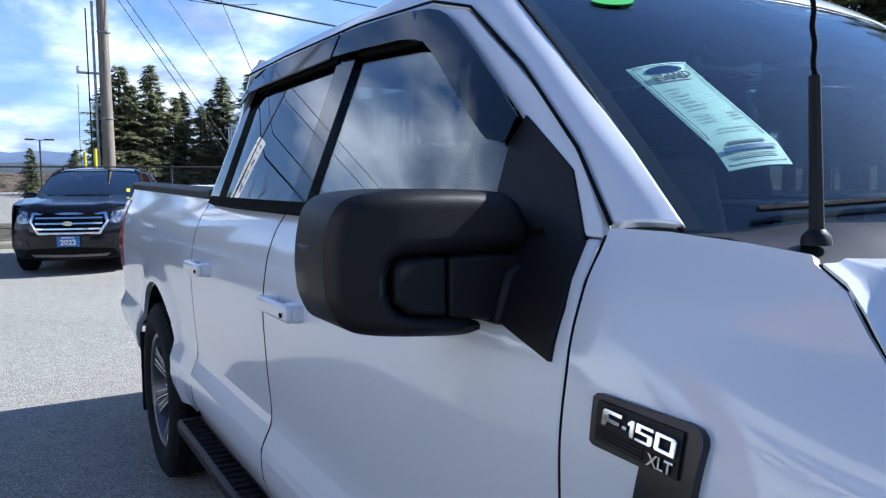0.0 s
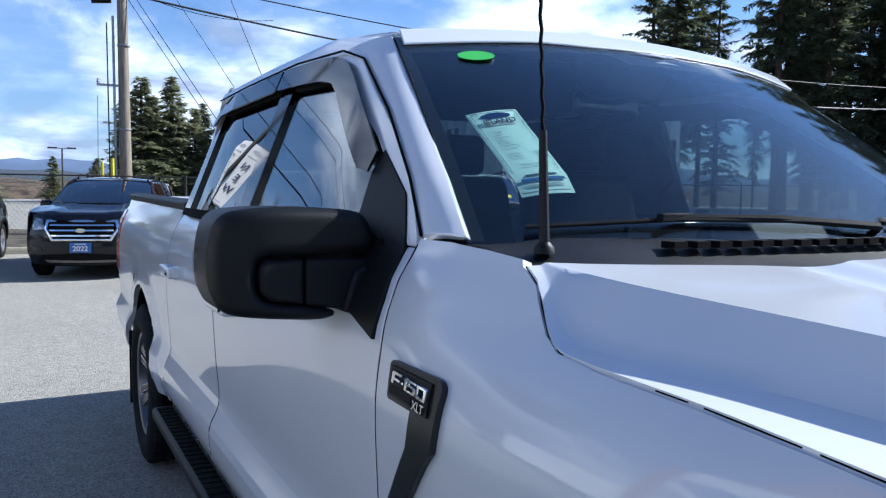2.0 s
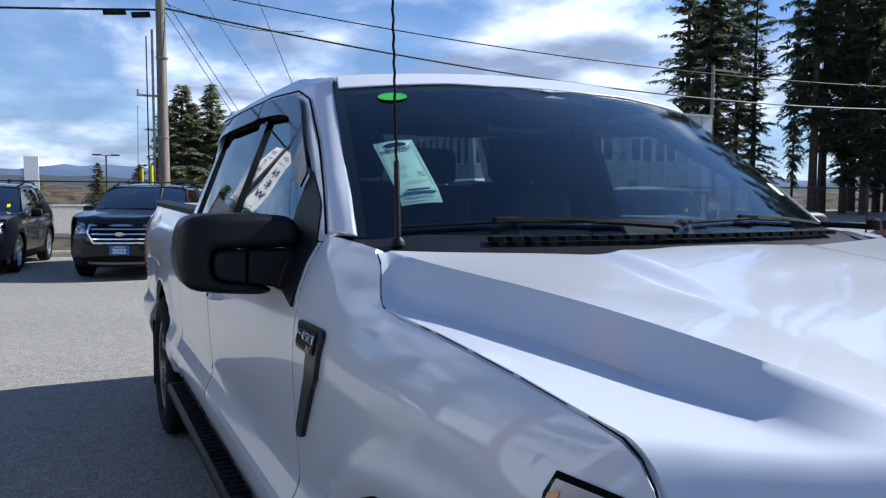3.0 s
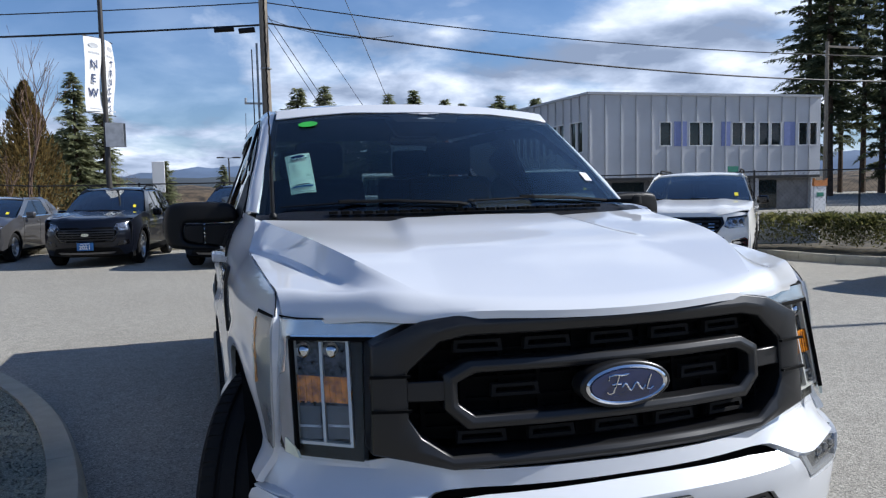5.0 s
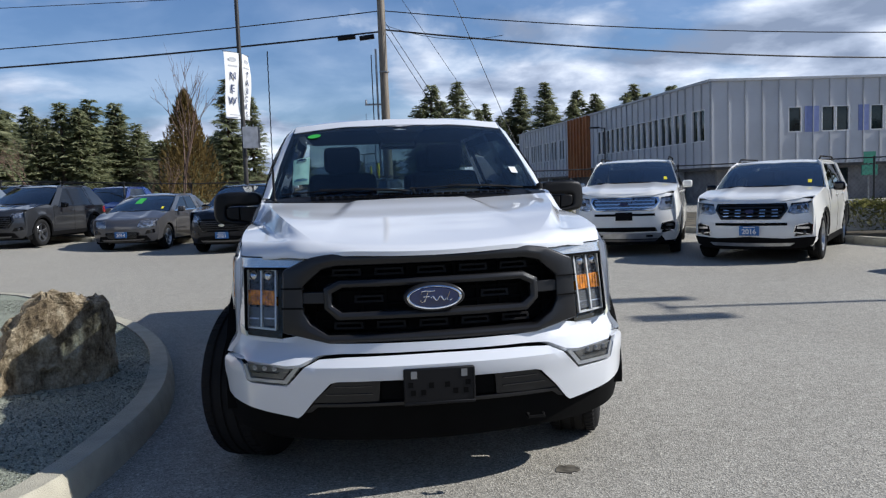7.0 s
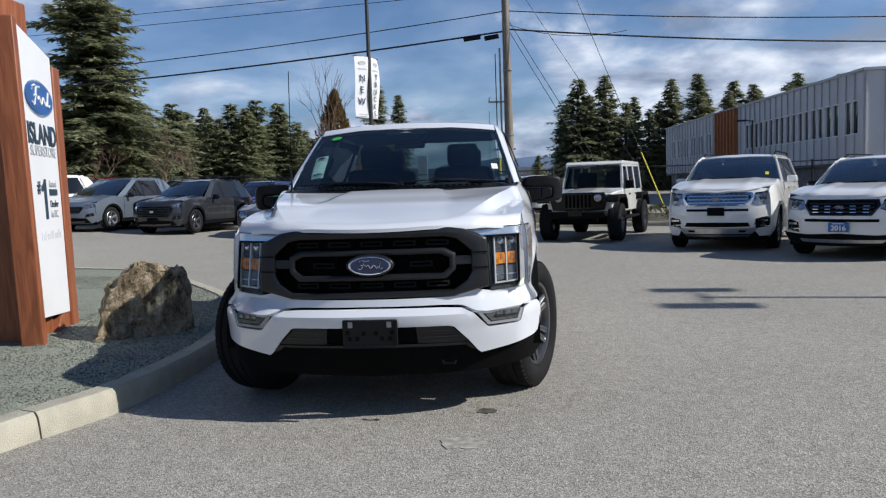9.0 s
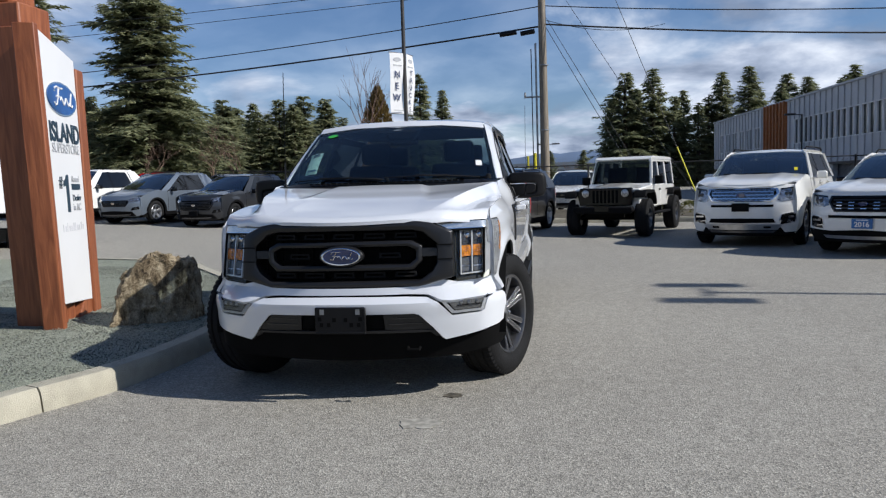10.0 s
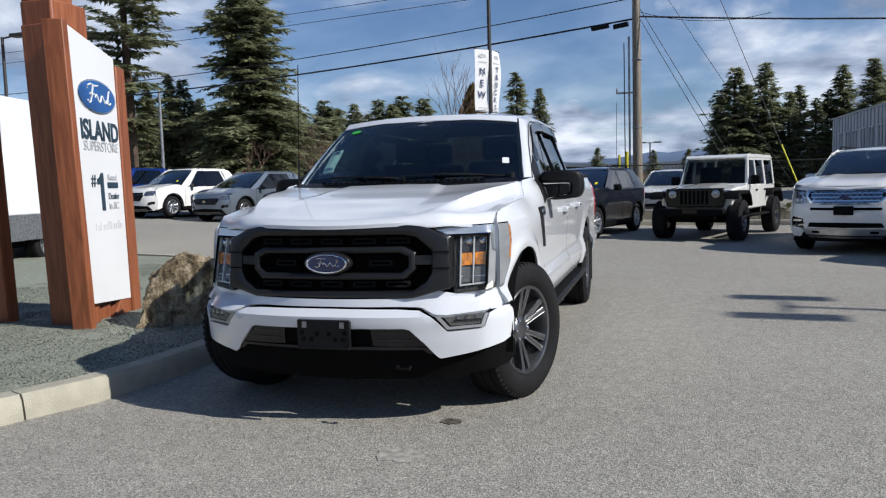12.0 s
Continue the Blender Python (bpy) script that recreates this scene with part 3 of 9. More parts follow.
def pebbles(name, poly, region, n, z, material, label, seed, size):
    rnd = random.Random(seed)
    V, F = [], []
    x0, y0, x1, y1 = region
    while len(F) < n * 8:
        x, y = rnd.uniform(x0, x1), rnd.uniform(y0, y1)
        if not inside_poly(x, y, poly):
            continue
        r = rnd.uniform(*size)
        a = rnd.uniform(0, 6.28)
        zz = z + 0.03 * noise.noise(Vector((x, y, 0)) * 0.6) + 0.01 * noise.noise(Vector((x, y, 0)) * 3)
        k = len(V)
        ring_ = [(x + r * rnd.uniform(0.7, 1.2) * math.cos(a + i * 1.5708), y + r * rnd.uniform(0.7, 1.2) * math.sin(a + i * 1.5708), zz + rnd.uniform(-0.2, 0.3) * r) for i in range(4)]
        V += ring_ + [(x, y, zz + r * 0.7), (x, y, zz - r * 0.6)]
        for i in range(4):
            j = (i + 1) % 4
            F += [(k + i, k + j, k + 4), (k + j, k + i, k + 5)]
    me = bpy.data.meshes.new(name)
    me.from_pydata(V, [], F)
    return tagged(finish(name, me, material, smooth=0), label, "gravel", kind="stuff")


M["pebble"] = leaf_mat("crushed_stone", (0.14, 0.15, 0.125), (0.46, 0.47, 0.41))
pebbles("gravel_stones", isl, (-6.5, -3.0, -1.7, 7.0), 60000, 0.135, M["pebble"], "loose crushed gravel", 5, (0.004, 0.009))

bed_path = [(-14.0, 22.2), (-7.0, 20.2), (0.0, 18.95), (4.2, 18.45), (7.2, 17.0), (8.9, 14.0), (9.35, 11.2), (9.85, 8.4), (11.5, 6.4), (15.0, 4.8), (22.0, 2.6)]
_, bed_poly = kerbed_bed("kerb_verge", "concrete kerb along the planted verge", bed_path, [(26, 10), (18, 22), (4, 24.5), (-14, 27)], 0.16, 0.15)
bm = bmesh.new()
bm.faces.new([bm.verts.new((x, y, ground_h(x, y) + 0.125)) for x, y in bed_poly])
bmesh.ops.triangulate(bm, faces=bm.faces[:])
M["soil"] = mat("verge_soil", (0.11, 0.09, 0.055), 0.95, var=0.35, scale=3, bump=0.8, bscale=30)
tagged(part("planted_verge", bm, M["soil"], None), "brown soil and dry grass verge behind the kerb", "verge", kind="structure")


# ---------------------------------------------------------------- wheels


def wheel(parent, m, tyre_r=0.415, rim_r=0.27, width=0.275, style="six", rim_mat=None, n=48, tread=True):
    """A wheel whose outer face looks along +x; its centre at the origin of m."""
    hub = new("wheel")
    hub.empty_display_size = 0.1
    hub.parent = parent
    hub.matrix_basis = m
    w, R, r = width / 2, tyre_r, rim_r
    bm = lathe_bm([(-w * 0.78, r), (-w * 0.98, r + 0.03), (-w, r + (R - r) * 0.5), (-w * 0.93, R - 0.025), (-w * 0.75, R - 0.004),
                   (-w * 0.5, R), (-w * 0.47, R - 0.01), (-w * 0.40, R - 0.01), (-w * 0.37, R), (-0.012, R), (-0.009, R - 0.01), (0.009, R - 0.01), (0.012, R),
                   (w * 0.37, R), (w * 0.40, R - 0.01), (w * 0.47, R - 0.01), (w * 0.5, R),
                   (w * 0.75, R - 0.004), (w * 0.93, R - 0.025), (w, r + (R - r) * 0.5), (w * 0.98, r + 0.03), (w * 0.78, r)], n, caps=False)
    part("tyre", bm, M["rubber"], hub, smooth=50)
    if tread:
        bm = bmesh.new()
        k = 64
        for i in range(k):
            for side in (-1, 1):
                a = 2 * math.pi * (i + (0.5 if side > 0 else 0)) / k
                da = 2 * math.pi / k * 0.30
                vs = []
                for x, rr in ((w * 0.52, R + 0.003), (w * 0.80, R - 0.001), (w * 0.965, R - 0.045), (w * 0.965, R - 0.055), (w * 0.80, R - 0.02), (w * 0.52, R - 0.015)):
                    for s in (-1, 1):
                        ang = a + s * da
                        vs.append(bm.verts.new((x * side, math.cos(ang) * rr, math.sin(ang) * rr)))
                for j in range(3 - 1):
                    bm.faces.new([vs[2 * j], vs[2 * j + 1], vs[2 * j + 3], vs[2 * j + 2]])
                bm.faces.new([vs[4], vs[5], vs[7], vs[6]])
                for s in (0, 1):
                    bm.faces.new([vs[s], vs[2 + s], vs[8 + s], vs[10 + s]])
                    bm.faces.new([vs[2 + s], vs[4 + s], vs[6 + s], vs[8 + s]])
        tagged(part("tread", bm, M["rubber"], hub, smooth=50), kind="stuff")
    rm = rim_mat or M["rim"]
    # barrel and lip
    bm = lathe_bm([(w * 0.80, r + 0.004), (w * 0.84, r - 0.002), (w * 0.80, r - 0.016), (w * 0.55, r - 0.03), (-w * 0.6, r - 0.035), (-w * 0.62, 0.05)], n, caps=False)
    part("rim_barrel", bm, rm, hub)
    face = bmesh.new()
    x0, x1 = w * 0.30, w * 0.66
    if style == "six":
        arms, count = [(s * 8.5, s) for s in (-1, 1)], 6
    elif style == "five":
        arms, count = [(0, 0)], 5
    else:
        arms, count = [(0, 0)], 10
    hw = 0.018 if style == "six" else (0.045 if style == "five" else 0.02)
    edges = bmesh.new()
    for ang, s in arms:
        a = radians(ang + 90)
        a0 = radians(ang + 90 + s * 3.0)
        ca, sa = math.cos(a), math.sin(a)
        d0, d1 = Vector((0, math.cos(a0), math.sin(a0))), Vector((0, ca, sa))
        t = Vector((0, -sa, ca))
        p0, p1 = d0 * 0.055, d1 * (r - 0.012)
        secs = []
        for p, wid, xf in ((p0, hw * 0.9, x0 + 0.012), (p0.lerp(p1, 0.5), hw * 0.85, x1 - 0.012), (p1, hw * 1.15, x1 + 0.012)):
            secs.append([face.verts.new(Vector((x, 0, 0)) + p + t * q) for x, q in ((xf - 0.05, -wid), (xf - 0.006, -wid), (xf, -wid * 0.6), (xf, wid * 0.6), (xf - 0.006, wid), (xf - 0.05, wid))])
        for q0, q1 in zip(secs, secs[1:]):
            for j in range(6):
                face.faces.new([q0[j], q0[(j + 1) % 6], q1[(j + 1) % 6], q1[j]])
        face.faces.new(secs[0]); face.faces.new(secs[-1][::-1])
        if style == "six":
            for q in (-1, 1):
                tube_bm([Vector((x0 + 0.010, 0, 0)) + p0 + t * q * hw * 0.75, Vector((x1 - 0.014, 0, 0)) + p0.lerp(p1, 0.5) + t * q * hw * 0.75, Vector((x1 + 0.010, 0, 0)) + p1 + t * q * hw], 0.0032, 5, edges)
    spoke = part("spoke", face, rm, hub)
    cut = part("machined_edge", edges, M["machined"], hub) if style == "six" else edges.free()
    for k in range(1, count):
        for piece in (spoke, cut):
            if piece:
                o2 = new(piece.name.split(".")[0], piece.data)
                o2.parent, o2.matrix_basis = hub, pose(0, 0, 0, 360 * k / count)
    bm = lathe_bm([(x0 - 0.04, 0.085), (x0 + 0.005, 0.085), (x0 + 0.02, 0.07), (x0 + 0.03, 0.045), (x0 + 0.036, 0.0001)], 24)
    part("hub_cap", bm, rm, hub)
    nuts = 6 if style == "six" else 5
    nut = None
    for k in range(nuts):
        a = 2 * math.pi * k / nuts
        mm = pose(0, math.cos(a) * 0.066, math.sin(a) * 0.066)
        if nut is None:
            nut = part("wheel_nut", lathe_bm([(x0, 0.011), (x0 + 0.034, 0.010), (x0 + 0.038, 0.006)], 8), M["chrome"], hub, m=mm)
        else:
            o2 = new("wheel_nut", nut.data)
            o2.parent, o2.matrix_basis = hub, mm
    bm = lathe_bm([(0.0, r * 0.62), (0.012, r * 0.62), (0.012, 0.02)], 32)
    part("brake_disc", bm, M["galv"], hub, m=pose(-0.03, 0, 0))
    return hub


# ---------------------------------------------------------------- the white pickup; its nose at y = 0, looking along -y
truck = thing("pickup_truck", "white crew cab pickup truck with black grille and mirrors", "truck")

side_z = curve((0.40, 0.93), (0.50, 0.968), (0.58, 0.996), (0.645, 1.000), (0.66, 0.997), (0.725, 0.968), (0.74, 0.965), (0.9, 0.976), (1.05, 0.982), (1.18, 0.968), (1.27, 0.938), (1.345, 0.892), (1.42, 0.875))


shoulder = curve((1.03, 0.0), (1.07, 0.0016), (1.10, 0.0054), (1.125, 0.0117), (1.15, 0.0194), (1.17, 0.0276), (1.19, 0.037), (1.213, 0.050), (1.24, 0.062), (1.28, 0.065), (1.323, 0.054), (1.36, 0.04))


def body_x(y, z):
    x = side_z(z)
    taper = lerp(lerp(0.040, 0.055, smooth01((z - 0.66) / 0.09)), 0.082, clamp((z - 0.74) / 0.35))
    if y < 1.5:
        x -= taper * (0.6 * ((1.5 - y) / 1.04) ** 2 + 0.4 * (max(0.0, 1.1 - y) / 0.64) ** 2)
    if y > 5.0:
        x -= 0.012 * (y - 5.0) ** 2
    x -= shoulder(z) * smooth01((1.6 - y) / 0.46)
    for yc in (0.885, 4.59):
        r = math.hypot(y - yc, z - 0.43)
        x += 0.022 * math.exp(-((r - 0.53) / 0.05) ** 2) * smooth01((1.1 - z) / 0.2) * smooth01((y - 0.40) / 0.25)
    return x


def glass_x(y, z):
    return 0.93 - (z - 1.34) * 0.396 - 0.04 * smooth01((2.05 - y) / 0.5) - 0.02 * clamp((y - 3.4) / 0.4)


def arch(yc, r, a0, a1, zc=0.43, n=14):
    return [(yc + r * math.cos(radians(lerp(a0, a1, i / n))), zc + r * math.sin(radians(lerp(a0, a1, i / n)))) for i in range(n + 1)]


gap_line = [(0.393, 1.150), (0.547, 1.170), (0.70, 1.190), (0.83, 1.202), (0.955, 1.211), (1.10, 1.217), (1.185, 1.222), (1.22, 1.238), (1.245, 1.264), (1.275, 1.299), (1.313, 1.323)]
gap_z = curve(*gap_line)
for s in (-1, 1):
    def fs(y, z):
        return (s * body_x(y, z), y, z)

    def fg(y, z, s=s):
        return (s * glass_x(y, z), y, z)
    o = (s, 0, 0)
    fender = [(0.402, 1.080), (0.392, 1.0), (0.376, 0.80), (0.372, 0.74), (0.372, 0.660)] + arch(0.885, 0.495, 152, 12) + [(1.385, 0.50), (1.588, 0.50), (1.588, 1.16), (1.592, 1.25), (1.60, 1.345), (1.50, 1.345), (1.40, 1.338), (1.325, 1.330)] \
        + [(y + 0.007 * smooth01((y - 1.10) / 0.1), z - 0.006 + 0.004 * smooth01((y - 1.10) / 0.1)) for y, z in reversed(gap_line[1:])] + [(0.485, 1.153), (0.45, 1.138), (0.422, 1.114), (0.405, 1.092)]
    sheet("fender", fender, fs, M["white"], truck, o, 0.02, 0.016, bevel=0.004)
    door_f = [(1.594, 0.50), (2.880, 0.50), (2.882, 0.9), (2.890, 1.33), (1.610, 1.33), (1.600, 1.26), (1.594, 1.16)]
    df = sheet("front_door", door_f, fs, M["white"], truck, o, 0.02, 0.028, bevel=0.004, smooth=12)
    door_r = [(2.888, 0.50), (3.700, 0.50), (3.795, 0.62), (3.805, 0.72), (3.805, 1.10), (3.80, 1.34), (2.897, 1.33), (2.889, 0.9)]
    dr = sheet("rear_door", door_r, fs, M["white"], truck, o, 0.02, 0.028, bevel=0.004, smooth=12)
    bed = [(3.814, 0.73), (3.805, 0.62), (3.85, 0.50), (4.08, 0.49)] + arch(4.59, 0.505, 172, 8) + [(5.10, 0.52), (5.80, 0.62), (5.86, 0.66), (5.85, 1.0), (5.835, 1.385), (5.0, 1.375), (4.0, 1.362), (3.815, 1.36)]
    sheet("bed_side", bed, fs, M["white"], truck, o, 0.03, 0.06, bevel=0.004)
    sheet("door_jamb", [(1.50, 0.52), (3.86, 0.52), (3.86, 1.31), (1.50, 1.31)], lambda y, z: (s * (body_x(y, z) - 0.024), y, z), M["gap"], truck, o, 0.01, 0.03)
    for seam in ([(1.5885, 0.51), (1.5885, 1.16), (1.5925, 1.25), (1.600, 1.335)], [(2.8825, 0.51), (2.8835, 0.9), (2.891, 1.325)], [(3.8085, 0.72), (3.8085, 1.10), (3.8075, 1.335)]):
        ln = [(a, c) for (a, c) in seam]
        sheet("door_seam", ln + [(a + 0.0055, c) for a, c in reversed(ln)], lambda y, z: (s * (body_x(y, z) - 0.0005), y, z), M["gap"], truck, o, 0.004, 0.03)
    part("hood_seam", tube_bm([(s * (body_x(y, z) - 0.001), y + 0.003 * smooth01((y - 1.1) / 0.1), z - 0.003) for y, z in [(lerp(a[0], b[0], k / 3), lerp(a[1], b[1], k / 3)) for a, b in zip([(0.405, 1.098), (0.422, 1.120), (0.45, 1.144), (0.485, 1.159)] + gap_line[1:], [(0.422, 1.120), (0.45, 1.144), (0.485, 1.159)] + gap_line[1:]) for k in range(3)] + [gap_line[-1]]], 0.0018, 5), M["gap"], truck)
    # cab corner behind the rear door, up to the roof
    strip("cab_corner", [(s * 0.905, 3.74, 1.345), (s * 0.80, 3.72, 1.62), (s * 0.765, 3.69, 1.80), (s * 0.735, 3.66, 1.86)],
          [(s * 0.90, 3.812, 1.345), (s * 0.79, 3.80, 1.62), (s * 0.74, 3.78, 1.80), (s * 0.70, 3.76, 1.875)], M["white"], truck, o, 0.02, 0.004)
    strip("rail_cap", [(s * 0.90, 3.82, 1.372), (s * 0.895, 5.83, 1.397)], [(s * 0.80, 3.82, 1.378), (s * 0.80, 5.83, 1.403)], M["black"], truck, (0, 0, 1), 0.035, 0.008, label="black plastic bed rail cap", bevel=0.006)
    # A-pillar and roof rail
    strip("a_pillar", [(s * 0.889, 1.602, 1.349), (s * 0.862, 1.70, 1.452), (s * 0.815, 1.90, 1.60), (s * 0.775, 2.13, 1.745), (s * 0.760, 2.32, 1.792)],
          [(s * 0.848, 1.512, 1.352), (s * 0.815, 1.64, 1.455), (s * 0.765, 1.86, 1.62), (s * 0.722, 2.06, 1.765), (s * 0.705, 2.13, 1.815)], M["white"], truck, (s * 0.8, -0.3, 0.5), 0.02, 0.010, n=20, bevel=0.003)
    strip("roof_rail", [(s * 0.760, 2.28, 1.785), (s * 0.752, 2.7, 1.812), (s * 0.752, 3.3, 1.812), (s * 0.765, 3.70, 1.80)],
          [(s * 0.700, 2.12, 1.815), (s * 0.700, 2.5, 1.868), (s * 0.700, 3.1, 1.872), (s * 0.715, 3.72, 1.853)], M["white"], truck, (s * 0.7, 0, 0.7), 0.02, 0.010, n=20)
    # door upper surrounds, pillars, glass
    low = 1.327
    sheet("b_pillar", [(2.675, low), (2.80, low), (2.81, 1.80), (2.685, 1.80)], lambda y, z: (s * (glass_x(y, z) + 0.002), y, z), M["smoke"], truck, o, 0.03, 0.1)
    sheet("rear_pillar_trim", [(3.60, low), (3.755, low), (3.70, 1.79), (3.63, 1.79)], lambda y, z: (s * (glass_x(y, z) + 0.002), y, z), M["smoke"], truck, o, 0.03, 0.1)
    sheet("belt_moulding", [(1.63, low), (3.745, low), (3.735, low + 0.028), (1.66, low + 0.028)], lambda y, z: (s * (glass_x(y, z) + 0.006), y, z), M["gap"], truck, o, 0.03, 0.15, label="black rubber window seal")
    sheet("upper_frame", [(1.90, 1.545), (2.22, 1.735), (2.34, 1.775), (2.8, 1.80), (3.70, 1.79), (3.66, 1.735), (2.8, 1.742), (2.30, 1.715), (1.95, 1.535)], lambda y, z: (s * (glass_x(y, z) + 0.001), y, z), M["gap"], truck, o, 0.02, 0.12)
    g1 = sheet("side_window", [(1.70, 1.34), (2.70, 1.34), (2.70, 1.76), (2.28, 1.745), (1.88, 1.545)], lambda y, z: (s * (glass_x(y, z) - 0.012), y, z), M["frontglass"], truck, o, 0.003, 0.15, label="lightly tinted front side window")
    g2 = sheet("side_window", [(2.79, 1.34), (3.64, 1.34), (3.66, 1.77), (2.79, 1.77)], lambda y, z: (s * (glass_x(y, z) - 0.012), y, z), M["tint"], truck, o, 0.003, 0.15, label="dark tinted side window")
    sheet("door_frame", [(1.606, 1.332), (1.615, 1.352), (1.712, 1.462), (1.80, 1.532), (1.92, 1.612), (2.15, 1.752), (2.24, 1.785), (2.36, 1.805), (2.8, 1.826), (3.70, 1.815), (3.75, 1.79), (3.70, 1.775), (2.8, 1.785), (2.36, 1.765), (2.24, 1.742), (1.90, 1.545), (1.70, 1.40), (1.66, 1.332)],
          lambda y, z: (s * (glass_x(y, z) + 0.004), y, z), M["white"], truck, o, 0.02, 0.06, bevel=0.003)
    part("pillar_seal", tube_bm([(s * 0.892, 1.598, 1.350), (s * 0.866, 1.697, 1.455), (s * 0.819, 1.897, 1.604), (s * 0.779, 2.125, 1.749), (s * 0.764, 2.30, 1.796), (s * 0.757, 2.7, 1.820), (s * 0.757, 3.3, 1.820), (s * 0.768, 3.70, 1.806)], 0.0032, 5), M["gap"], truck)
    # stick-on rain visors
    fv = lambda y, z: (s * (glass_x(y, z) + 0.022), y, z)
    sheet("window_visor", [(1.845, 1.513), (1.93, 1.578), (2.02, 1.640), (2.12, 1.703), (2.20, 1.748), (2.24, 1.764), (2.30, 1.779), (2.40, 1.792), (2.60, 1.804), (2.805, 1.813), (2.815, 1.748), (2.60, 1.738), (2.40, 1.726), (2.32, 1.715), (2.27, 1.703), (2.21, 1.672), (2.12, 1.615), (2.03, 1.558), (1.95, 1.506), (1.905, 1.478), (1.855, 1.470)], fv, M["smoke"], truck, o, 0.006, 0.03, label="smoked acrylic window visor", bevel=0.002, smooth=60)
    sheet("window_visor", [(2.822, 1.813), (3.55, 1.808), (3.66, 1.795), (3.735, 1.745), (3.745, 1.70), (3.70, 1.705), (3.64, 1.735), (2.832, 1.745)], fv, M["smoke"], truck, o, 0.006, 0.06, label="smoked acrylic window visor", bevel=0.002)
    # sail plate under the mirror
    fsail = lambda y, z: (s * (lerp(body_x(y, z), glass_x(y, z), smooth01((z - 1.27) / 0.1)) + 0.008), y, z)
    sheet("mirror_sail", [(1.622, 1.168), (1.80, 1.215), (1.90, 1.25), (1.845, 1.345), (1.86, 1.47), (1.84, 1.515), (1.70, 1.425), (1.632, 1.325), (1.618, 1.24)], fsail, M["black"], truck, o, 0.02, 0.04, bevel=0.005, label="black plastic mirror base")
    # mirror
    mir = new("door_mirror"); mir.parent = truck; mir.empty_display_size = 0.1
    mir["label"] = "black door mirror"
    cap = [(-1.214, 1.232), (-1.221, 1.25), (-1.224, 1.30), (-1.217, 1.352), (-1.205, 1.378), (-1.18, 1.392), (-1.10, 1.398), (-0.96, 1.394), (-0.932, 1.382), (-0.918, 1.36), (-0.912, 1.335), (-0.914, 1.306), (-1.12, 1.308), (-1.136, 1.302), (-1.142, 1.286), (-1.142, 1.242),
           (-1.118, 1.222), (-1.035, 1.214), (-0.985, 1.200), (-1.005, 1.183), (-1.10, 1.190), (-1.18, 1.198), (-1.203, 1.210)]
    for _ in range(2):
        cap = [(lerp(a_[0], b_[0], q), lerp(a_[1], b_[1], q)) for a_, b_ in zip(cap, cap[1:] + cap[:1]) for q in (0.25, 0.75)]
    def cap_loop(d):
        n, out_ = len(cap), []
        for i in range(n):
            p, a_, b_ = Vector(cap[i]), Vector(cap[i - 1]), Vector(cap[(i + 1) % n])
            e0, e1 = (p - a_).normalized(), (b_ - p).normalized()
            nn = Vector((e0.y + e1.y, -e0.x - e1.x)).normalized()
            out_.append((p.x + nn.x * d, p.y + nn.y * d))
        return out_
    def cap_front(x, z):
        p = Vector((x, z))
        d = 1.0
        for i in range(len(cap)):
            a_, b_ = Vector(cap[i]), Vector(cap[(i + 1) % len(cap)])
            e = b_ - a_
            d = min(d, (p - a_ - e * clamp((p - a_).dot(e) / e.dot(e))).length)
        r = 0.022
        k = clamp(1 - d / r)
        return (-s * x, 1.742 + r * (1 - math.sqrt(max(0.0, 1 - k * k))) + 0.034 * max(0.0, (-x - 1.04) / 0.18) ** 3 + 0.03 * max(0.0, z - 1.33), z)
    cp = sheet("cap", cap, cap_front, M["black"], mir, (0, -1, 0), 0.004, 0.0075, label="grained black plastic mirror cap", smooth=60)
    bm = bmesh.new()
    rings = []
    for dd, d in ((-0.016, 0.0), (0.14, 0.0), (0.15, 0.004)):
        rings.append([bm.verts.new((-s * x, (cap_front(x, z)[1] - 0.001 if dd < 0 else 1.772 + dd), z)) for x, z in cap_loop(d)])
    for r0, r1 in zip(rings, rings[1:]):
        for i in range(len(cap)):
            j = (i + 1) % len(cap)
            bm.faces.new([r0[i], r0[j], r1[j], r1[i]])
    part("cap_side", bm, M["black"], mir, smooth=60)
    part("arm", prism_bm([(-s * -1.052, 1.302), (-s * -1.052, 1.215), (-s * -0.985, 1.204), (-s * -0.90, 1.192), (-s * -0.885, 1.298)], 1.750, 1.88), M["black"], mir, bevel=0.006)
    part("arm_insert", prism_bm([(-s * -1.056, 1.302), (-s * -1.128, 1.301), (-s * -1.138, 1.290), (-s * -1.138, 1.243), (-s * -1.118, 1.225), (-s * -1.056, 1.216)], 1.749, 1.88), M["black"], mir, bevel=0.007)
    part("arm_foot", prism_bm([(-s * -0.985, 1.200), (-s * -0.915, 1.188), (-s * -0.90, 1.30), (-s * -0.96, 1.28)], 1.735, 1.86), M["black"], mir, bevel=0.008)
    part("mirror_glass", prism_bm([(-s * x, z) for x, z in cap_loop(0.008)], 1.910, 1.917), M["chrome"], mir, label="mirror glass")
    part("turn_signal", prism_bm([(-s * -1.226, 1.25), (-s * -1.229, 1.30), (-s * -1.222, 1.318), (-s * -1.218, 1.245)], 1.86, 1.90), M["lens"], mir, label="clear turn signal strip")
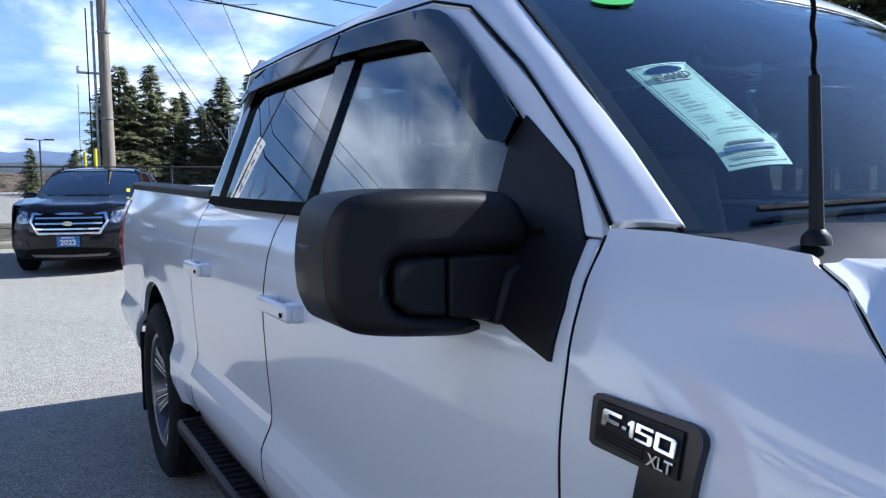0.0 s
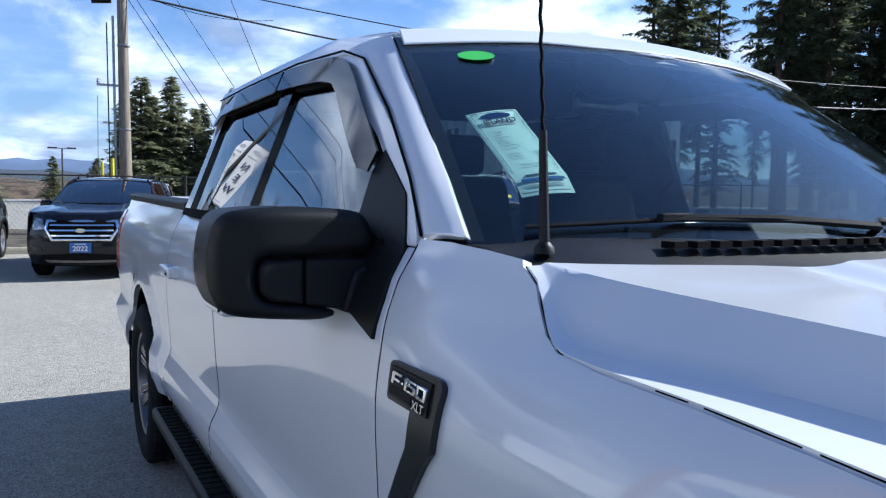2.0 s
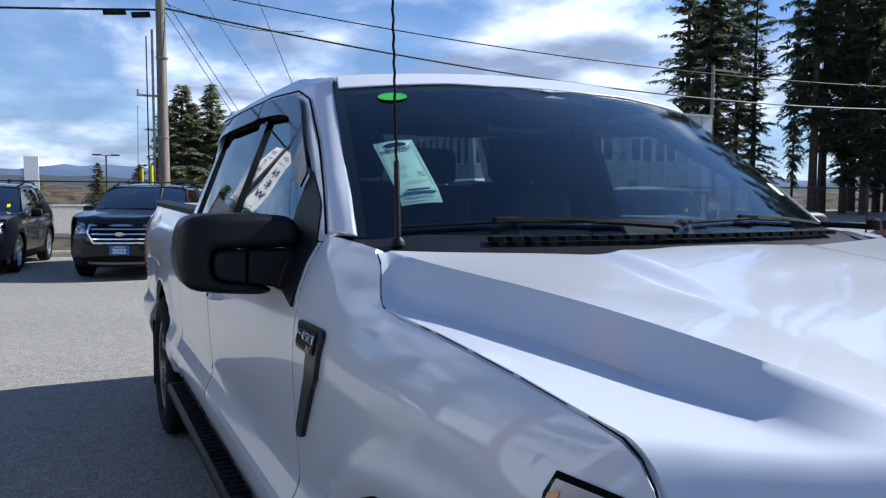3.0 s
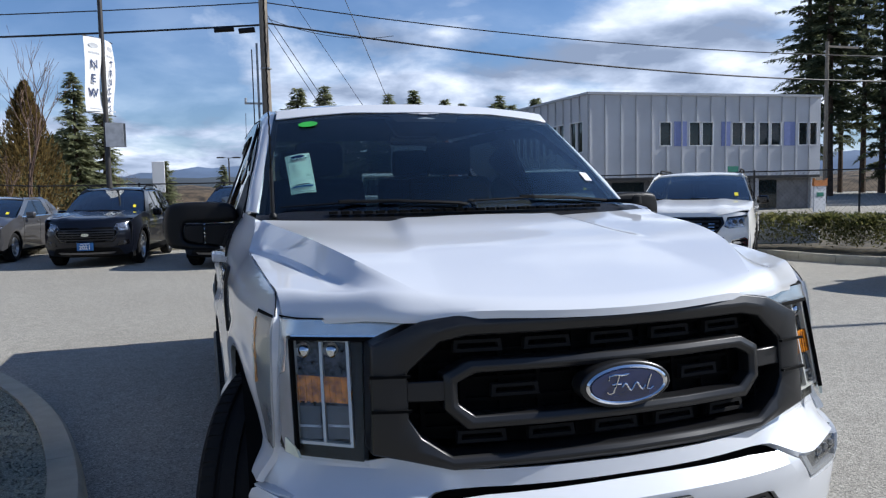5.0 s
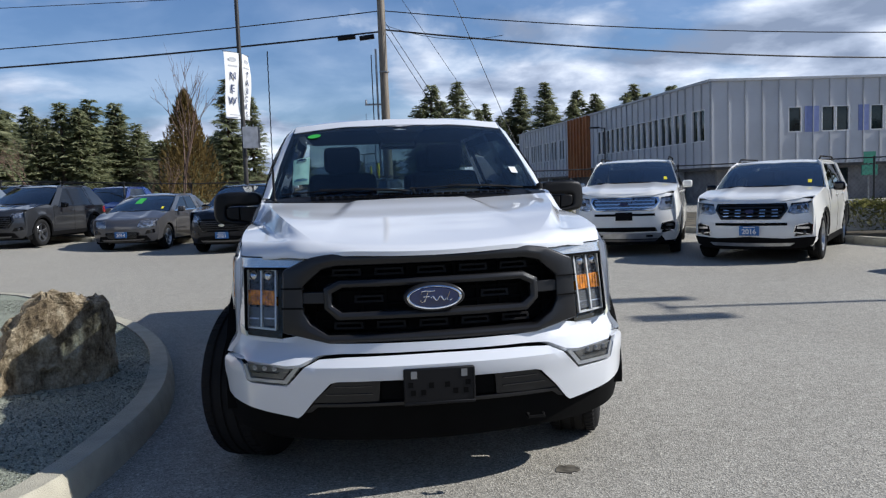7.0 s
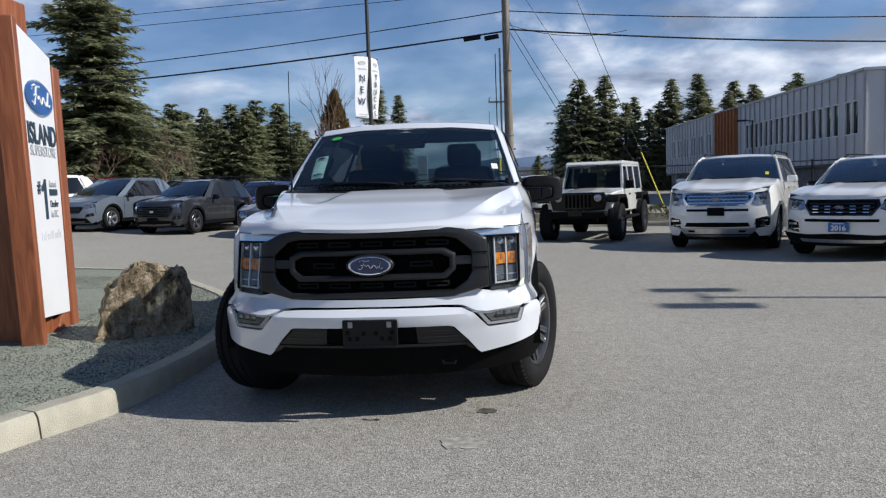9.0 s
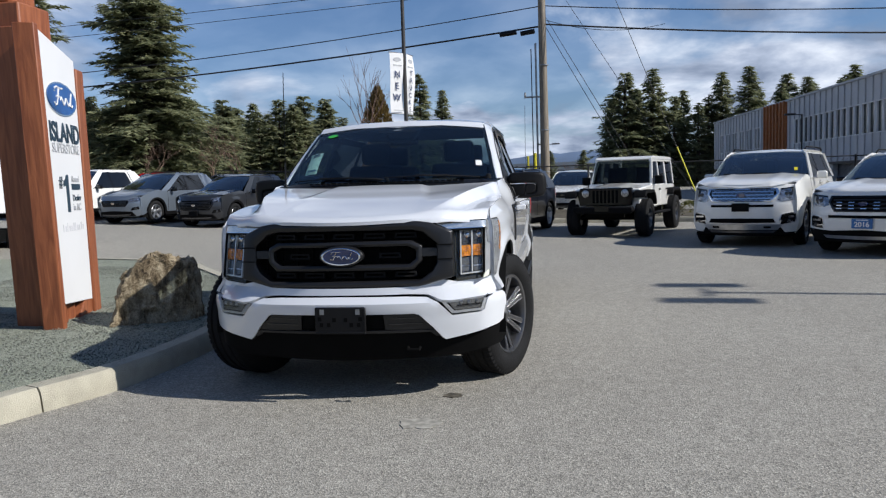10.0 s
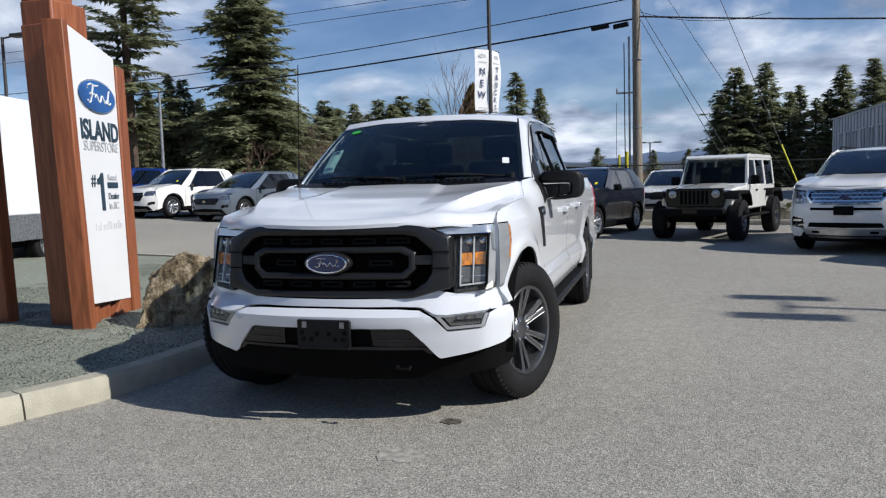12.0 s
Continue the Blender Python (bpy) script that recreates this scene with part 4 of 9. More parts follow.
    # door handles
    for y0, z0, y1 in ((2.56, 1.09, 2.80), (3.50, 1.10, 3.73)):
        h = new("door_handle"); h.parent = truck; h.empty_display_size = 0.05
        X = s * (body_x(y0, z0))
        a, b = sorted((X + s * 0.022, X + s * 0.045))
        part("grip", box_bm((a, y0, z0 - 0.022, b, y1, z0 + 0.020)), M["white"], h, bevel=0.009)
        a, b = sorted((X - s * 0.01, X + s * 0.03))
        part("grip_end", box_bm((a, y0, z0 - 0.024, b, y0 + 0.07, z0 + 0.020)), M["white"], h, bevel=0.008)
        part("grip_end", box_bm((a, y1 - 0.05, z0 - 0.02, b, y1, z0 + 0.018)), M["white"], h, bevel=0.008)
        part("lock", lathe_bm([(0.0, 0.007), (0.004, 0.006)], 10), M["gap"], h, m=pose(X + s * 0.046, y0 + 0.03, z0 - 0.004) if s > 0 else pose(X - 0.05, y0 + 0.03, z0 - 0.004))
    # fender vent with badge
    fv2 = lambda y, z: (s * (body_x(y, z) + 0.012), y, z)
    vent = [(1.519, 1.1525), (1.384, 1.1515), (1.372, 1.149), (1.364, 1.143), (1.361, 1.134), (1.366, 1.07), (1.372, 1.04), (1.395, 1.015), (1.505, 0.872), (1.535, 0.868), (1.548, 0.882), (1.45, 1.03), (1.440, 1.088), (1.517, 1.090), (1.523, 1.094), (1.525, 1.147)]
    ve = sheet("fender_vent", vent, fv2, M["satin"], truck, o, 0.012, 0.02, bevel=0.004, label="dark grey fender vent trim")
    sheet("badge_plate", [(1.5115, 1.1465), (1.3845, 1.1425), (1.3825, 1.0925), (1.5105, 1.1000)], lambda y, z: (s * (body_x(y, z) + 0.016), y, z), M["black"], ve, o, 0.006, 0.02)
    for k in range(4):
        z = 1.104 + 0.0036 * k
        sheet("badge_rib", [(1.506, z), (1.432, z - 0.004), (1.432, z - 0.002), (1.506, z + 0.002)], lambda y, zz: (s * (body_x(y, zz) + 0.018), y, zz), M["black"], ve, o, 0.003, 0.2)
    # squared chrome characters, then the small word below them
    def on_badge(a, b):
        u = a if s < 0 else 1 - a
        y, z = 1.4965 - 0.1095 * u, 1.1225 - 0.0080 * u + 0.0195 * b
        return (s * (body_x(y, z) + 0.0215), y, z)
    for glyph in ([(0.03, 1), (0.28, 1), (0.28, 0.78), (0.09, 0.78), (0.09, 0.52), (0.25, 0.52), (0.25, 0.30), (0.075, 0.30), (0.065, 0), (0, 0), (0, 0.85)], [(0.295, 0.26), (0.355, 0.26), (0.355, 0.50), (0.295, 0.50)],
                  [(0.40, 0), (0.46, 0), (0.46, 1), (0.41, 1), (0.365, 0.78), (0.365, 0.56), (0.40, 0.62)],
                  [(0.48, 0), (0.69, 0), (0.715, 0.12), (0.715, 0.55), (0.69, 0.63), (0.55, 0.63), (0.55, 0.79), (0.715, 0.79), (0.715, 1), (0.48, 1), (0.48, 0.42), (0.645, 0.42), (0.645, 0.20), (0.48, 0.20)]):
        sheet("badge_character", glyph, on_badge, M["chrome"], ve, o, 0.005, 0.9, bevel=0.0009)
    ring("badge_character", [(0.735, 0.10), (0.755, 0), (1, 0), (1, 0.88), (0.975, 1), (0.735, 1)], [(0.80, 0.24), (0.805, 0.21), (0.935, 0.21), (0.935, 0.77), (0.93, 0.79), (0.80, 0.79)], on_badge, M["chrome"], ve, 0.005, o, 1, bevel=0.0009)
    ob = letters("badge_word", "XLT", 0.0185, M["machined"], ve, Matrix.Identity(4), extrude=0.0012, bold=0.0004, squash=1.05)
    for v in ob.data.vertices:
        y, z = 1.4055 + s * v.co.x, 1.1025 + v.co.y + 0.04 * s * v.co.x
        v.co = Vector((s * (body_x(y, z) + 0.0185 + v.co.z), y, z))
    # running board
    rb = new("running_board"); rb.parent = truck; rb.empty_display_size = 0.1; rb["label"] = "black running board with ribbed tread"
    a, b = sorted((s * 0.87, s * 1.03))
    part("board", box_bm((a, 1.55, 0.40, b, 3.95, 0.455)), M["black"], rb, bevel=0.015)
    a, b = sorted((s * 0.90, s * 1.015))
    part("tread_strip", box_bm(*[(a, 1.62 + 0.05 * k, 0.455, b, 1.645 + 0.05 * k, 0.461) for k in range(46)]), M["rubber"], rb)
    for y in (1.8, 2.7, 3.7):
        a, b = sorted((s * 0.6, s * 0.88))
        part("bracket", box_bm((a, y, 0.40, b, y + 0.06, 0.44)), M["black"], rb)
    sheet("rocker", [(1.40, 0.47), (3.85, 0.47), (3.85, 0.53), (1.40, 0.53)], lambda y, z: (s * 0.955, y, z), M["black"], truck, o, 0.04, 0.2)
    part("mud_flap", box_bm((min(s * 0.80, s * 1.0), 5.02, 0.20, max(s * 0.80, s * 1.0), 5.035, 0.62)), M["rubber"], truck, label="black rubber mud flap")
    # wheel housing liners
    for yc in (0.885, 4.59):
        bm = bmesh.new()
        pr = arch(yc, 0.50, -6, 186, n=18)
        q = [[bm.verts.new((s * x, y, z)) for y, z in pr] for x in (0.965, 0.55)]
        for i in range(len(pr) - 1):
            bm.faces.new([q[0][i], q[0][i + 1], q[1][i + 1], q[1][i]])
        bm.faces.new(q[1])
        part("wheel_liner", bm, M["gap"], truck)
    steer = -20
    face = 0 if s > 0 else 180
    wheel(truck, pose(s * 0.865, 0.885, 0.413) @ pose(0, 0, 0, 0, 0, steer) @ pose(0, 0, 0, 0, 0, face))
    wheel(truck, pose(s * 0.865, 4.59, 0.413) @ pose(0, 0, 0, 0, 0, face))
    # tail lamp
    sheet("tail_lamp", [(5.74, 0.90), (5.868, 0.90), (5.86, 1.30), (5.72, 1.30), (5.70, 1.1)], lambda y, z: (s * (body_x(y, z) + 0.006), y, z), M["red"], truck, o, 0.03, 0.08, bevel=0.006, label="red tail lamp")

# roof
roof_c = curve((2.02, 1.842), (2.15, 1.865), (2.4, 1.892), (2.8, 1.906), (3.3, 1.905), (3.65, 1.888), (3.80, 1.862))
sheet("roof", [(-0.702, 2.125), (-0.35, 2.05), (0, 2.03), (0.35, 2.05), (0.702, 2.125), (0.716, 3.73), (0.4, 3.79), (-0.4, 3.79), (-0.716, 3.73)],
      lambda x, y: (x, y, roof_c(y) - 0.04 * (abs(x) / 0.70) ** 2.4 + 0.006 * smooth01((abs(x) - 0.33) / 0.05) * smooth01((0.60 - abs(x)) / 0.05) * smooth01((y - 2.1) / 0.3)), M["white"], truck, (0, 0, 1), 0.03, 0.06, bevel=0.006)


def ws(u, v):
    bot = Vector((0.848 * u, 1.295 + 0.22 * u * u, 1.362 - 0.012 * u * u))
    top = Vector((0.708 * u, 2.035 + 0.075 * u * u, 1.846 - 0.035 * u * u))
    p = bot.lerp(top, v)
    p += Vector((0, -0.5, 0.8)) * 0.03 * 4 * v * (1 - v) * (1 - 0.6 * u * u)
    return p


g = sheet("windshield", [(-1, -0.02), (1, -0.02), (1, 1), (-1, 1)], ws, M["screen"], truck, (0, -1, 1), 0.004, 0.16, label="clear laminated windshield")
g.visible_shadow = False
sheet("roof_header", [(-1, 0.915), (-0.5, 0.925), (-0.3, 0.91), (0.3, 0.91), (0.5, 0.925), (1, 0.915), (1, 1.01), (-1, 1.01)], lambda u, v: ws(u * 0.985, v) + Vector((0, -0.53, 0.85)) * lerp(0.004, 0.012, clamp((v - 0.91) / 0.09)), M["white"], truck, (0, -1, 1), 0.006, 0.05, bevel=0.003)
band = lambda u, v: ws(u, v) - Vector((0, -0.53, 0.85)) * 0.007
sheet("windshield_band", [(-1, 0.88), (1, 0.88), (1, 1.0), (-1, 1.0)], band, M["gap"], truck, (0, -1, 1), 0.003, 0.12)
for s in (-1, 1):
    sheet("windshield_band", [(s * 0.965, 0), (s * 1.0, 0), (s * 1.0, 0.96), (s * 0.965, 0.96)], band, M["gap"], truck, (0, -1, 1), 0.003, 0.12)
sheet("windshield_band", [(-0.20, 0.80), (0.20, 0.80), (0.24, 0.88), (-0.24, 0.88)], band, M["gap"], truck, (0, -1, 1), 0.003, 0.12)

# hood
_r = np.polyfit([0.14, 0.35, 0.6, 0.9, 1.25, 1.31], [1.128, 1.180, 1.226, 1.274, 1.322, 1.329], 2)
ridge_x = lambda y: float(np.polyval((0.0276, 0.1549, -0.6291, 0.8709, 0.3472), y))
ridge_z = lambda y: float(np.polyval((0.1382, -0.268, -0.0307, 0.3812, 1.0757), y))
foot_w = lambda y: max(0.006, float(np.polyval((-1.3254, 4.4716, -6.0463, 4.4076, -1.8471, 0.3979), y)))


def hood_x(y):
    return body_x(y, gap_z(y)) + 0.0005


def hood_r(y):
    return float(np.polyval(_r, y))


def hood_front(x):
    return 0.092 + 0.10 * (abs(x) / 0.60) ** 2 * 1.15 if abs(x) < 0.60 else 0.207 + 0.186 * ((abs(x) - 0.60) / 0.243)


def hood_z(x, y):
    t, xg, zg = abs(x), hood_x(y), gap_z(y)
    ridge = ridge_x(y)
    foot = lerp(0.44, 0.30, clamp((y - 0.3) / 0.9))
    top = lerp(hood_r(y) + 0.005 - 0.016 * smooth01((y - 0.6) / 0.3), ridge_z(y), clamp((t - foot) / max(0.05, ridge - foot))) + 0.022 * (1 - smooth01((t - foot) / 0.085)) * smooth01((y - 0.48) / 0.55)
    z = top
    led = min(ridge + foot_w(y), xg - 0.004)
    if t > ridge:
        k = (t - ridge) / max(0.004, led - ridge)
        low = min(zg + 0.008, ridge_z(y) - 0.004)
        z = lerp(top, low, k) if k < 1 else lerp(low, min(zg, low), clamp((t - led) / max(0.004, xg - led)))
    f = y - hood_front(x)
    return z - lerp(0.016, 0.055, smooth01((t - 0.3) / 0.5)) * clamp(1 - f / lerp(0.05, 0.075, t)) ** 2


hood_rear = curve((0.0, 1.195), (0.12, 1.19), (0.25, 1.168), (0.33, 1.175), (0.385, 1.235), (0.5, 1.258), (0.7, 1.282), (0.80, 1.298), (0.86, 1.311))


def hood_columns(y):
    """Places across the hood, from the middle out, that keep to its creases."""
    foot, ridge, xg = lerp(0.44, 0.30, clamp((y - 0.3) / 0.9)), ridge_x(y), hood_x(y)
    led = min(ridge + foot_w(y), xg - 0.004)
    q = [foot * k / 8 for k in range(8)] + [foot + 0.085 * k / 6 for k in range(6)]
    q += [lerp(foot + 0.085, ridge, k / 8) for k in range(8)] + [ridge - 0.005] + [lerp(ridge, led, k / 4) for k in range(4)] + [lerp(led, xg, k / 5) for k in range(6)]
    return q


def hood_mesh():
    n, rows = len(hood_columns(0.8)), 48
    grid = []
    for c in range(n):
        y0, y1 = 0.3, 1.25
        for _ in range(30):
            y0, y1 = lerp(y0, hood_front(hood_columns(y0)[c]), 0.6), lerp(y1, hood_rear(hood_columns(y1)[c]), 0.6)
        y0 = min(y0, 0.40)
        col = []
        for r in range(rows + 1):
            u = r / rows
            y = lerp(y0, y1, 0.55 * u + 0.45 * u * u)
            x = hood_columns(y)[c]
            col.append(Vector((x, y, hood_z(x, y))))
        grid.append(col)
    V, F = [], []
    full = [[Vector((-p.x, p.y, p.z)) for p in col] for col in reversed(grid[1:])] + grid
    m = len(full)
    for d in (0.0, 0.02):
        for col in full:
            V += [p - Vector((0, 0, d)) for p in col]
    at = lambda c, r, k: (k * m + c) * (rows + 1) + r
    for k in (0, 1):
        F += [[at(c, r, k), at(c + 1, r, k), at(c + 1, r + 1, k), at(c, r + 1, k)] for c in range(m - 1) for r in range(rows)]
    for r in (0, rows):
        F += [[at(c, r, 0), at(c + 1, r, 0), at(c + 1, r, 1), at(c, r, 1)] for c in range(m - 1)]
    for c in (0, m - 1):
        F += [[at(c, r, 0), at(c, r + 1, 0), at(c, r + 1, 1), at(c, r, 1)] for r in range(rows)]
    mesh_ob("hood", V, F, M["white"], truck, smooth=48)


hood_mesh()

# cowl
sheet("cowl", mirror_poly([(0, 1.185), (0.12, 1.18), (0.25, 1.158), (0.33, 1.165), (0.385, 1.225), (0.5, 1.25), (0.7, 1.272), (0.845, 1.305), (0.858, 1.40), (0.848, 1.515), (0.6, 1.40), (0.3, 1.32), (0, 1.30)]),
      lambda x, y: (x, y, lerp(hood_r(y) - 0.014, 1.352, clamp((y - 1.22 - 0.12 * x * x) / 0.12)) - 0.012 * smooth01((abs(x) - 0.7) / 0.12)), M["black"], truck, (0, 0, 1), 0.012, 0.04, label="black plastic cowl panel")
for k in range(26):
    x = -0.58 + 0.0465 * k
    part("cowl_slot", box_bm((x, 1.262 + 0.12 * x * x, 1.340, x + 0.030, 1.292 + 0.12 * x * x, 1.3515)), M["gap"], truck)
# wipers
for x0, x1, y0 in ((-0.50, -0.02, 1.33), (0.28, 0.74, 1.31)):
    w = new("wiper"); w.parent = truck; w.empty_display_size = 0.1
    P = lambda u, v: ws(u, v) + Vector((0, -0.53, 0.85)) * 0.012
    part("wiper_blade", tube_bm([P((x0 - 0.26) / 0.85, 0.015), P((x0 + 0.0) / 0.85, 0.030), P((x0 + 0.25) / 0.85, 0.020), P((x0 + 0.42) / 0.85, 0.01)], 0.0045, 6), M["rubber"], w)
    part("wiper_arm", tube_bm([P((x0 + 0.0) / 0.85, 0.038), P((x0 + 0.2) / 0.85, 0.03), P((x0 + 0.45) / 0.85, 0.0), (x0 + 0.52, y0, 1.36)], 0.0055, 6, r_end=0.011), M["rubber"], w)
    part("wiper_clip", box_bm((-0.035, -0.008, -0.008, 0.035, 0.008, 0.008)), M["rubber"], w, bevel=0.003, m=Matrix.Translation(P(x0 / 0.85, 0.036)))
    part("wiper_cap", lathe_bm([(-0.01, 0.022), (0.02, 0.02), (0.028, 0.008)], 12, "z"), M["rubber"], w, m=pose(x0 + 0.52, y0, 1.36))
# antenna
an = new("antenna"); an.parent = truck; an.empty_display_size = 0.1; an["label"] = "black spiral radio antenna"
part("antenna_base", lathe_bm([(0, 0.017), (0.010, 0.016), (0.018, 0.009)], 14, "z"), M["black"], an, m=pose(-0.795, 1.366, 1.334))
part("antenna_sleeve", tube_bm([(-0.795, 1.366, 1.35), (-0.795, 1.376, 1.525)], 0.0085, 8, r_end=0.0065), M["black"], an)
sp = [(-0.795 + 0.0010 * math.cos(k * 0.9), 1.376 + 0.049 * k / 120 + 0.0010 * math.sin(k * 0.9), 1.525 + 0.695 * k / 120) for k in range(121)]
part("antenna_mast", tube_bm(sp, 0.0032, 5), M["gap"], an)

# ---------------- front end


def grille_y(x, z):
    return 0.105 + 0.085 * (abs(x) / 0.64) ** 2 + 0.10 * (z - 0.9)


def gf(d=0.0):
    return lambda x, z: (x, grille_y(x, z) + d, z)


gr = new("grille"); gr.parent = truck; gr.empty_display_size = 0.1; gr["label"] = "dark grey and black grille"
outer = [(-0.44, 1.108), (0.44, 1.108), (0.535, 1.092), (0.662, 1.034), (0.672, 0.76), (0.59, 0.742), (0.47, 0.712), (-0.47, 0.712), (-0.59, 0.742), (-0.672, 0.76), (-0.662, 1.034), (-0.535, 1.092)]
inner = [(-0.42, 1.052), (0.42, 1.052), (0.49, 1.038), (0.575, 0.965), (0.575, 0.85), (0.545, 0.80), (0.47, 0.748), (-0.47, 0.748), (-0.545, 0.80), (-0.575, 0.85), (-0.575, 0.965), (-0.49, 1.038)]
ring("surround", outer, inner, gf(-0.012), M["satin"], gr, 0.09, lift=0.012, bevel=0.006)
ring("inner_frame", [(-0.42, 0.988), (0.42, 0.988), (0.485, 0.955), (0.485, 0.865), (0.43, 0.812), (-0.43, 0.812), (-0.485, 0.865), (-0.485, 0.955)],
     [(-0.40, 0.955), (0.40, 0.955), (0.448, 0.932), (0.448, 0.878), (0.405, 0.845), (-0.405, 0.845), (-0.448, 0.878), (-0.448, 0.932)], gf(-0.005), M["satin"], gr, 0.05, lift=0.008, bevel=0.004)
for s in (-1, 1):
    a, b = sorted((s * 0.475, s * 0.668))
    sheet("side_bar", [(a, 0.888), (b, 0.888), (b, 0.940), (a, 0.940)], gf(-0.004), M["satin"], gr, (0, -1, 0), 0.04, 0.06, bevel=0.004)
    a, b = sorted((s * 0.572, s * 0.672))
    sheet("side_bar", [(a, 0.955), (b, 0.955), (b, 0.962), (a, 0.962)], gf(-0.028), M["gap"], gr, (0, -1, 0), 0.01, 0.06)
    sheet("side_bar", [(a, 0.868), (b, 0.868), (b, 0.875), (a, 0.875)], gf(-0.028), M["gap"], gr, (0, -1, 0), 0.01, 0.06)
sheet("grille_back", mirror_poly([(0, 1.07), (0.60, 1.05), (0.62, 0.78), (0, 0.73)]), gf(0.075), M["gap"], gr, (0, -1, 0), 0.01, 0.1)
for row, (z, xs) in enumerate(((1.018, 5), (0.898, 4), (0.782, 5))):
    for k in range(-xs + 1, xs, 2):
        cx = k * 0.095
        if row == 1 and abs(cx) < 0.15:
            continue
        ring("grille_slot", [(cx - 0.062, z + 0.016), (cx + 0.062, z + 0.016), (cx + 0.066, z - 0.016), (cx - 0.066, z - 0.016)],
             [(cx - 0.052, z + 0.007), (cx + 0.052, z + 0.007), (cx + 0.055, z - 0.007), (cx - 0.055, z - 0.007)], gf(0.032), M["rubber"], gr, 0.02, div=1, bevel=0.0)
for k in range(-5, 6):
    x = k * 0.105
    sheet("grille_web", [(x - 0.006, 0.76), (x + 0.006, 0.76), (x + 0.006, 1.045), (x - 0.006, 1.045)], gf(0.056), M["gap"], gr, (0, -1, 0), 0.02, 0.3)
for z in (0.80, 0.835, 0.965, 1.0, 1.035, 0.87, 0.925):
    sheet("grille_web", [(-0.57, z - 0.005), (0.57, z - 0.005), (0.57, z + 0.005), (-0.57, z + 0.005)], gf(0.058), M["gap"], gr, (0, -1, 0), 0.02, 0.15)
# oval emblem
SCRIPT = [[(-0.52, 0.34), (-0.50, 0.56), (-0.36, 0.66), (-0.16, 0.60), (0.02, 0.64)], [(-0.24, 0.60), (-0.31, 0.1), (-0.39, -0.36), (-0.50, -0.44), (-0.57, -0.30)], [(-0.44, 0.08), (-0.30, 0.12), (-0.18, 0.10)],
          [(-0.16 + 0.62 * k / 30, -0.10 + 0.20 * math.sin(k * 0.42)) for k in range(31)], [(0.62, 0.50), (0.55, 0.1), (0.50, -0.30), (0.60, -0.36), (0.68, -0.22)]]


def script_bm(f, w, h, r):
    """The ribbon-like mark on an oval emblem; f places it, w and h are half sizes."""
    bm = bmesh.new()
    for line in SCRIPT:
        tube_bm([f(x * w, z * h) for x, z in line], r, 5, bm)
    return bm


em = new("emblem"); em.parent = truck; em.empty_display_size = 0.05; em["label"] = "blue oval emblem with chrome rim"
ov = lambda a, b, n=40: [(a * math.cos(2 * math.pi * i / n), 0.903 + b * math.sin(2 * math.pi * i / n)) for i in range(n)]
part("emblem_base", prism_bm(ov(0.135, 0.063), 0.072, 0.13), M["satin"], em, bevel=0.006)
ring("chrome_rim", ov(0.122, 0.053), ov(0.108, 0.042), lambda x, z: (x, 0.069, z), M["chrome"], em, 0.012, div=1, lift=0.004, bevel=0)
part("blue_oval", prism_bm(ov(0.108, 0.042), 0.066, 0.08), M["blue"], em)
bm = script_bm(lambda x, z: (x, 0.0645, 0.903 + z), 0.112, 0.046, 0.0024)
part("emblem_script", bm, M["chrome"], em)


def lamp_y(x, z):
    return 0.205 + 0.42 * (abs(x) - 0.678) + 0.28 * (z - 0.733) + 26 * max(0.0, abs(x) - 0.838) ** 2


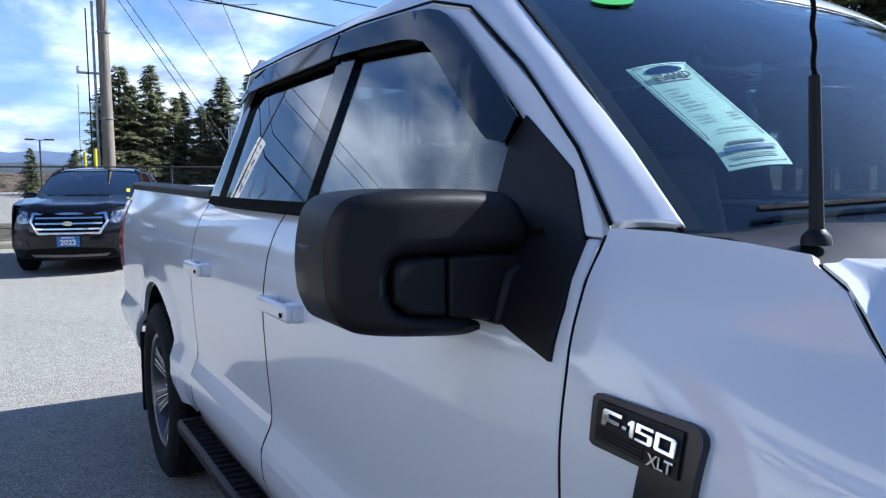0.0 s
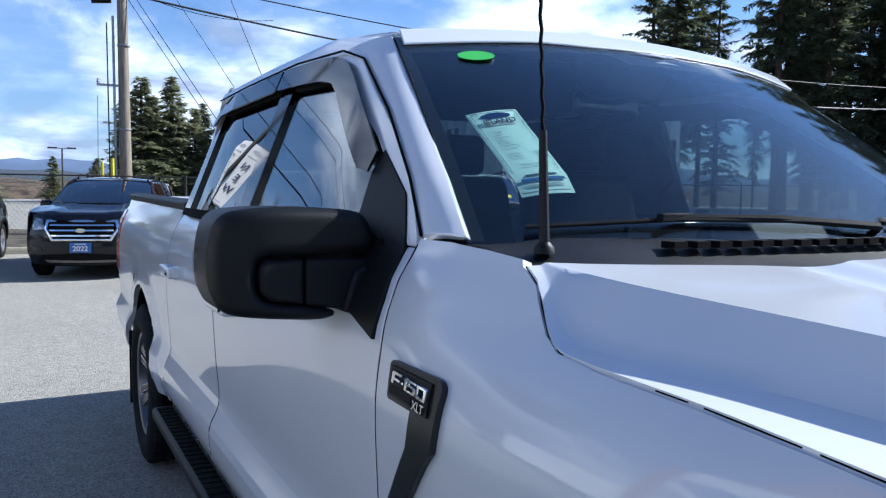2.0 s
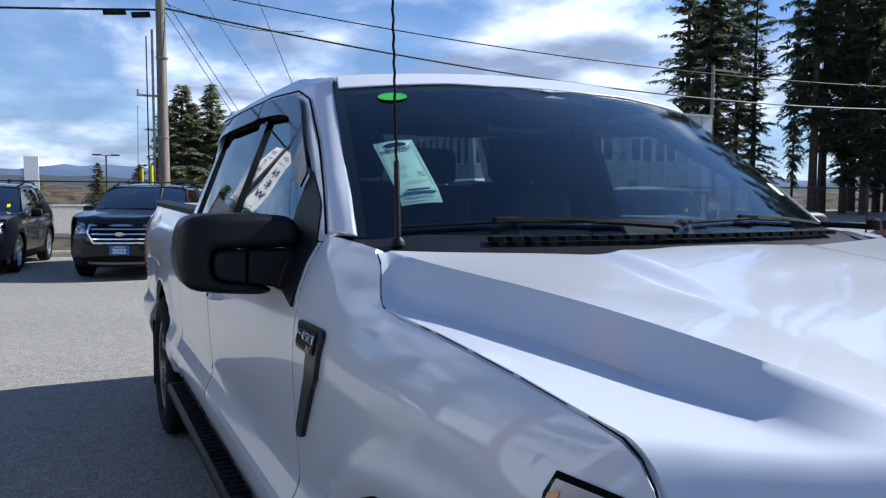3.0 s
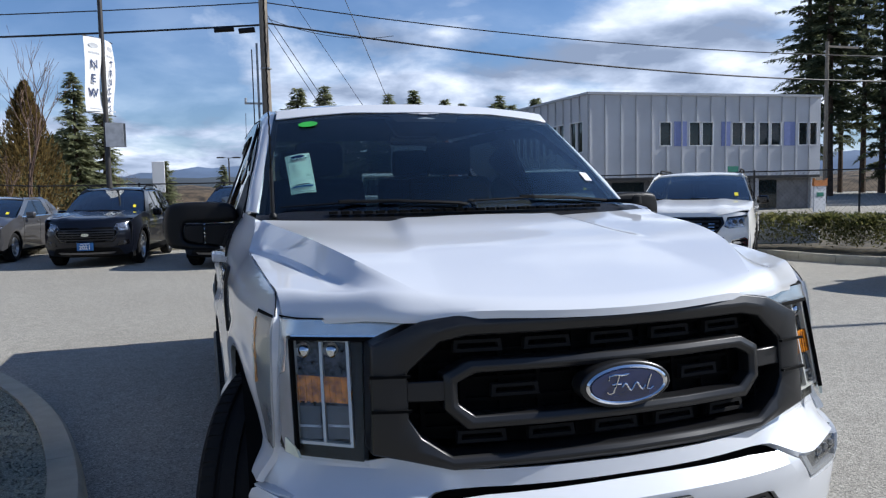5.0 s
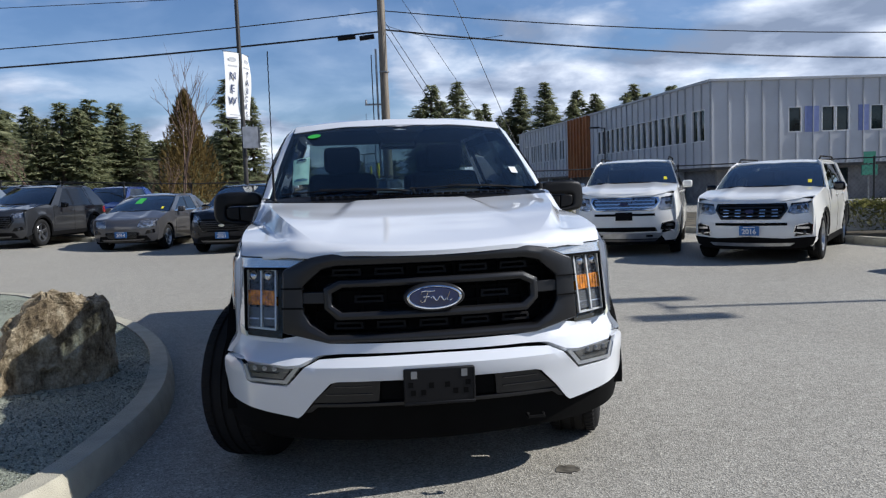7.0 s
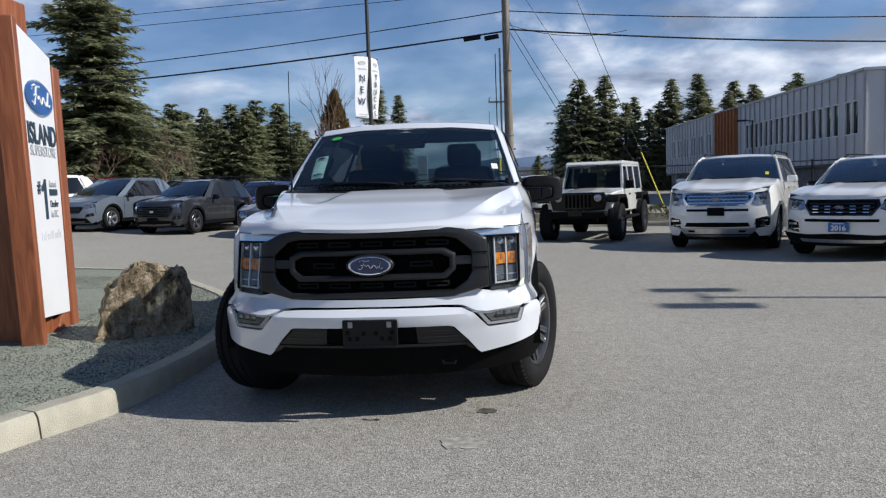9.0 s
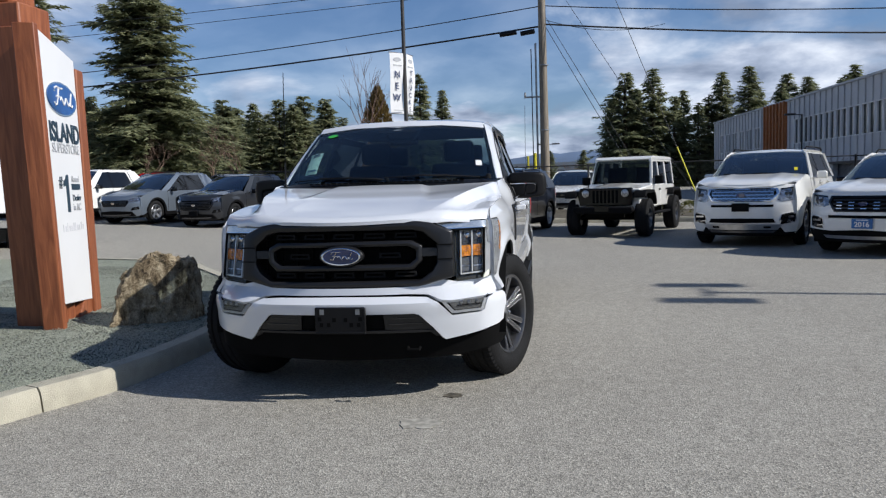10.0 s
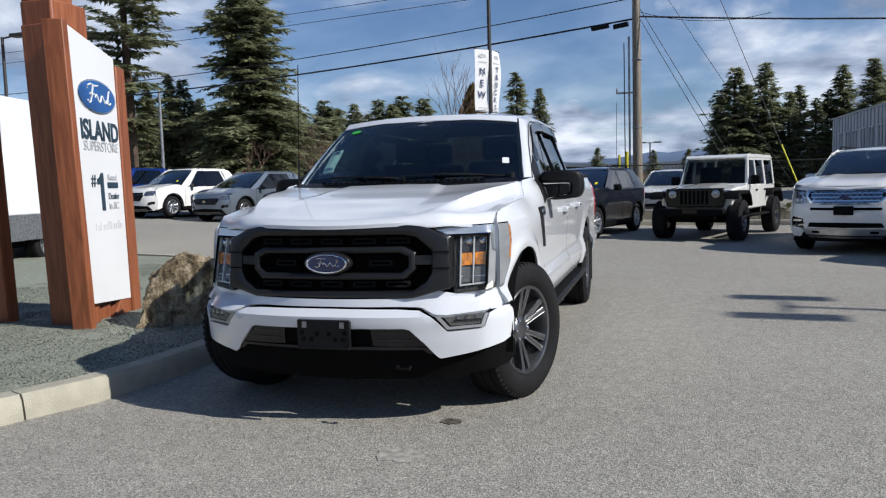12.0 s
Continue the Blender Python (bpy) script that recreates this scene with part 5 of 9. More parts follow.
for s in (-1, 1):
    def lf(d=0.0):
        return lambda x, z: (x * s, lamp_y(x, z) + d, z)
    o = (s * 0.4, -1, 0)
    hl = new("headlight"); hl.parent = truck; hl.empty_display_size = 0.1; hl["label"] = "rectangular headlight with amber strip and grey light bar"
    sheet("lamp_housing", [(0.662, 1.045), (0.882, 1.092), (0.882, 0.76), (0.872, 0.742), (0.680, 0.724)], lf(0.030), M["lamp_dark"], hl, o, 0.06, 0.07)
    cells = [(0.705, 1.030), (0.835, 1.035), (0.838, 0.782), (0.712, 0.772)]
    sheet("reflector", cells, lf(0.026), M["reflector"], hl, o, 0.01, 0.03)
    ring("cell_frame", [(0.700, 1.036), (0.842, 1.041), (0.845, 0.775), (0.706, 0.764)], [(0.7075, 1.0285), (0.8345, 1.0335), (0.8375, 0.7825), (0.7135, 0.7715)], lf(0.010), M["bright"], hl, 0.02, o, 2, bevel=0)
    sheet("cell_bar", [(0.768, 1.03), (0.775, 1.03), (0.779, 0.778), (0.772, 0.778)], lf(0.007), M["bright"], hl, o, 0.02, 0.2)
    for z in (0.968, 0.832):
        sheet("lens_step", [(0.712, z - 0.012), (0.836, z - 0.010), (0.836, z + 0.012), (0.712, z + 0.010)], lf(0.028), M["reflector"], hl, o, 0.012, 0.03)
    for xa in (0.710, 0.781):
        sheet("lower_cell", [(xa, 0.782), (xa + 0.055, 0.784), (xa + 0.056, 0.866), (xa, 0.864)], lf(0.020), M["cell_grey"], hl, o, 0.006, 0.04)
        sheet("cell_step", [(xa, 0.812), (xa + 0.055, 0.814), (xa + 0.055, 0.820), (xa, 0.818)], lf(0.016), M["lamp_silver"], hl, o, 0.006, 0.04)
        part("bowl", lathe_bm([(0.012, 0.0262), (0.006, 0.024), (-0.004, 0.016), (-0.008, 0.0002)], 18, "y"), M["chrome"], hl, m=pose(s * (xa + 0.027), lamp_y(xa + 0.027, 1.0) + 0.026, 1.002, 0, 0, 0))
    sheet("amber_strip", [(0.702, 0.872), (0.842, 0.880), (0.842, 0.945), (0.702, 0.938)], lf(0.012), M["amber"], hl, o, 0.02, 0.05, label="amber turn signal strip")
    sheet("light_bar", [(0.548, 1.082), (0.615, 1.050), (0.850, 1.050), (0.856, 1.045), (0.864, 0.955), (0.876, 0.945), (0.886, 1.00), (0.884, 1.090), (0.72, 1.089)], lf(-0.008), M["bar_silver"], hl, o, 0.012, 0.03, label="pale light bar along the top of the lamp", bevel=0.003)
    for p in ([(0.62, 1.044), (0.848, 1.047), (0.848, 1.037), (0.63, 1.034)], [(0.846, 1.04), (0.852, 1.04), (0.852, 0.775), (0.846, 0.765)]):
        sheet("lamp_seal", p, lf(-0.0115), M["gap"], hl, o, 0.012, 0.05)
    sheet("lamp_seal", [(0.535, 1.083), (0.548, 1.086), (0.72, 1.0925), (0.884, 1.0985), (0.884, 1.094), (0.72, 1.0885), (0.552, 1.082), (0.614, 1.052), (0.612, 1.047)], lf(-0.0105), M["gap"], hl, o, 0.010, 0.05)
    sheet("bar_edge", [(0.61, 1.050), (0.846, 1.050), (0.846, 1.046), (0.62, 1.045)], lf(-0.010), M["chrome"], hl, o, 0.008, 0.05)
    sheet("side_reflector", [(0.853, 1.044), (0.862, 0.955), (0.878, 0.94), (0.880, 0.785), (0.872, 0.752), (0.852, 0.765)], lf(-0.004), M["lamp_side"], hl, o, 0.012, 0.03)
    sheet("side_reflector", [(0.842, 0.742), (0.874, 0.750), (0.872, 0.786), (0.852, 0.770)], lf(-0.007), M["drl"], hl, o, 0.008, 0.04)
    for k in range(9):
        x = 0.712 + 0.0145 * k
        sheet("amber_rib", [(x, 0.876), (x + 0.005, 0.876), (x + 0.005, 0.940), (x, 0.940)], lf(0.009), M["amber"], hl, o, 0.006, 0.1)
    # the lamp wraps round the corner of the fender
    side_at = lambda d: (lambda y, z: (s * (body_x(y, z) + d), y, z))
    edge = [(0.367, 0.748), (0.371, 0.80), (0.379, 0.88), (0.387, 0.98), (0.396, 1.05), (0.403, 1.092)]
    wrap = [(0.555, 1.090), (0.568, 1.06), (0.574, 0.985), (0.54, 0.90), (0.49, 0.83), (0.43, 0.757)] + edge
    sheet("lamp_seal", [(0.560, 1.098), (0.576, 1.064), (0.582, 0.984), (0.547, 0.894), (0.496, 0.824), (0.433, 0.748), (edge[0][0] + 0.012, 0.742)] + [(y + 0.012, z) for y, z in edge[1:-1]] + [(edge[-1][0] + 0.012, 1.098)], side_at(0.003), M["gap"], hl, (s, 0, 0), 0.006, 0.03)
    sheet("side_reflector", wrap, side_at(0.006), M["lamp_side"], hl, (s, 0, 0), 0.006, 0.03)
    sheet("side_marker", [(0.543, 1.078), (0.561, 1.072), (0.569, 0.985), (0.530, 0.890), (0.516, 0.895), (0.549, 0.985)], side_at(0.009), M["amber"], hl, (s, 0, 0), 0.006, 0.03, label="amber side marker")
    le = sheet("side_lens", wrap, side_at(0.012), M["lens"], hl, (s, 0, 0), 0.002, 0.03)
    le.visible_shadow = False
    lens = sheet("lens", [(0.575, 1.086), (0.880, 1.094), (0.888, 1.08), (0.892, 1.0), (0.890, 0.80), (0.880, 0.745), (0.674, 0.722), (0.655, 1.045), (0.60, 1.050)], lf(0.0), M["lens"], hl, o, 0.003, 0.06, label="clear lamp lens")
    lens.visible_shadow = False


def fascia_y(x, z):
    return 0.066 + 0.29 * (abs(x) / 0.87) ** 2.3 + 0.20 * (z - 0.70) - 0.092 * smooth01((0.695 - z) / 0.06) * smooth01((abs(x) - 0.45) / 0.2) * smooth01((0.90 - abs(x)) / 0.03)


def bumper_y(x, z):
    t = abs(x)
    return 0.022 + 0.27 * (t / 0.95) ** 2.6 + 0.135 * max(0.0, (t - 0.82) / 0.165) ** 1.9 + 1.3 * max(0.0, z - 0.630) - 0.06 * math.exp(-((z - 0.60) / 0.05) ** 2) * 0.3 + 0.18 * max(0.0, 0.50 - z)


sheet("front_panel", mirror_poly([(0, 0.708), (0.47, 0.709), (0.60, 0.742), (0.672, 0.727), (0.874, 0.742), (0.886, 0.75), (0.905, 0.70), (0.934, 0.668), (0.934, 0.652), (0.90, 0.640), (0.66, 0.626), (0.60, 0.632), (0.52, 0.660), (0.4, 0.666), (0, 0.668)]),
      lambda x, z: (x, fascia_y(x, z), z), M["white"], truck, (0, -1, 0), 0.02, 0.045, bevel=0.005)
sheet("front_gap", mirror_poly([(0, 0.70), (0.9, 0.70), (0.9, 0.60), (0, 0.62)]), lambda x, z: (x, fascia_y(x, z) + 0.045, z), M["gap"], truck, (0, -1, 0), 0.01, 0.1)
bump = [(0, 0.658), (0.40, 0.656), (0.515, 0.650), (0.580, 0.622), (0.655, 0.540), (0.665, 0.532), (0.825, 0.540), (0.848, 0.552), (0.870, 0.622), (0.900, 0.639), (0.945, 0.642), (0.960, 0.634), (0.968, 0.615), (0.970, 0.58), (0.966, 0.50), (0.955, 0.468), (0.925, 0.446), (0.78, 0.412), (0.62, 0.385), (0.60, 0.40), (0.545, 0.47), (0.47, 0.548), (0.44, 0.556), (0, 0.556)]
sheet("bumper", mirror_poly(bump), lambda x, z: (x, bumper_y(x, z), z), M["white"], truck, (0, -1, 0), 0.02, 0.04, bevel=0.006, label="white painted front bumper")
lower = [(0, 0.55), (0.455, 0.55), (0.545, 0.462), (0.60, 0.392), (0.62, 0.378), (0.78, 0.405), (0.925, 0.438), (0.955, 0.462), (0.966, 0.43), (0.962, 0.345), (0.93, 0.306), (0.70, 0.268), (0, 0.250)]
sheet("lower_valance", mirror_poly(lower), lambda x, z: (x, bumper_y(x, z) + 0.035 + 0.15 * max(0.0, 0.40 - z), z), M["gap"], truck, (0, -1, 0), 0.03, 0.06, bevel=0.004, label="black plastic lower valance")
for s in (-1, 1):
    o = (0, -1, 0)
    q = lambda p: [(s * x, z) for x, z in p]
    sheet("intake_trim", q([(0.255, 0.548), (0.452, 0.550), (0.545, 0.462), (0.55, 0.452), (0.262, 0.458)]), lambda x, z: (x, bumper_y(x, z) + 0.018, z), M["satin"], truck, o, 0.03, 0.05, bevel=0.005)
    for z in (0.525, 0.49):
        sheet("intake_rib", q([(0.29, z), (0.455 if z > 0.5 else 0.49, z), (0.455 if z > 0.5 else 0.49, z + 0.005), (0.29, z + 0.005)]), lambda x, zz: (x, bumper_y(x, zz) + 0.013, zz), M["gloss"], truck, o, 0.01, 0.1)
    fg2 = new("fog_lamp"); fg2.parent = truck; fg2.empty_display_size = 0.05; fg2["label"] = "clear LED fog lamp in the bumper"
    sheet("fog_recess", q([(0.565, 0.64), (0.655, 0.535), (0.835, 0.54), (0.878, 0.64)]), lambda x, z: (x, bumper_y(x, 0.6) + 0.05, z), M["gap"], fg2, o, 0.01, 0.08)
    sheet("fog_bezel", q([(0.600, 0.622), (0.662, 0.545), (0.830, 0.550), (0.845, 0.556), (0.862, 0.622), (0.848, 0.622), (0.828, 0.565), (0.675, 0.560), (0.622, 0.622)]), lambda x, z: (x, bumper_y(x, 0.6) + 0.012, z), M["lamp_side"], fg2, o, 0.02, 0.05)
    sheet("fog_reflector", q([(0.632, 0.622), (0.68, 0.564), (0.822, 0.569), (0.842, 0.622)]), lambda x, z: (x, bumper_y(x, 0.6) + 0.022, z), M["cell_grey"], fg2, o, 0.01, 0.03)
    le = sheet("fog_lens", q([(0.585, 0.626), (0.660, 0.540), (0.832, 0.546), (0.868, 0.626)]), lambda x, z: (x, bumper_y(x, 0.6) + 0.004, z), M["lens"], fg2, o, 0.003, 0.05)
    le.visible_shadow = False
    sheet("fog_divider", q([(0.70, 0.588), (0.828, 0.590), (0.830, 0.596), (0.695, 0.594)]), lambda x, z: (x, bumper_y(x, 0.6) + 0.012, z), M["gloss"], fg2, o, 0.01, 0.05)
    for k in range(3):
        part("fog_bulb", lathe_bm([(-0.004, 0.011), (0.002, 0.010), (0.004, 0.004)], 10, "y"), M["lamp_silver"], fg2, m=pose(s * (0.715 + 0.045 * k), bumper_y(0.715 + 0.045 * k, 0.6) + 0.016, 0.609, 0, 0, 180))
    xs_ = [0.87, 0.90, 0.92, 0.94, 0.952]
    strip("bumper_top", [(s * x, bumper_y(x, 0.645) + 0.004, 0.6435) for x in xs_], [(s * (x - 0.075), bumper_y(x, 0.645) + 0.055, 0.646) for x in xs_], M["white"], truck, (0, 0, 1), 0.006, n=8)
    if s > 0:
        part("tow_hook", tube_bm([(s * 0.40, 0.06, 0.352), (s * 0.40, 0.035, 0.342), (s * 0.47, 0.035, 0.342), (s * 0.47, 0.06, 0.352)], 0.010, 6), M["gap"], truck, bevel=0)
sheet("lower_opening", [(-0.252, 0.462), (0.252, 0.462), (0.248, 0.548), (-0.248, 0.548)], lambda x, z: (x, bumper_y(x, z) + 0.028, z), M["gap"], truck, (0, -1, 0), 0.01, 0.08)
sheet("lower_lip", mirror_poly([(0, 0.452), (0.55, 0.450), (0.59, 0.405), (0.56, 0.412), (0.53, 0.436), (0, 0.436)]), lambda x, z: (x, bumper_y(x, z) + 0.010, z), M["satin"], truck, (0, -1, 0), 0.03, 0.06, bevel=0.005)
# plate bracket
pb = new("plate_bracket"); pb.parent = truck; pb.empty_display_size = 0.05; pb["label"] = "empty black licence plate bracket"
part("bracket_plate", box_bm((-0.155, -0.006, 0.452, 0.155, 0.012, 0.605)), M["black"], pb, bevel=0.006)
part("bracket_rim", box_bm((-0.155, -0.012, 0.445, 0.155, 0.012, 0.458)), M["black"], pb, bevel=0.003)
part("bracket_rim", box_bm((0.147, -0.010, 0.455, 0.157, 0.012, 0.60)), M["black"], pb, bevel=0.003)
for x, z in ((-0.11, 0.578), (0.11, 0.578)):
    part("bolt_pad", box_bm((x - 0.013, -0.008, z - 0.016, x + 0.013, -0.004, z + 0.016)), M["galv"], pb)
for x, z in ((-0.035, 0.53), (0.035, 0.53), (-0.07, 0.50), (0.07, 0.50), (-0.115, 0.50), (0.115, 0.50), (-0.125, 0.535), (0.125, 0.535)):
    part("bracket_slot", box_bm((x - 0.011, -0.0075, z - 0.012, x + 0.011, -0.004, z + 0.012)), M["gap"], pb)

# underbody, bed, tailgate
part("floor_pan", box_bm((-0.85, 1.45, 0.42, 0.85, 4.0, 0.50), (-0.55, 0.25, 0.33, 0.55, 5.7, 0.42), (-0.52, 0.5, 0.4, 0.52, 1.3, 0.95), (-0.80, 1.30, 0.5, 0.80, 1.42, 1.25)), M["gap"], truck)
# unseen filler boxes, added to keep sun from leaking through the front gaps
part("engine_bay", box_bm((-0.60, 0.40, 0.5, 0.60, 0.52, 1.07), (-0.84, 0.46, 0.86, 0.84, 0.54, 1.05), (-0.62, 0.52, 0.5, 0.62, 1.30, 1.10)), M["gap"], truck)
part("splash_shield", box_bm((-0.70, 0.36, 0.30, 0.70, 0.46, 0.60), (-0.45, 0.20, 0.29, 0.45, 0.40, 0.60), (-0.62, 0.40, 0.30, 0.62, 1.45, 0.50)), M["gap"], truck)
part("axle", tube_bm([(-0.75, 4.59, 0.41), (0.75, 4.59, 0.41)], 0.05, 10), M["gap"], truck)
part("axle", tube_bm([(-0.75, 0.885, 0.40), (0.75, 0.885, 0.40)], 0.04, 10), M["gap"], truck)
part("bed_floor", box_bm((-0.82, 3.86, 0.80, 0.82, 5.8, 0.84), (-0.84, 3.84, 0.8, -0.80, 5.8, 1.36), (0.80, 3.84, 0.8, 0.84, 5.8, 1.36)), M["black"], truck)
part("tailgate", box_bm((-0.80, 5.78, 0.72, 0.80, 5.86, 1.385)), M["white"], truck, bevel=0.01)
part("rear_bumper", box_bm((-0.90, 5.82, 0.50, 0.90, 6.02, 0.68)), M["chrome"], truck, bevel=0.02)
part("cab_back", box_bm((-0.86, 3.78, 0.55, 0.86, 3.80, 1.34)), M["white"], truck)
strip("rear_header", [(-0.70, 3.775, 1.80), (0.70, 3.775, 1.80)], [(-0.70, 3.77, 1.862), (0.70, 3.77, 1.862)], M["white"], truck, (0, 1, 0), 0.02)
g = strip("rear_window", [(-0.74, 3.79, 1.34), (0.74, 3.79, 1.34)], [(-0.69, 3.77, 1.80), (0.69, 3.77, 1.80)], M["glass"], truck, (0, 1, 0), 0.004, label="clear rear window")
g.visible_shadow = False
# ---------------- interior
part("headliner", box_bm((-0.66, 2.15, 1.79, 0.66, 3.72, 1.80)), M["seat"], truck)
part("dashboard", prism_bm([(1.42, 1.30), (1.62, 1.325), (1.86, 1.30), (1.92, 1.22), (1.90, 0.95), (1.5, 0.95)], -0.80, 0.80, "x"), M["dash"], truck, bevel=0.02)
part("instrument_hood", prism_bm([(1.74, 1.30), (1.80, 1.37), (1.93, 1.37), (1.95, 1.28)], 0.18, 0.58, "x"), M["dash"], truck, bevel=0.02)
part("centre_screen", box_bm((-0.16, 1.86, 1.14, 0.14, 1.885, 1.36)), M["gloss"], truck, bevel=0.006)
for x, y in ((-0.40, 2.45), (0.40, 2.45), (-0.40, 3.35), (0.40, 3.35)):
    st = new("seat"); st.parent = truck; st.empty_display_size = 0.1
    part("cushion", box_bm((x - 0.27, y - 0.35, 0.75, x + 0.27, y + 0.22, 0.95)), M["seat"], st, bevel=0.05)
    part("backrest", prism_bm([(y + 0.10, 0.93), (y + 0.25, 0.93), (y + 0.40, 1.50), (y + 0.28, 1.52)], x - 0.26, x + 0.26, "x"), M["seat"], st, bevel=0.05)
    part("headrest", box_bm((x - 0.14, y + 0.30, 1.52, x + 0.14, y + 0.40, 1.72)), M["seat"], st, bevel=0.04)
sw = new("steering_wheel"); sw.parent = truck; sw.empty_display_size = 0.1
bm = lathe_bm([(0.013 * math.cos(a), 0.185 + 0.015 * math.sin(a)) for a in [2 * math.pi * i / 10 for i in range(10)]], 36, "y", closed=True)
part("rim", bm, M["dash"], sw, m=pose(0.38, 2.03, 1.19, -24, 0, 0))
part("hub", box_bm((-0.08, -0.02, -0.06, 0.08, 0.03, 0.06), (-0.18, -0.008, -0.02, 0.18, 0.012, 0.02), (-0.02, -0.008, -0.18, 0.02, 0.012, 0.0)), M["dash"], sw, bevel=0.01, m=pose(0.38, 2.03, 1.19, -24, 0, 0))
part("interior_mirror", box_bm((-0.13, 2.13, 1.66, 0.13, 2.17, 1.73)), M["gloss"], truck, bevel=0.02)
# stickers and price sheet inside the glass
sheet("round_sticker", [(-0.775 + 0.060 * math.cos(a), 0.815 + 0.032 * math.sin(a)) for a in [2 * math.pi * i / 28 for i in range(28)]], lambda u, v: ws(u, v) - Vector((0, -0.53, 0.85)) * -0.004, M["green"], truck, (0, -1, 1), 0.001, 0.1, label="green oval windshield sticker")
part("sensor_cover", prism_bm([(-0.17, 1.795), (0.17, 1.795), (0.10, 1.70), (-0.10, 1.70)], 2.04, 2.13), M["dash"], truck, bevel=0.02, label="dark camera cover behind the windshield")
on_glass = lambda u, v: ws(u, v) + Vector((0, -0.53, 0.85)) * 0.004
sheet("glass_mark", [(0.042 * math.cos(a), 0.888 + 0.012 * math.sin(a)) for a in [2 * math.pi * i / 20 for i in range(20)]], on_glass, M["greyp"], truck, (0, -1, 1), 0.001, 0.1, label="small pale winged mark on the windshield")
for s in (-1, 1):
    sheet("glass_mark", [(s * 0.045, 0.882), (s * 0.105, 0.892), (s * 0.112, 0.897), (s * 0.045, 0.894)], on_glass, M["greyp"], truck, (0, -1, 1), 0.001, 0.1)
# pale triangle: a reflection at the camera cover, painted as a grey patch
sheet("sensor_window", [(-0.06, 0.835), (0.06, 0.835), (0.0, 0.858)], lambda u, v: ws(u, v) - Vector((0, -0.53, 0.85)) * 0.004, M["greyp"], truck, (0, -1, 1), 0.001, 0.1)
sheet("small_label", [(0.835, 0.20), (0.89, 0.20), (0.89, 0.28), (0.835, 0.28)], lambda u, v: ws(u, v) + Vector((0, -0.53, 0.85)) * 0.004, M["whitep"], truck, (0, -1, 1), 0.001, 0.1, label="white paper label on the windshield")

# price sheet hanging inside the windshield
def on_sheet(a, b, lift=0.0):
    """a across 0..1, b down 0..1 on the hanging sheet."""
    tl, tr, bl, br = Vector((-0.700, 1.775, 1.588)), Vector((-0.594, 1.748, 1.604)), Vector((-0.700, 1.560, 1.428)), Vector((-0.598, 1.532, 1.438))
    p = tl.lerp(tr, a).lerp(bl.lerp(br, a), b)
    return p + Vector((0, -0.53, 0.85)) * (lift - 0.012 * smooth01((b - 0.85) / 0.15) * 0.8 + 0.004 * math.sin(a * 3))


psheet = sheet("price_sheet", [(0, 0), (1, 0), (1, 1), (0, 1)], on_sheet, M["paper"], truck, (0, -1, 1), 0.0008, 0.08, label="pale green price sheet behind the windshield")
def ink(a0, b0, a1, b1, mt="ink"):
    sheet("print_bar", [(a0, b0), (a1, b0), (a1, b1), (a0, b1)], lambda a, b: on_sheet(a, b, 0.0015), M[mt], psheet, (0, -1, 1), 0.0004, 0.25)
sheet("print_logo", [(0.5 + 0.30 * math.cos(t), 0.075 + 0.038 * math.sin(t)) for t in [2 * math.pi * i / 24 for i in range(24)]], lambda a, b: on_sheet(a, b, 0.0015), M["blue"], psheet, (0, -1, 1), 0.0004, 0.25)
across, down = (on_sheet(1, 0) - on_sheet(0, 0)).normalized(), (on_sheet(0, 1) - on_sheet(0, 0)).normalized()
nrm = across.cross(-down)
mt = Matrix((across, -down, nrm)).transposed().to_4x4()
letters("print_word", "ISLAND", 0.021, M["ink"], psheet, Matrix.Translation(on_sheet(0.5, 0.155, 0.0015)) @ mt, extrude=0.0002, bold=0.0006, squash=1.0)
ink(0.22, 0.190, 0.78, 0.202, "greyp")
ink(0.06, 0.02, 0.068, 0.975); ink(0.932, 0.02, 0.94, 0.975); ink(0.06, 0.02, 0.94, 0.024); ink(0.06, 0.971, 0.94, 0.975)
for k, (a0, a1) in enumerate(((0.2, 0.42), (0.2, 0.36), (0.2, 0.48), (0.2, 0.40), (0.2, 0.45), (0.2, 0.55), (0.2, 0.5))):
    ink(a0, 0.28 + 0.036 * k, a1, 0.284 + 0.036 * k, "greyp")
for b in (0.56, 0.59, 0.62):
    ink(0.2, b, 0.45, b + 0.004, "greyp"); ink(0.70, b, 0.86, b + 0.005)
ink(0.3, 0.70, 0.85, 0.704, "greyp"); ink(0.25, 0.73, 0.75, 0.734, "greyp")
ink(0.22, 0.822, 0.80, 0.842)
ink(0.10, 0.862, 0.92, 0.890, "plate")
for k in range(3):
    ink(0.15, 0.905 + 0.016 * k, 0.85, 0.909 + 0.016 * k, "greyp")


# ---------------------------------------------------------------- other parked vehicles


def stand(x, y, rz):
    """The pose of a vehicle on the ground, with its nose at (x, y)."""
    return pose(x, y, ground_h(x, y), 0, 0, rz)


M["trim"] = mat("rough_black_trim", (0.006, 0.006, 0.0065), 0.7, spec=0.08, var=0.1)
M["piano"] = mat("piano_black_trim", (0.004, 0.004, 0.005), 0.12, spec=0.35, coat=0.2)


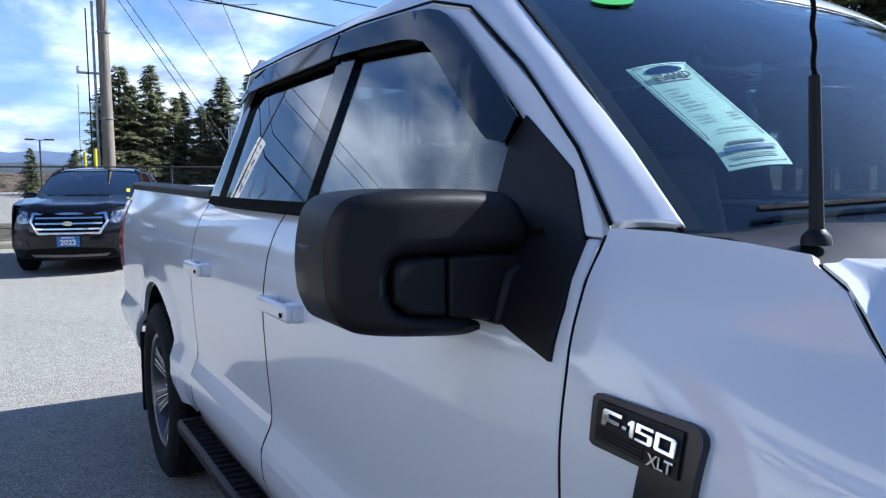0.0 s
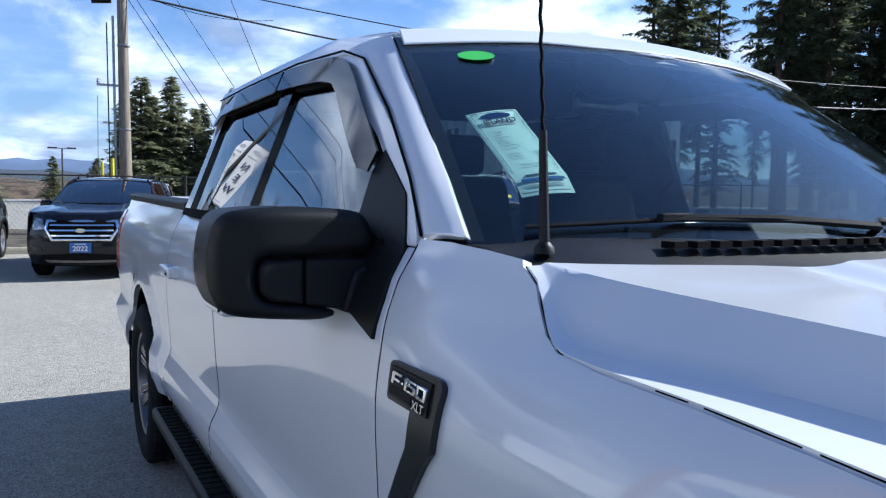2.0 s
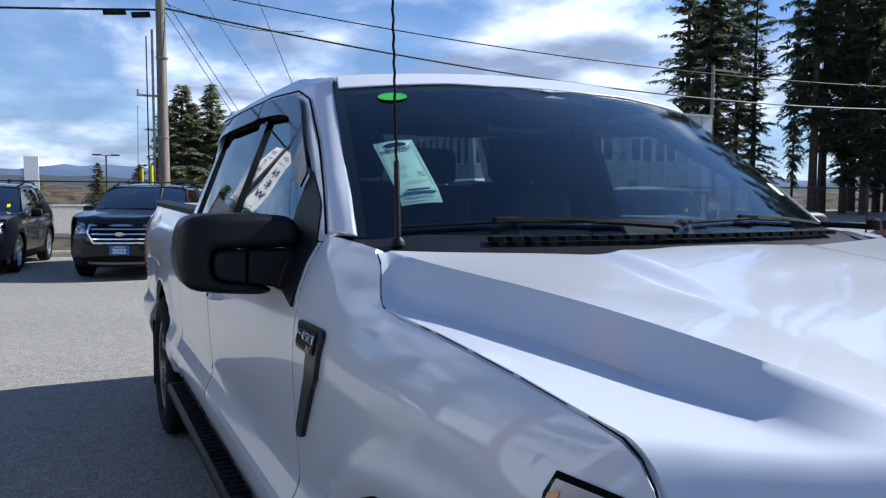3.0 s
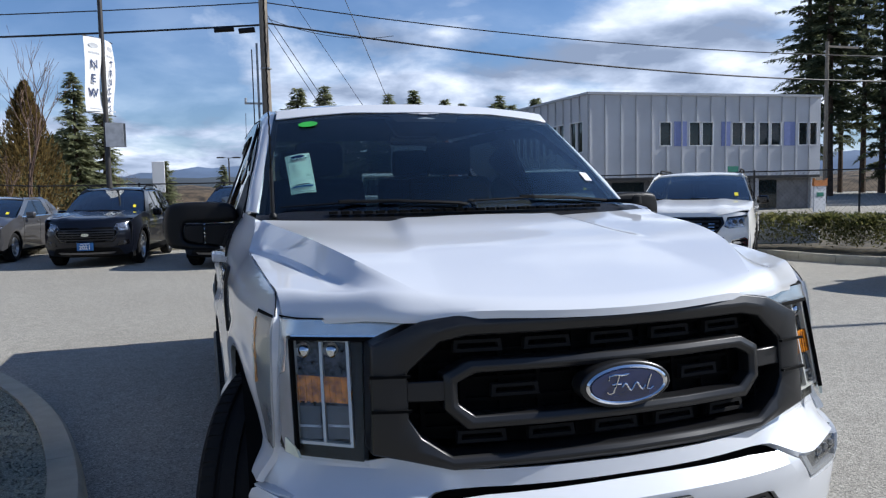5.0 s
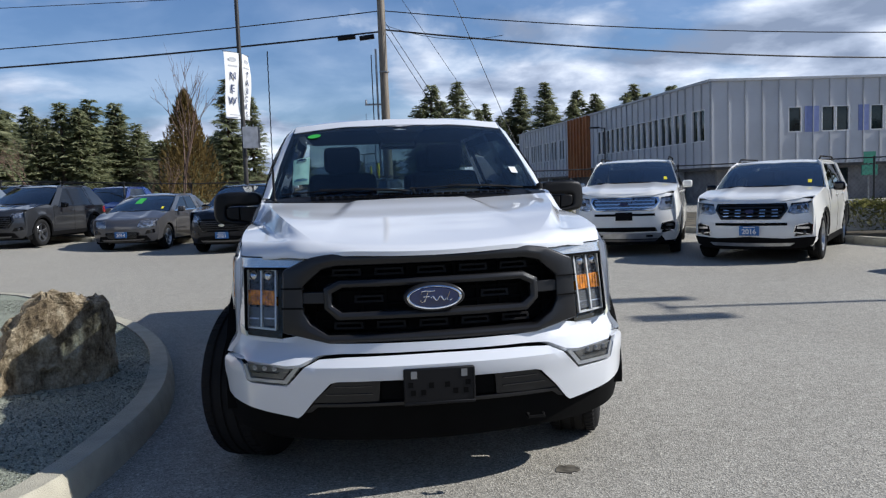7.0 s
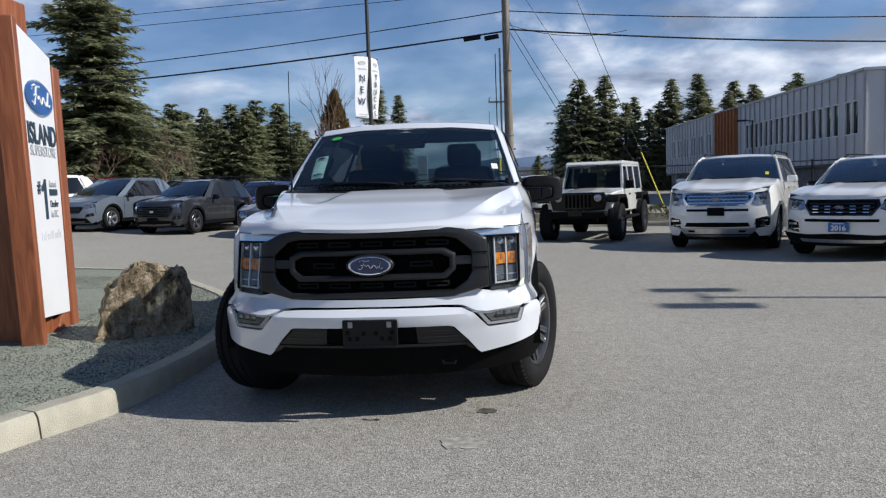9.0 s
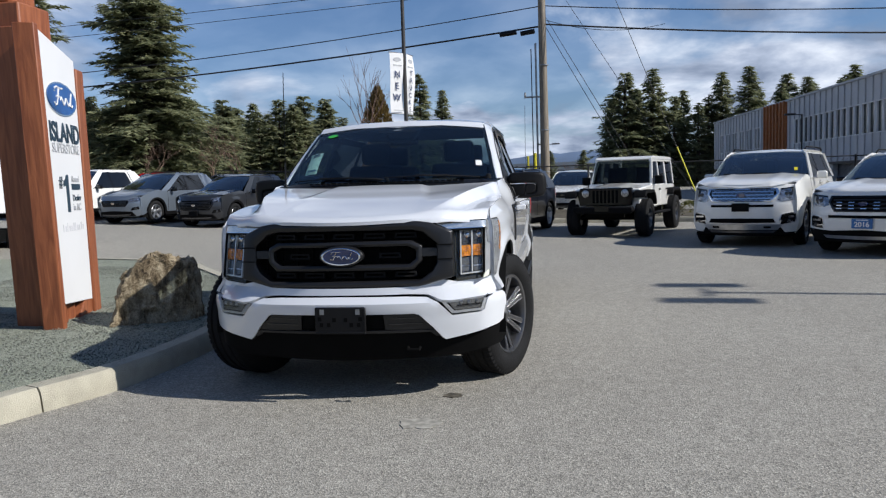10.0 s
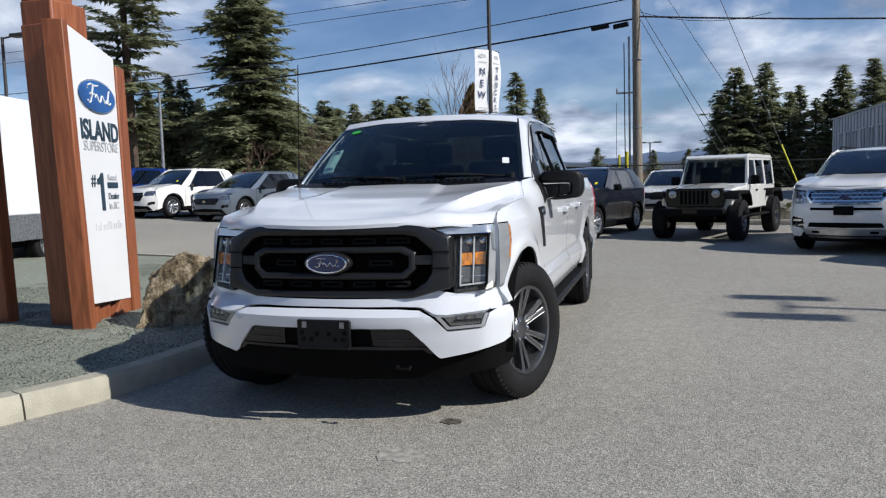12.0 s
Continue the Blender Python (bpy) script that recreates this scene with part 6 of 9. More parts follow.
def car(name, label, m, paint, L=4.6, w=0.92, H=1.66, wb=2.72, fo=0.93, r=0.36, belt=1.02, hf=0.86, hr=1.06, cowl=1.22, wtop=2.08, rend=3.75, tail=4.45,
        grille="dark", rim="ten", rim_mat=None, clad=True, plate=None, glass="tint", tag=True, rails=True, grille_box=(0.50, 0.62, 0.83), lamp=(0.56, 0.70, 0.82), year="", extra=""):
    t = thing(name, label, "car", m, group="parked cars")
    axf, axr = fo, fo + wb

    def sx(y, z):
        x = w - 0.05 * ((z - 0.75) / 0.45) ** 2 if z > 0.75 else w - 0.04 * ((0.75 - z) / 0.45) ** 2
        x -= 0.19 * clamp((0.85 - y) / 0.85) ** 2.3 + 0.13 * clamp((y - (L - 0.8)) / 0.8) ** 2
        x -= 0.012 * math.exp(-((z - 0.62) / 0.10) ** 2) * smooth01((y - axf - 0.5) / 0.2) * smooth01((axr - 0.5 - y) / 0.2)
        for yc in (axf, axr):
            d = math.hypot(y - yc, z - r)
            x += 0.02 * math.exp(-((d - r - 0.09) / 0.05) ** 2)
        return x

    def gx(y, z):
        return (w - 0.055) - (z - belt) * 0.36 - 0.03 * clamp((y - rend + 0.4) / 0.8)

    def wheel_arch(yc):
        return [(yc + (r + 0.045) * math.cos(a), r + (r + 0.045) * math.sin(a)) for a in [math.pi - math.pi * i / 12 for i in range(13)]]
    hood_side = curve((0.10, hf - 0.05), (0.35, hf + 0.03), (cowl, hr - 0.02), (cowl + 0.35, belt))
    front_y = lambda x, z: 0.02 + 0.35 * (abs(x) / w) ** 2.9 + (0.15 * clamp((z - 0.62) / (hf - 0.62 + 0.05)) ** 2.2) + 0.07 * clamp((0.42 - z) / 0.2)
    side = [(0.27, hood_side(0.27) - 0.03), (0.27, 0.55), (0.32, 0.27)] + wheel_arch(axf) + [(axf + r + 0.15, 0.25), (axr - r - 0.15, 0.25)] + wheel_arch(axr) + [(L - 0.22, 0.30), (L - 0.10, 0.55), (L - 0.08, 0.8), (L - 0.14, belt), (rend, belt + 0.01), (cowl + 0.35, belt), (cowl, hr - 0.02), (0.7, hood_side(0.7)), (0.40, hood_side(0.40))]
    hoodz = curve((0.08, hf - 0.03), (0.25, hf + 0.035), (0.6, lerp(hf, hr, 0.55)), (cowl, hr))
    for s in (-1, 1):
        o = (s, 0, 0)
        sheet("side_body", side, lambda y, z: (s * sx(y, z), y, z), paint, t, o, 0.02, 0.085)
        if clad:
            lowp = [(axf + r + 0.05, 0.25), (axr - r - 0.05, 0.25), (axr - r - 0.06, 0.36), (axf + r + 0.06, 0.36)]
            sheet("sill_cladding", lowp, lambda y, z: (s * (sx(y, z) + 0.008), y, z), M["trim"], t, o, 0.02, 0.3)
            for yc in (axf, axr):
                a1 = wheel_arch(yc)
                a2 = [(yc + (y - yc) * 1.14, r + (z - r) * 1.14) for y, z in a1]
                sheet("arch_trim", a1 + a2[::-1], lambda y, z: (s * (sx(y, z) + 0.008), y, z), M["trim"], t, o, 0.02, 0.2)
        for yd in (axf + r + 0.20, (axf + axr) / 2 + 0.25, axr - 0.30):
            sheet("door_gap", [(yd, 0.38), (yd + 0.008, 0.38), (yd + 0.008, belt), (yd, belt)], lambda y, z: (s * (sx(y, z) + 0.0025), y, z), M["gap"], t, o, 0.004, 0.12)
        for yd in ((axf + axr) / 2 + 0.05, axr - 0.50):
            a, b = sorted((s * (w - 0.035), s * (w + 0.012)))
            part("door_handle", box_bm((a, yd, belt - 0.12, b, yd + 0.16, belt - 0.09)), paint, t, bevel=0.008)
        # greenhouse
        top = H - 0.12
        win = [(cowl + 0.50, belt + 0.03), (rend - 0.05, belt + 0.04), (rend - 0.20, top), (wtop + 0.22, top)]
        gl = sheet("side_window", win, lambda y, z: (s * gx(y, z), y, z), M[glass], t, o, 0.004, 0.3)
        fr = lambda y, z: (s * (gx(y, z) + 0.006), y, z)
        sheet("a_pillar", [(cowl + 0.12, belt - 0.01), (cowl + 0.52, belt + 0.0), (cowl + 0.56, belt + 0.04), (wtop + 0.26, top + 0.005), (wtop + 0.05, top + 0.03)], fr, paint, t, o, 0.02, 0.2)
        mid = (axf + axr) / 2 + 0.30
        sheet("b_pillar", [(mid, belt), (mid + 0.09, belt), (mid + 0.07, top + 0.01), (mid - 0.01, top + 0.01)], fr, M["piano"], t, o, 0.02, 0.2)
        sheet("c_pillar", [(axr + 0.02, belt), (axr + 0.08, belt), (axr - 0.02, top), (axr - 0.10, top)], fr, M["piano"], t, o, 0.02, 0.2)
        sheet("d_pillar", [(rend - 0.10, belt), (tail, belt), (tail - 0.12, belt + 0.2), (rend + 0.22, top + 0.03), (rend - 0.30, top + 0.03)], fr, paint, t, o, 0.02, 0.2)
        sheet("roof_rail", [(wtop + 0.0, top), (rend + 0.15, top), (rend + 0.10, H - 0.035), (wtop + 0.15, H - 0.035)], lambda y, z: (s * (gx(y, z) - 0.5 * (z - top)), y, z), paint, t, o, 0.03, 0.12)
        sheet("belt_trim", [(cowl + 0.45, belt + 0.0), (rend, belt + 0.005), (rend, belt + 0.035), (cowl + 0.50, belt + 0.03)], lambda y, z: (s * (gx(y, z) + 0.010), y, z), M["chrome"] if not clad else M["piano"], t, o, 0.01, 0.3)
        if rails:
            part("roof_bar", tube_bm([(s * (w - 0.30), wtop + 0.35, H - 0.03), (s * (w - 0.29), wtop + 0.5, H + 0.025), (s * (w - 0.29), rend - 0.2, H + 0.025), (s * (w - 0.30), rend - 0.05, H - 0.03)], 0.016, 6), M["trim"], t)
        # mirror
        a, b = sorted((s * (w + 0.00), s * (w + 0.19)))
        part("door_mirror", box_bm((a, cowl + 0.55, belt - 0.02, b, cowl + 0.68, belt + 0.13)), M["piano"] if clad else paint, t, bevel=0.035)
        # lamps
        x0, z0, z1 = lamp
        lp = [(x0, z0 + 0.03), (x0 + 0.05, z1 - 0.01), (w - 0.10, z1 + 0.02), (w - 0.075, z1 - 0.03), (w - 0.11, z0 + 0.02), (x0 + 0.08, z0)]
        hl = new("headlight"); hl.parent = t; hl.empty_display_size = 0.05
        sheet("reflector", [(s * x, z) for x, z in lp], lambda x, z: (x, front_y(x, z) - 0.006 + 0.05 * clamp((abs(x) - w + 0.20) / 0.15) ** 2, z), M["row_lamp"], hl, (0, -1, 0), 0.02, 0.06)
        le = sheet("lens", [(s * x, z) for x, z in lp], lambda x, z: (x, front_y(x, z) - 0.016 + 0.05 * clamp((abs(x) - w + 0.20) / 0.15) ** 2, z), M["lens"], hl, (0, -1, 0), 0.003, 0.06)
        le.visible_shadow = False
        fo_ = [(w - 0.34, 0.44), (w - 0.12, 0.47), (w - 0.14, 0.56), (w - 0.30, 0.53)]
        sheet("fog_bezel", [(s * x, z) for x, z in fo_], lambda x, z: (x, front_y(x, z) - 0.008, z), M["piano"], t, (0, -1, 0), 0.02, 0.1)
        part("fog_lamp", lathe_bm([(-0.02, 0.045), (0.0, 0.045), (0.01, 0.02)], 12, "y"), M["reflector"], t, m=pose(s * (w - 0.22), front_y(w - 0.22, 0.5) - 0.006, 0.50, 0, 0, 180))
        # tail lamp
        sheet("tail_lamp", [(L - 0.32, belt - 0.22), (L - 0.09, belt - 0.24), (L - 0.13, belt - 0.02), (L - 0.30, belt - 0.05)], lambda y, z: (s * (sx(y, z) + 0.006), y, z), M["red"], t, o, 0.02, 0.1)
        for yc in (axf, axr):
            wheel(t, pose(s * (w - 0.125), yc, r) @ pose(0, 0, 0, 0, 0, 0 if s > 0 else 180), r, r * 0.66, 0.22, rim, rim_mat or M["silver_rim"], 32, False)
            bm = bmesh.new()
            pr = [(yc + (r + 0.05) * math.cos(a), r + (r + 0.05) * math.sin(a)) for a in [-0.1 + (math.pi + 0.2) * i / 12 for i in range(13)]]
            q = [[bm.verts.new((s * x, y, z)) for y, z in pr] for x in (w - 0.03, w - 0.36)]
            for i in range(12):
                bm.faces.new([q[0][i], q[0][i + 1], q[1][i + 1], q[1][i]])
            bm.faces.new(q[1])
            part("wheel_liner", bm, M["gap"], t)
    hw = lambda y: sx(y, hood_side(y)) - 0.004
    hp = mirror_poly([(0, 0.10), (w * 0.5, 0.15), (w * 0.72, 0.26), (hw(0.42), 0.42), (hw(0.8), 0.8), (hw(cowl) - 0.01, cowl), (hw(cowl) - 0.06, cowl + 0.16), (w * 0.5, cowl + 0.02), (0, cowl - 0.03)])
    sheet("hood", hp, lambda x, y: (x, y, lerp(hoodz(y) + 0.012 - 0.03 * (abs(x) / w) ** 3, hood_side(y) + 0.003, smooth01((abs(x) / hw(y) - 0.78) / 0.21) * smooth01((y - 0.30) / 0.2)) + 0.014 * (smooth01((abs(x) - 0.36) / 0.06) - smooth01((abs(x) - 0.52) / 0.1)) - 0.05 * clamp(1 - (y - (0.10 + 0.32 * (abs(x) / w) ** 2.4)) / 0.07) ** 2), paint, t, (0, 0, 1), 0.02, 0.07, bevel=0.004)
    fp = mirror_poly([(0, 0.24), (w * 0.8, 0.25), (w - 0.11, 0.30), (w - 0.055, 0.45), (w - 0.055, 0.62), (w - 0.075, hf - 0.01), (w * 0.72, hf + 0.012), (0, hf + 0.004)])
    sheet("front_bumper", fp, lambda x, z: (x, front_y(x, z), z), paint, t, (0, -1, 0), 0.03, 0.09)
    lowi = mirror_poly([(0, 0.25), (w * 0.75, 0.26), (w * 0.66, 0.40), (0, 0.43)])
    sheet("lower_intake", lowi, lambda x, z: (x, front_y(x, z) - 0.008, z), M["trim"], t, (0, -1, 0), 0.02, 0.12)
    sheet("skid_trim", mirror_poly([(0, 0.275), (w * 0.55, 0.28), (w * 0.6, 0.32), (0, 0.31)]), lambda x, z: (x, front_y(x, z) - 0.016, z), M["rim"], t, (0, -1, 0), 0.02, 0.2)
    gw, g0, g1 = grille_box
    gm = {"dark": M["piano"], "chrome": M["chrome"]}[grille]
    go = [(-gw, g1), (gw, g1), (gw + 0.03, (g0 + g1) / 2 + 0.03), (gw - 0.08, g0), (-gw + 0.08, g0), (-gw - 0.03, (g0 + g1) / 2 + 0.03)]
    gi = [(x * 0.93, (z - (g0 + g1) / 2) * 0.80 + (g0 + g1) / 2) for x, z in go]
    gr_ = new("grille"); gr_.parent = t; gr_.empty_display_size = 0.05
    ring("grille_frame", go, gi, lambda x, z: (x, front_y(x, z) - 0.018, z), gm, gr_, 0.03, div=2, lift=0.006, bevel=0)
    sheet("grille_back", [(x * 0.97, z) for x, z in go], lambda x, z: (x, front_y(x, z) - 0.006, z), M["gap"], gr_, (0, -1, 0), 0.01, 0.15)
    nb = 3 if grille == "chrome" or extra else 5
    for k in range(nb):
        z = lerp(g0, g1, (k + 1) / (nb + 1))
        k2 = gw * 0.90
        sheet("grille_bar", [(-k2, z - 0.012), (k2, z - 0.012), (k2, z + 0.012), (-k2, z + 0.012)], lambda x, zz: (x, front_y(x, zz) - 0.016, zz), gm if grille == "chrome" else M["satin"], gr_, (0, -1, 0), 0.02, 0.15)
    oval = [(0.075 * math.cos(a), (g0 + g1) / 2 + 0.034 * math.sin(a)) for a in [2 * math.pi * i / 20 for i in range(20)]]
    part("emblem", prism_bm(oval, front_y(0, g0) - 0.035, front_y(0, g0)), M["blue"] if extra else M["chrome"], t)
    zp = max(0.36, g0 - 0.18) if extra != "mid" else 0.46
    front = lambda d: (lambda x, z: (x, front_y(x, z) - d, z))
    if extra:
        both = [(s, lambda p, s=s: [(s * x, z) for x, z in p]) for s in (-1, 1)]
        sheet("upper_slot", mirror_poly([(0, g0 - 0.10), (0.56, g0 - 0.10), (0.56, g0 - 0.055), (0, g0 - 0.055)]), front(0.010), M["gap"], t, (0, -1, 0), 0.012, 0.15)
        for s, q in both:
            xa, xb = lamp[0] + 0.11, w - 0.16
            for k in range(2):
                c = lerp(xa, xb, 0.25 + 0.5 * k)
                part("lamp_bulb", lathe_bm([(-0.01, 0.036), (0.006, 0.034), (0.012, 0.02)], 14, "y"), M["reflector"], t, m=pose(s * c, front_y(c, (lamp[1] + lamp[2]) / 2) - 0.008, (lamp[1] + lamp[2]) / 2 + 0.01, 0, 0, 180))
            sheet("lamp_brow", q([(lamp[0] + 0.04, lamp[2] - 0.03), (w - 0.10, lamp[2] - 0.005), (w - 0.10, lamp[2] + 0.015), (lamp[0] + 0.05, lamp[2] - 0.008)]), front(0.018), M["piano"], t, (0, -1, 0), 0.006, 0.06)
            fogq = [(w - 0.36, 0.50), (w - 0.10, 0.46), (w - 0.08, 0.62), (w - 0.14, 0.66), (w - 0.33, 0.62)]
            sheet("fog_surround", q(fogq), front(0.014), M["chrome"], t, (0, -1, 0), 0.012, 0.08)
            sheet("fog_pocket", q([(lerp(x, w - 0.20, 0.14), lerp(z, 0.565, 0.22)) for x, z in fogq]), front(0.020), M["gap"], t, (0, -1, 0), 0.008, 0.08)
            sheet("fog_bar", q([(w - 0.30, 0.565), (w - 0.13, 0.56), (w - 0.13, 0.595), (w - 0.30, 0.60)]), front(0.026), M["chrome"], t, (0, -1, 0), 0.006, 0.08)
        low_z = 0.43 if extra == "mid" else 0.30
        sheet("lower_cladding", mirror_poly([(0, 0.23), (w * 0.80, 0.245), (w - 0.09, 0.30), (w - 0.045, low_z), (w * 0.62, low_z - 0.02), (0, low_z - 0.05)]), front(0.012), M["trim"], t, (0, -1, 0), 0.02, 0.1)
        sheet("skid_plate", mirror_poly([(0, 0.275), (0.60, 0.285), (0.66, 0.335), (0, 0.33)] if extra == "mid" else [(0, 0.33), (0.62, 0.335), (0.72, 0.44), (0, 0.44)]), front(0.020), M["silver_rim"], t, (0, -1, 0), 0.012, 0.12)
        if extra == "full":
            sheet("lower_grille", mirror_poly([(0, 0.46), (0.60, 0.47), (0.56, 0.545), (0, 0.55)]), front(0.014), M["gap"], t, (0, -1, 0), 0.012, 0.12)
            for k in range(-6, 7):
                for row in range(4):
                    x, z = 0.088 * k + 0.044 * (row % 2), lerp(g0, g1, (row + 0.5) / 4)
                    ring("grille_mesh", [(x - 0.040, z), (x, z + 0.022), (x + 0.040, z), (x, z - 0.022)], [(x - 0.026, z), (x, z + 0.012), (x + 0.026, z), (x, z - 0.012)], front(0.020), M["chrome"], gr_, 0.01, div=1, bevel=0)
            for s, q in both:
                sheet("tow_slot", q([(0.40, 0.365), (0.52, 0.365), (0.52, 0.40), (0.40, 0.40)]), front(0.026), M["gap"], t, (0, -1, 0), 0.006, 0.2)
        else:
            for k in range(-2, 3):
                for z in (0.775, 0.825, 0.875):
                    sheet("grille_tab", [(0.19 * k - 0.045, z - 0.006), (0.19 * k + 0.045, z - 0.006), (0.19 * k + 0.045, z + 0.006), (0.19 * k - 0.045, z + 0.006)], front(0.024), M["chrome"], gr_, (0, -1, 0), 0.008, 0.2)
    if plate is not None:
        pl = new("plate"); pl.parent = t; pl.empty_display_size = 0.05
        fy = min(front_y(0, zp), front_y(0, zp + 0.15)) - 0.045
        part("plate_board", box_bm((-0.155, fy - 0.012, zp, 0.155, fy, zp + 0.155)), plate, pl)
        if year:
            letters("plate_year", year, 0.112, M["whitep"], pl, pose(0, fy - 0.018, zp + 0.062, 90, 0, 0), squash=1.0, bold=0.003)
            part("plate_bar", box_bm((-0.09, fy - 0.014, zp + 0.128, 0.09, fy - 0.010, zp + 0.142)), M["whitep"], pl)
    # roof, glass front and back, rear
    rz = curve((wtop - 0.02, H - 0.075), (wtop + 0.12, H - 0.040), (wtop + 0.45, H - 0.010), (lerp(wtop, rend, 0.5), H), (rend - 0.3, H - 0.032), (rend + 0.05, H - 0.075), (rend + 0.18, H - 0.11))
    rw = gx(2.5, H - 0.12) - 0.02
    sheet("roof", mirror_poly([(0, wtop - 0.02), (rw * 0.9, wtop + 0.08), (rw, wtop + 0.15), (rw, rend + 0.05), (rw * 0.8, rend + 0.17), (0, rend + 0.18)]), lambda x, y: (x, y, rz(y) - 0.045 * (abs(x) / rw) ** 2.3), paint, t, (0, 0, 1), 0.03, 0.09, bevel=0.008)

    def wsf(u, v):
        p = Vector(((w - 0.10) * u, cowl - 0.02 + 0.20 * u * u, hr + 0.0 - 0.01 * u * u)).lerp(Vector(((rw + 0.0) * u, wtop + 0.09 * u * u, H - 0.075 - 0.035 * u * u)), v)
        return p + Vector((0, -0.5, 0.8)) * 0.03 * 4 * v * (1 - v)
    gl = sheet("windshield", [(-1, 0), (1, 0), (1, 1), (-1, 1)], wsf, M["carscreen"], t, (0, -1, 1), 0.004, 0.25)
    gl.visible_shadow = False
    if name == "hatchback" and tag:
        sheet("windshield_sticker", [(-0.28, 0.45), (-0.02, 0.45), (-0.02, 0.82), (-0.28, 0.82)], lambda u, v: wsf(u, v) + Vector((0, -0.5, 0.8)) * 0.006, M["green"], t, (0, -1, 1), 0.002, 0.3, label="green price sticker")
    if tag:
        sheet("windshield_tag", [(0.74, 0.14), (0.81, 0.14), (0.81, 0.25), (0.74, 0.25)], lambda u, v: wsf(u, v) + Vector((0, -0.5, 0.8)) * 0.006, M["yellow"], t, (0, -1, 1), 0.002, 0.3)
    gl = strip("rear_window", [(-(w - 0.14), tail - 0.06, belt + 0.06), (w - 0.14, tail - 0.06, belt + 0.06)], [(-rw * 0.9, rend + 0.18, H - 0.08), (rw * 0.9, rend + 0.18, H - 0.08)], M["tint"], t, (0, 1, 0), 0.004)
    sheet("tailgate", mirror_poly([(0, 0.30), (w * 0.85, 0.32), (w - 0.09, 0.55), (w - 0.12, belt + 0.05), (0, belt + 0.06)]), lambda x, z: (x, L - 0.02 - 0.10 * (abs(x) / w) ** 2 - 0.10 * clamp((z - 0.7) / 0.4), z), paint, t, (0, 1, 0), 0.03, 0.15)
    part("wiper", tube_bm([wsf(-0.75, 0.05), wsf(-0.3, 0.03), wsf(0.05, 0.02)], 0.012, 5), M["trim"], t)
    part("wiper", tube_bm([wsf(-0.05, 0.05), wsf(0.3, 0.03), wsf(0.6, 0.02)], 0.012, 5), M["trim"], t)
    part("cowl", box_bm((-(w - 0.12), cowl - 0.06, hr - 0.12, w - 0.12, cowl + 0.12, hr - 0.015)), M["trim"], t)
    # cabin
    part("floor_pan", box_bm((-(w - 0.10), 0.35, 0.20, w - 0.10, L - 0.3, 0.32), (-(w - 0.38), 0.3, 0.3, w - 0.38, cowl, hf - 0.12)), M["gap"], t)
    part("dashboard", box_bm((-(w - 0.14), cowl + 0.12, 0.6, w - 0.14, cowl + 0.55, hr - 0.03)), M["dash"], t, bevel=0.03)
    for yy in ((axf + axr) / 2 + 0.10, axr - 0.35):
        for x in (-0.36, 0.36):
            part("seat", prism_bm([(yy - 0.35, 0.55), (yy + 0.15, 0.55), (yy + 0.32, H - 0.45), (yy + 0.30, H - 0.22), (yy + 0.20, H - 0.22), (yy + 0.05, 0.72), (yy - 0.35, 0.72)], x - 0.24, x + 0.24, "x"), M["seat"], t, bevel=0.03)
    return t


M["row_lamp"] = mat("parked_car_lamp_reflector", (0.50, 0.51, 0.53), 0.16, metal=0.8, scale=22, col2=(0.03, 0.03, 0.032), coat=1.0, bump=0.5, bscale=30)


def paint(name, col, metallic=0.35):
    return mat(name, col, 0.32, metal=metallic, coat=1.0, var=0.02, scale=3, spec=0.5 if col[1] > 0.2 else 0.12, coat_ior=1.55 if col[1] > 0.03 else 1.38)


P_black, P_grey, P_dark = paint("black_metallic", (0.004, 0.005, 0.009), 0.0), paint("grey_metallic", (0.095, 0.093, 0.097), 0.5), paint("charcoal_metallic", (0.040, 0.042, 0.047), 0.5)
P_silver, P_blue, P_white, P_red = paint("silver_blue_metallic", (0.20, 0.235, 0.28), 0.55), paint("blue_metallic", (0.01, 0.035, 0.20), 0.5), paint("pearl_white", (0.78, 0.77, 0.73), 0.0), paint("maroon_metallic", (0.10, 0.008, 0.012), 0.4)

car("suv", "black compact SUV with a large chrome grille and year plate", stand(-0.76, 13.40, -17), P_black, L=4.63, w=0.92, H=1.67, belt=1.10, hf=1.02, hr=1.17, cowl=1.30, wtop=2.12, grille="chrome", grille_box=(0.52, 0.62, 0.95), lamp=(0.55, 0.78, 0.97), plate=M["plate"], year="2022", rim="ten")
car("suv", "black compact SUV with dark grille and year plate", stand(-3.38, 14.94, -9), P_black, L=4.65, w=0.92, H=1.66, grille="dark", plate=M["plate"], year="2021", grille_box=(0.60, 0.52, 0.82), lamp=(0.52, 0.74, 0.90), rim="five", hf=0.95, hr=1.12, cowl=1.26, wtop=2.15)
car("hatchback", "grey metallic compact hatchback with a green windshield sticker", stand(-6.20, 16.85, -8), P_grey, L=4.36, w=0.91, H=1.48, wb=2.65, fo=0.88, r=0.325, belt=0.98, hf=0.78, hr=1.0, cowl=0.98, wtop=2.02, rend=3.40, tail=4.15, grille="dark", plate=M["plate"], year="2014", clad=False, rails=False, rim="five", grille_box=(0.42, 0.34, 0.50), lamp=(0.40, 0.60, 0.80))
car("suv", "charcoal compact SUV with dark wheels", stand(-9.65, 17.45, -10), P_dark, tag=False, plate=M["trim"], rim="five", rim_mat=M["rim"], grille_box=(0.60, 0.54, 0.84), lamp=(0.52, 0.78, 0.91), hf=0.95, hr=1.12, cowl=1.26, wtop=2.15)
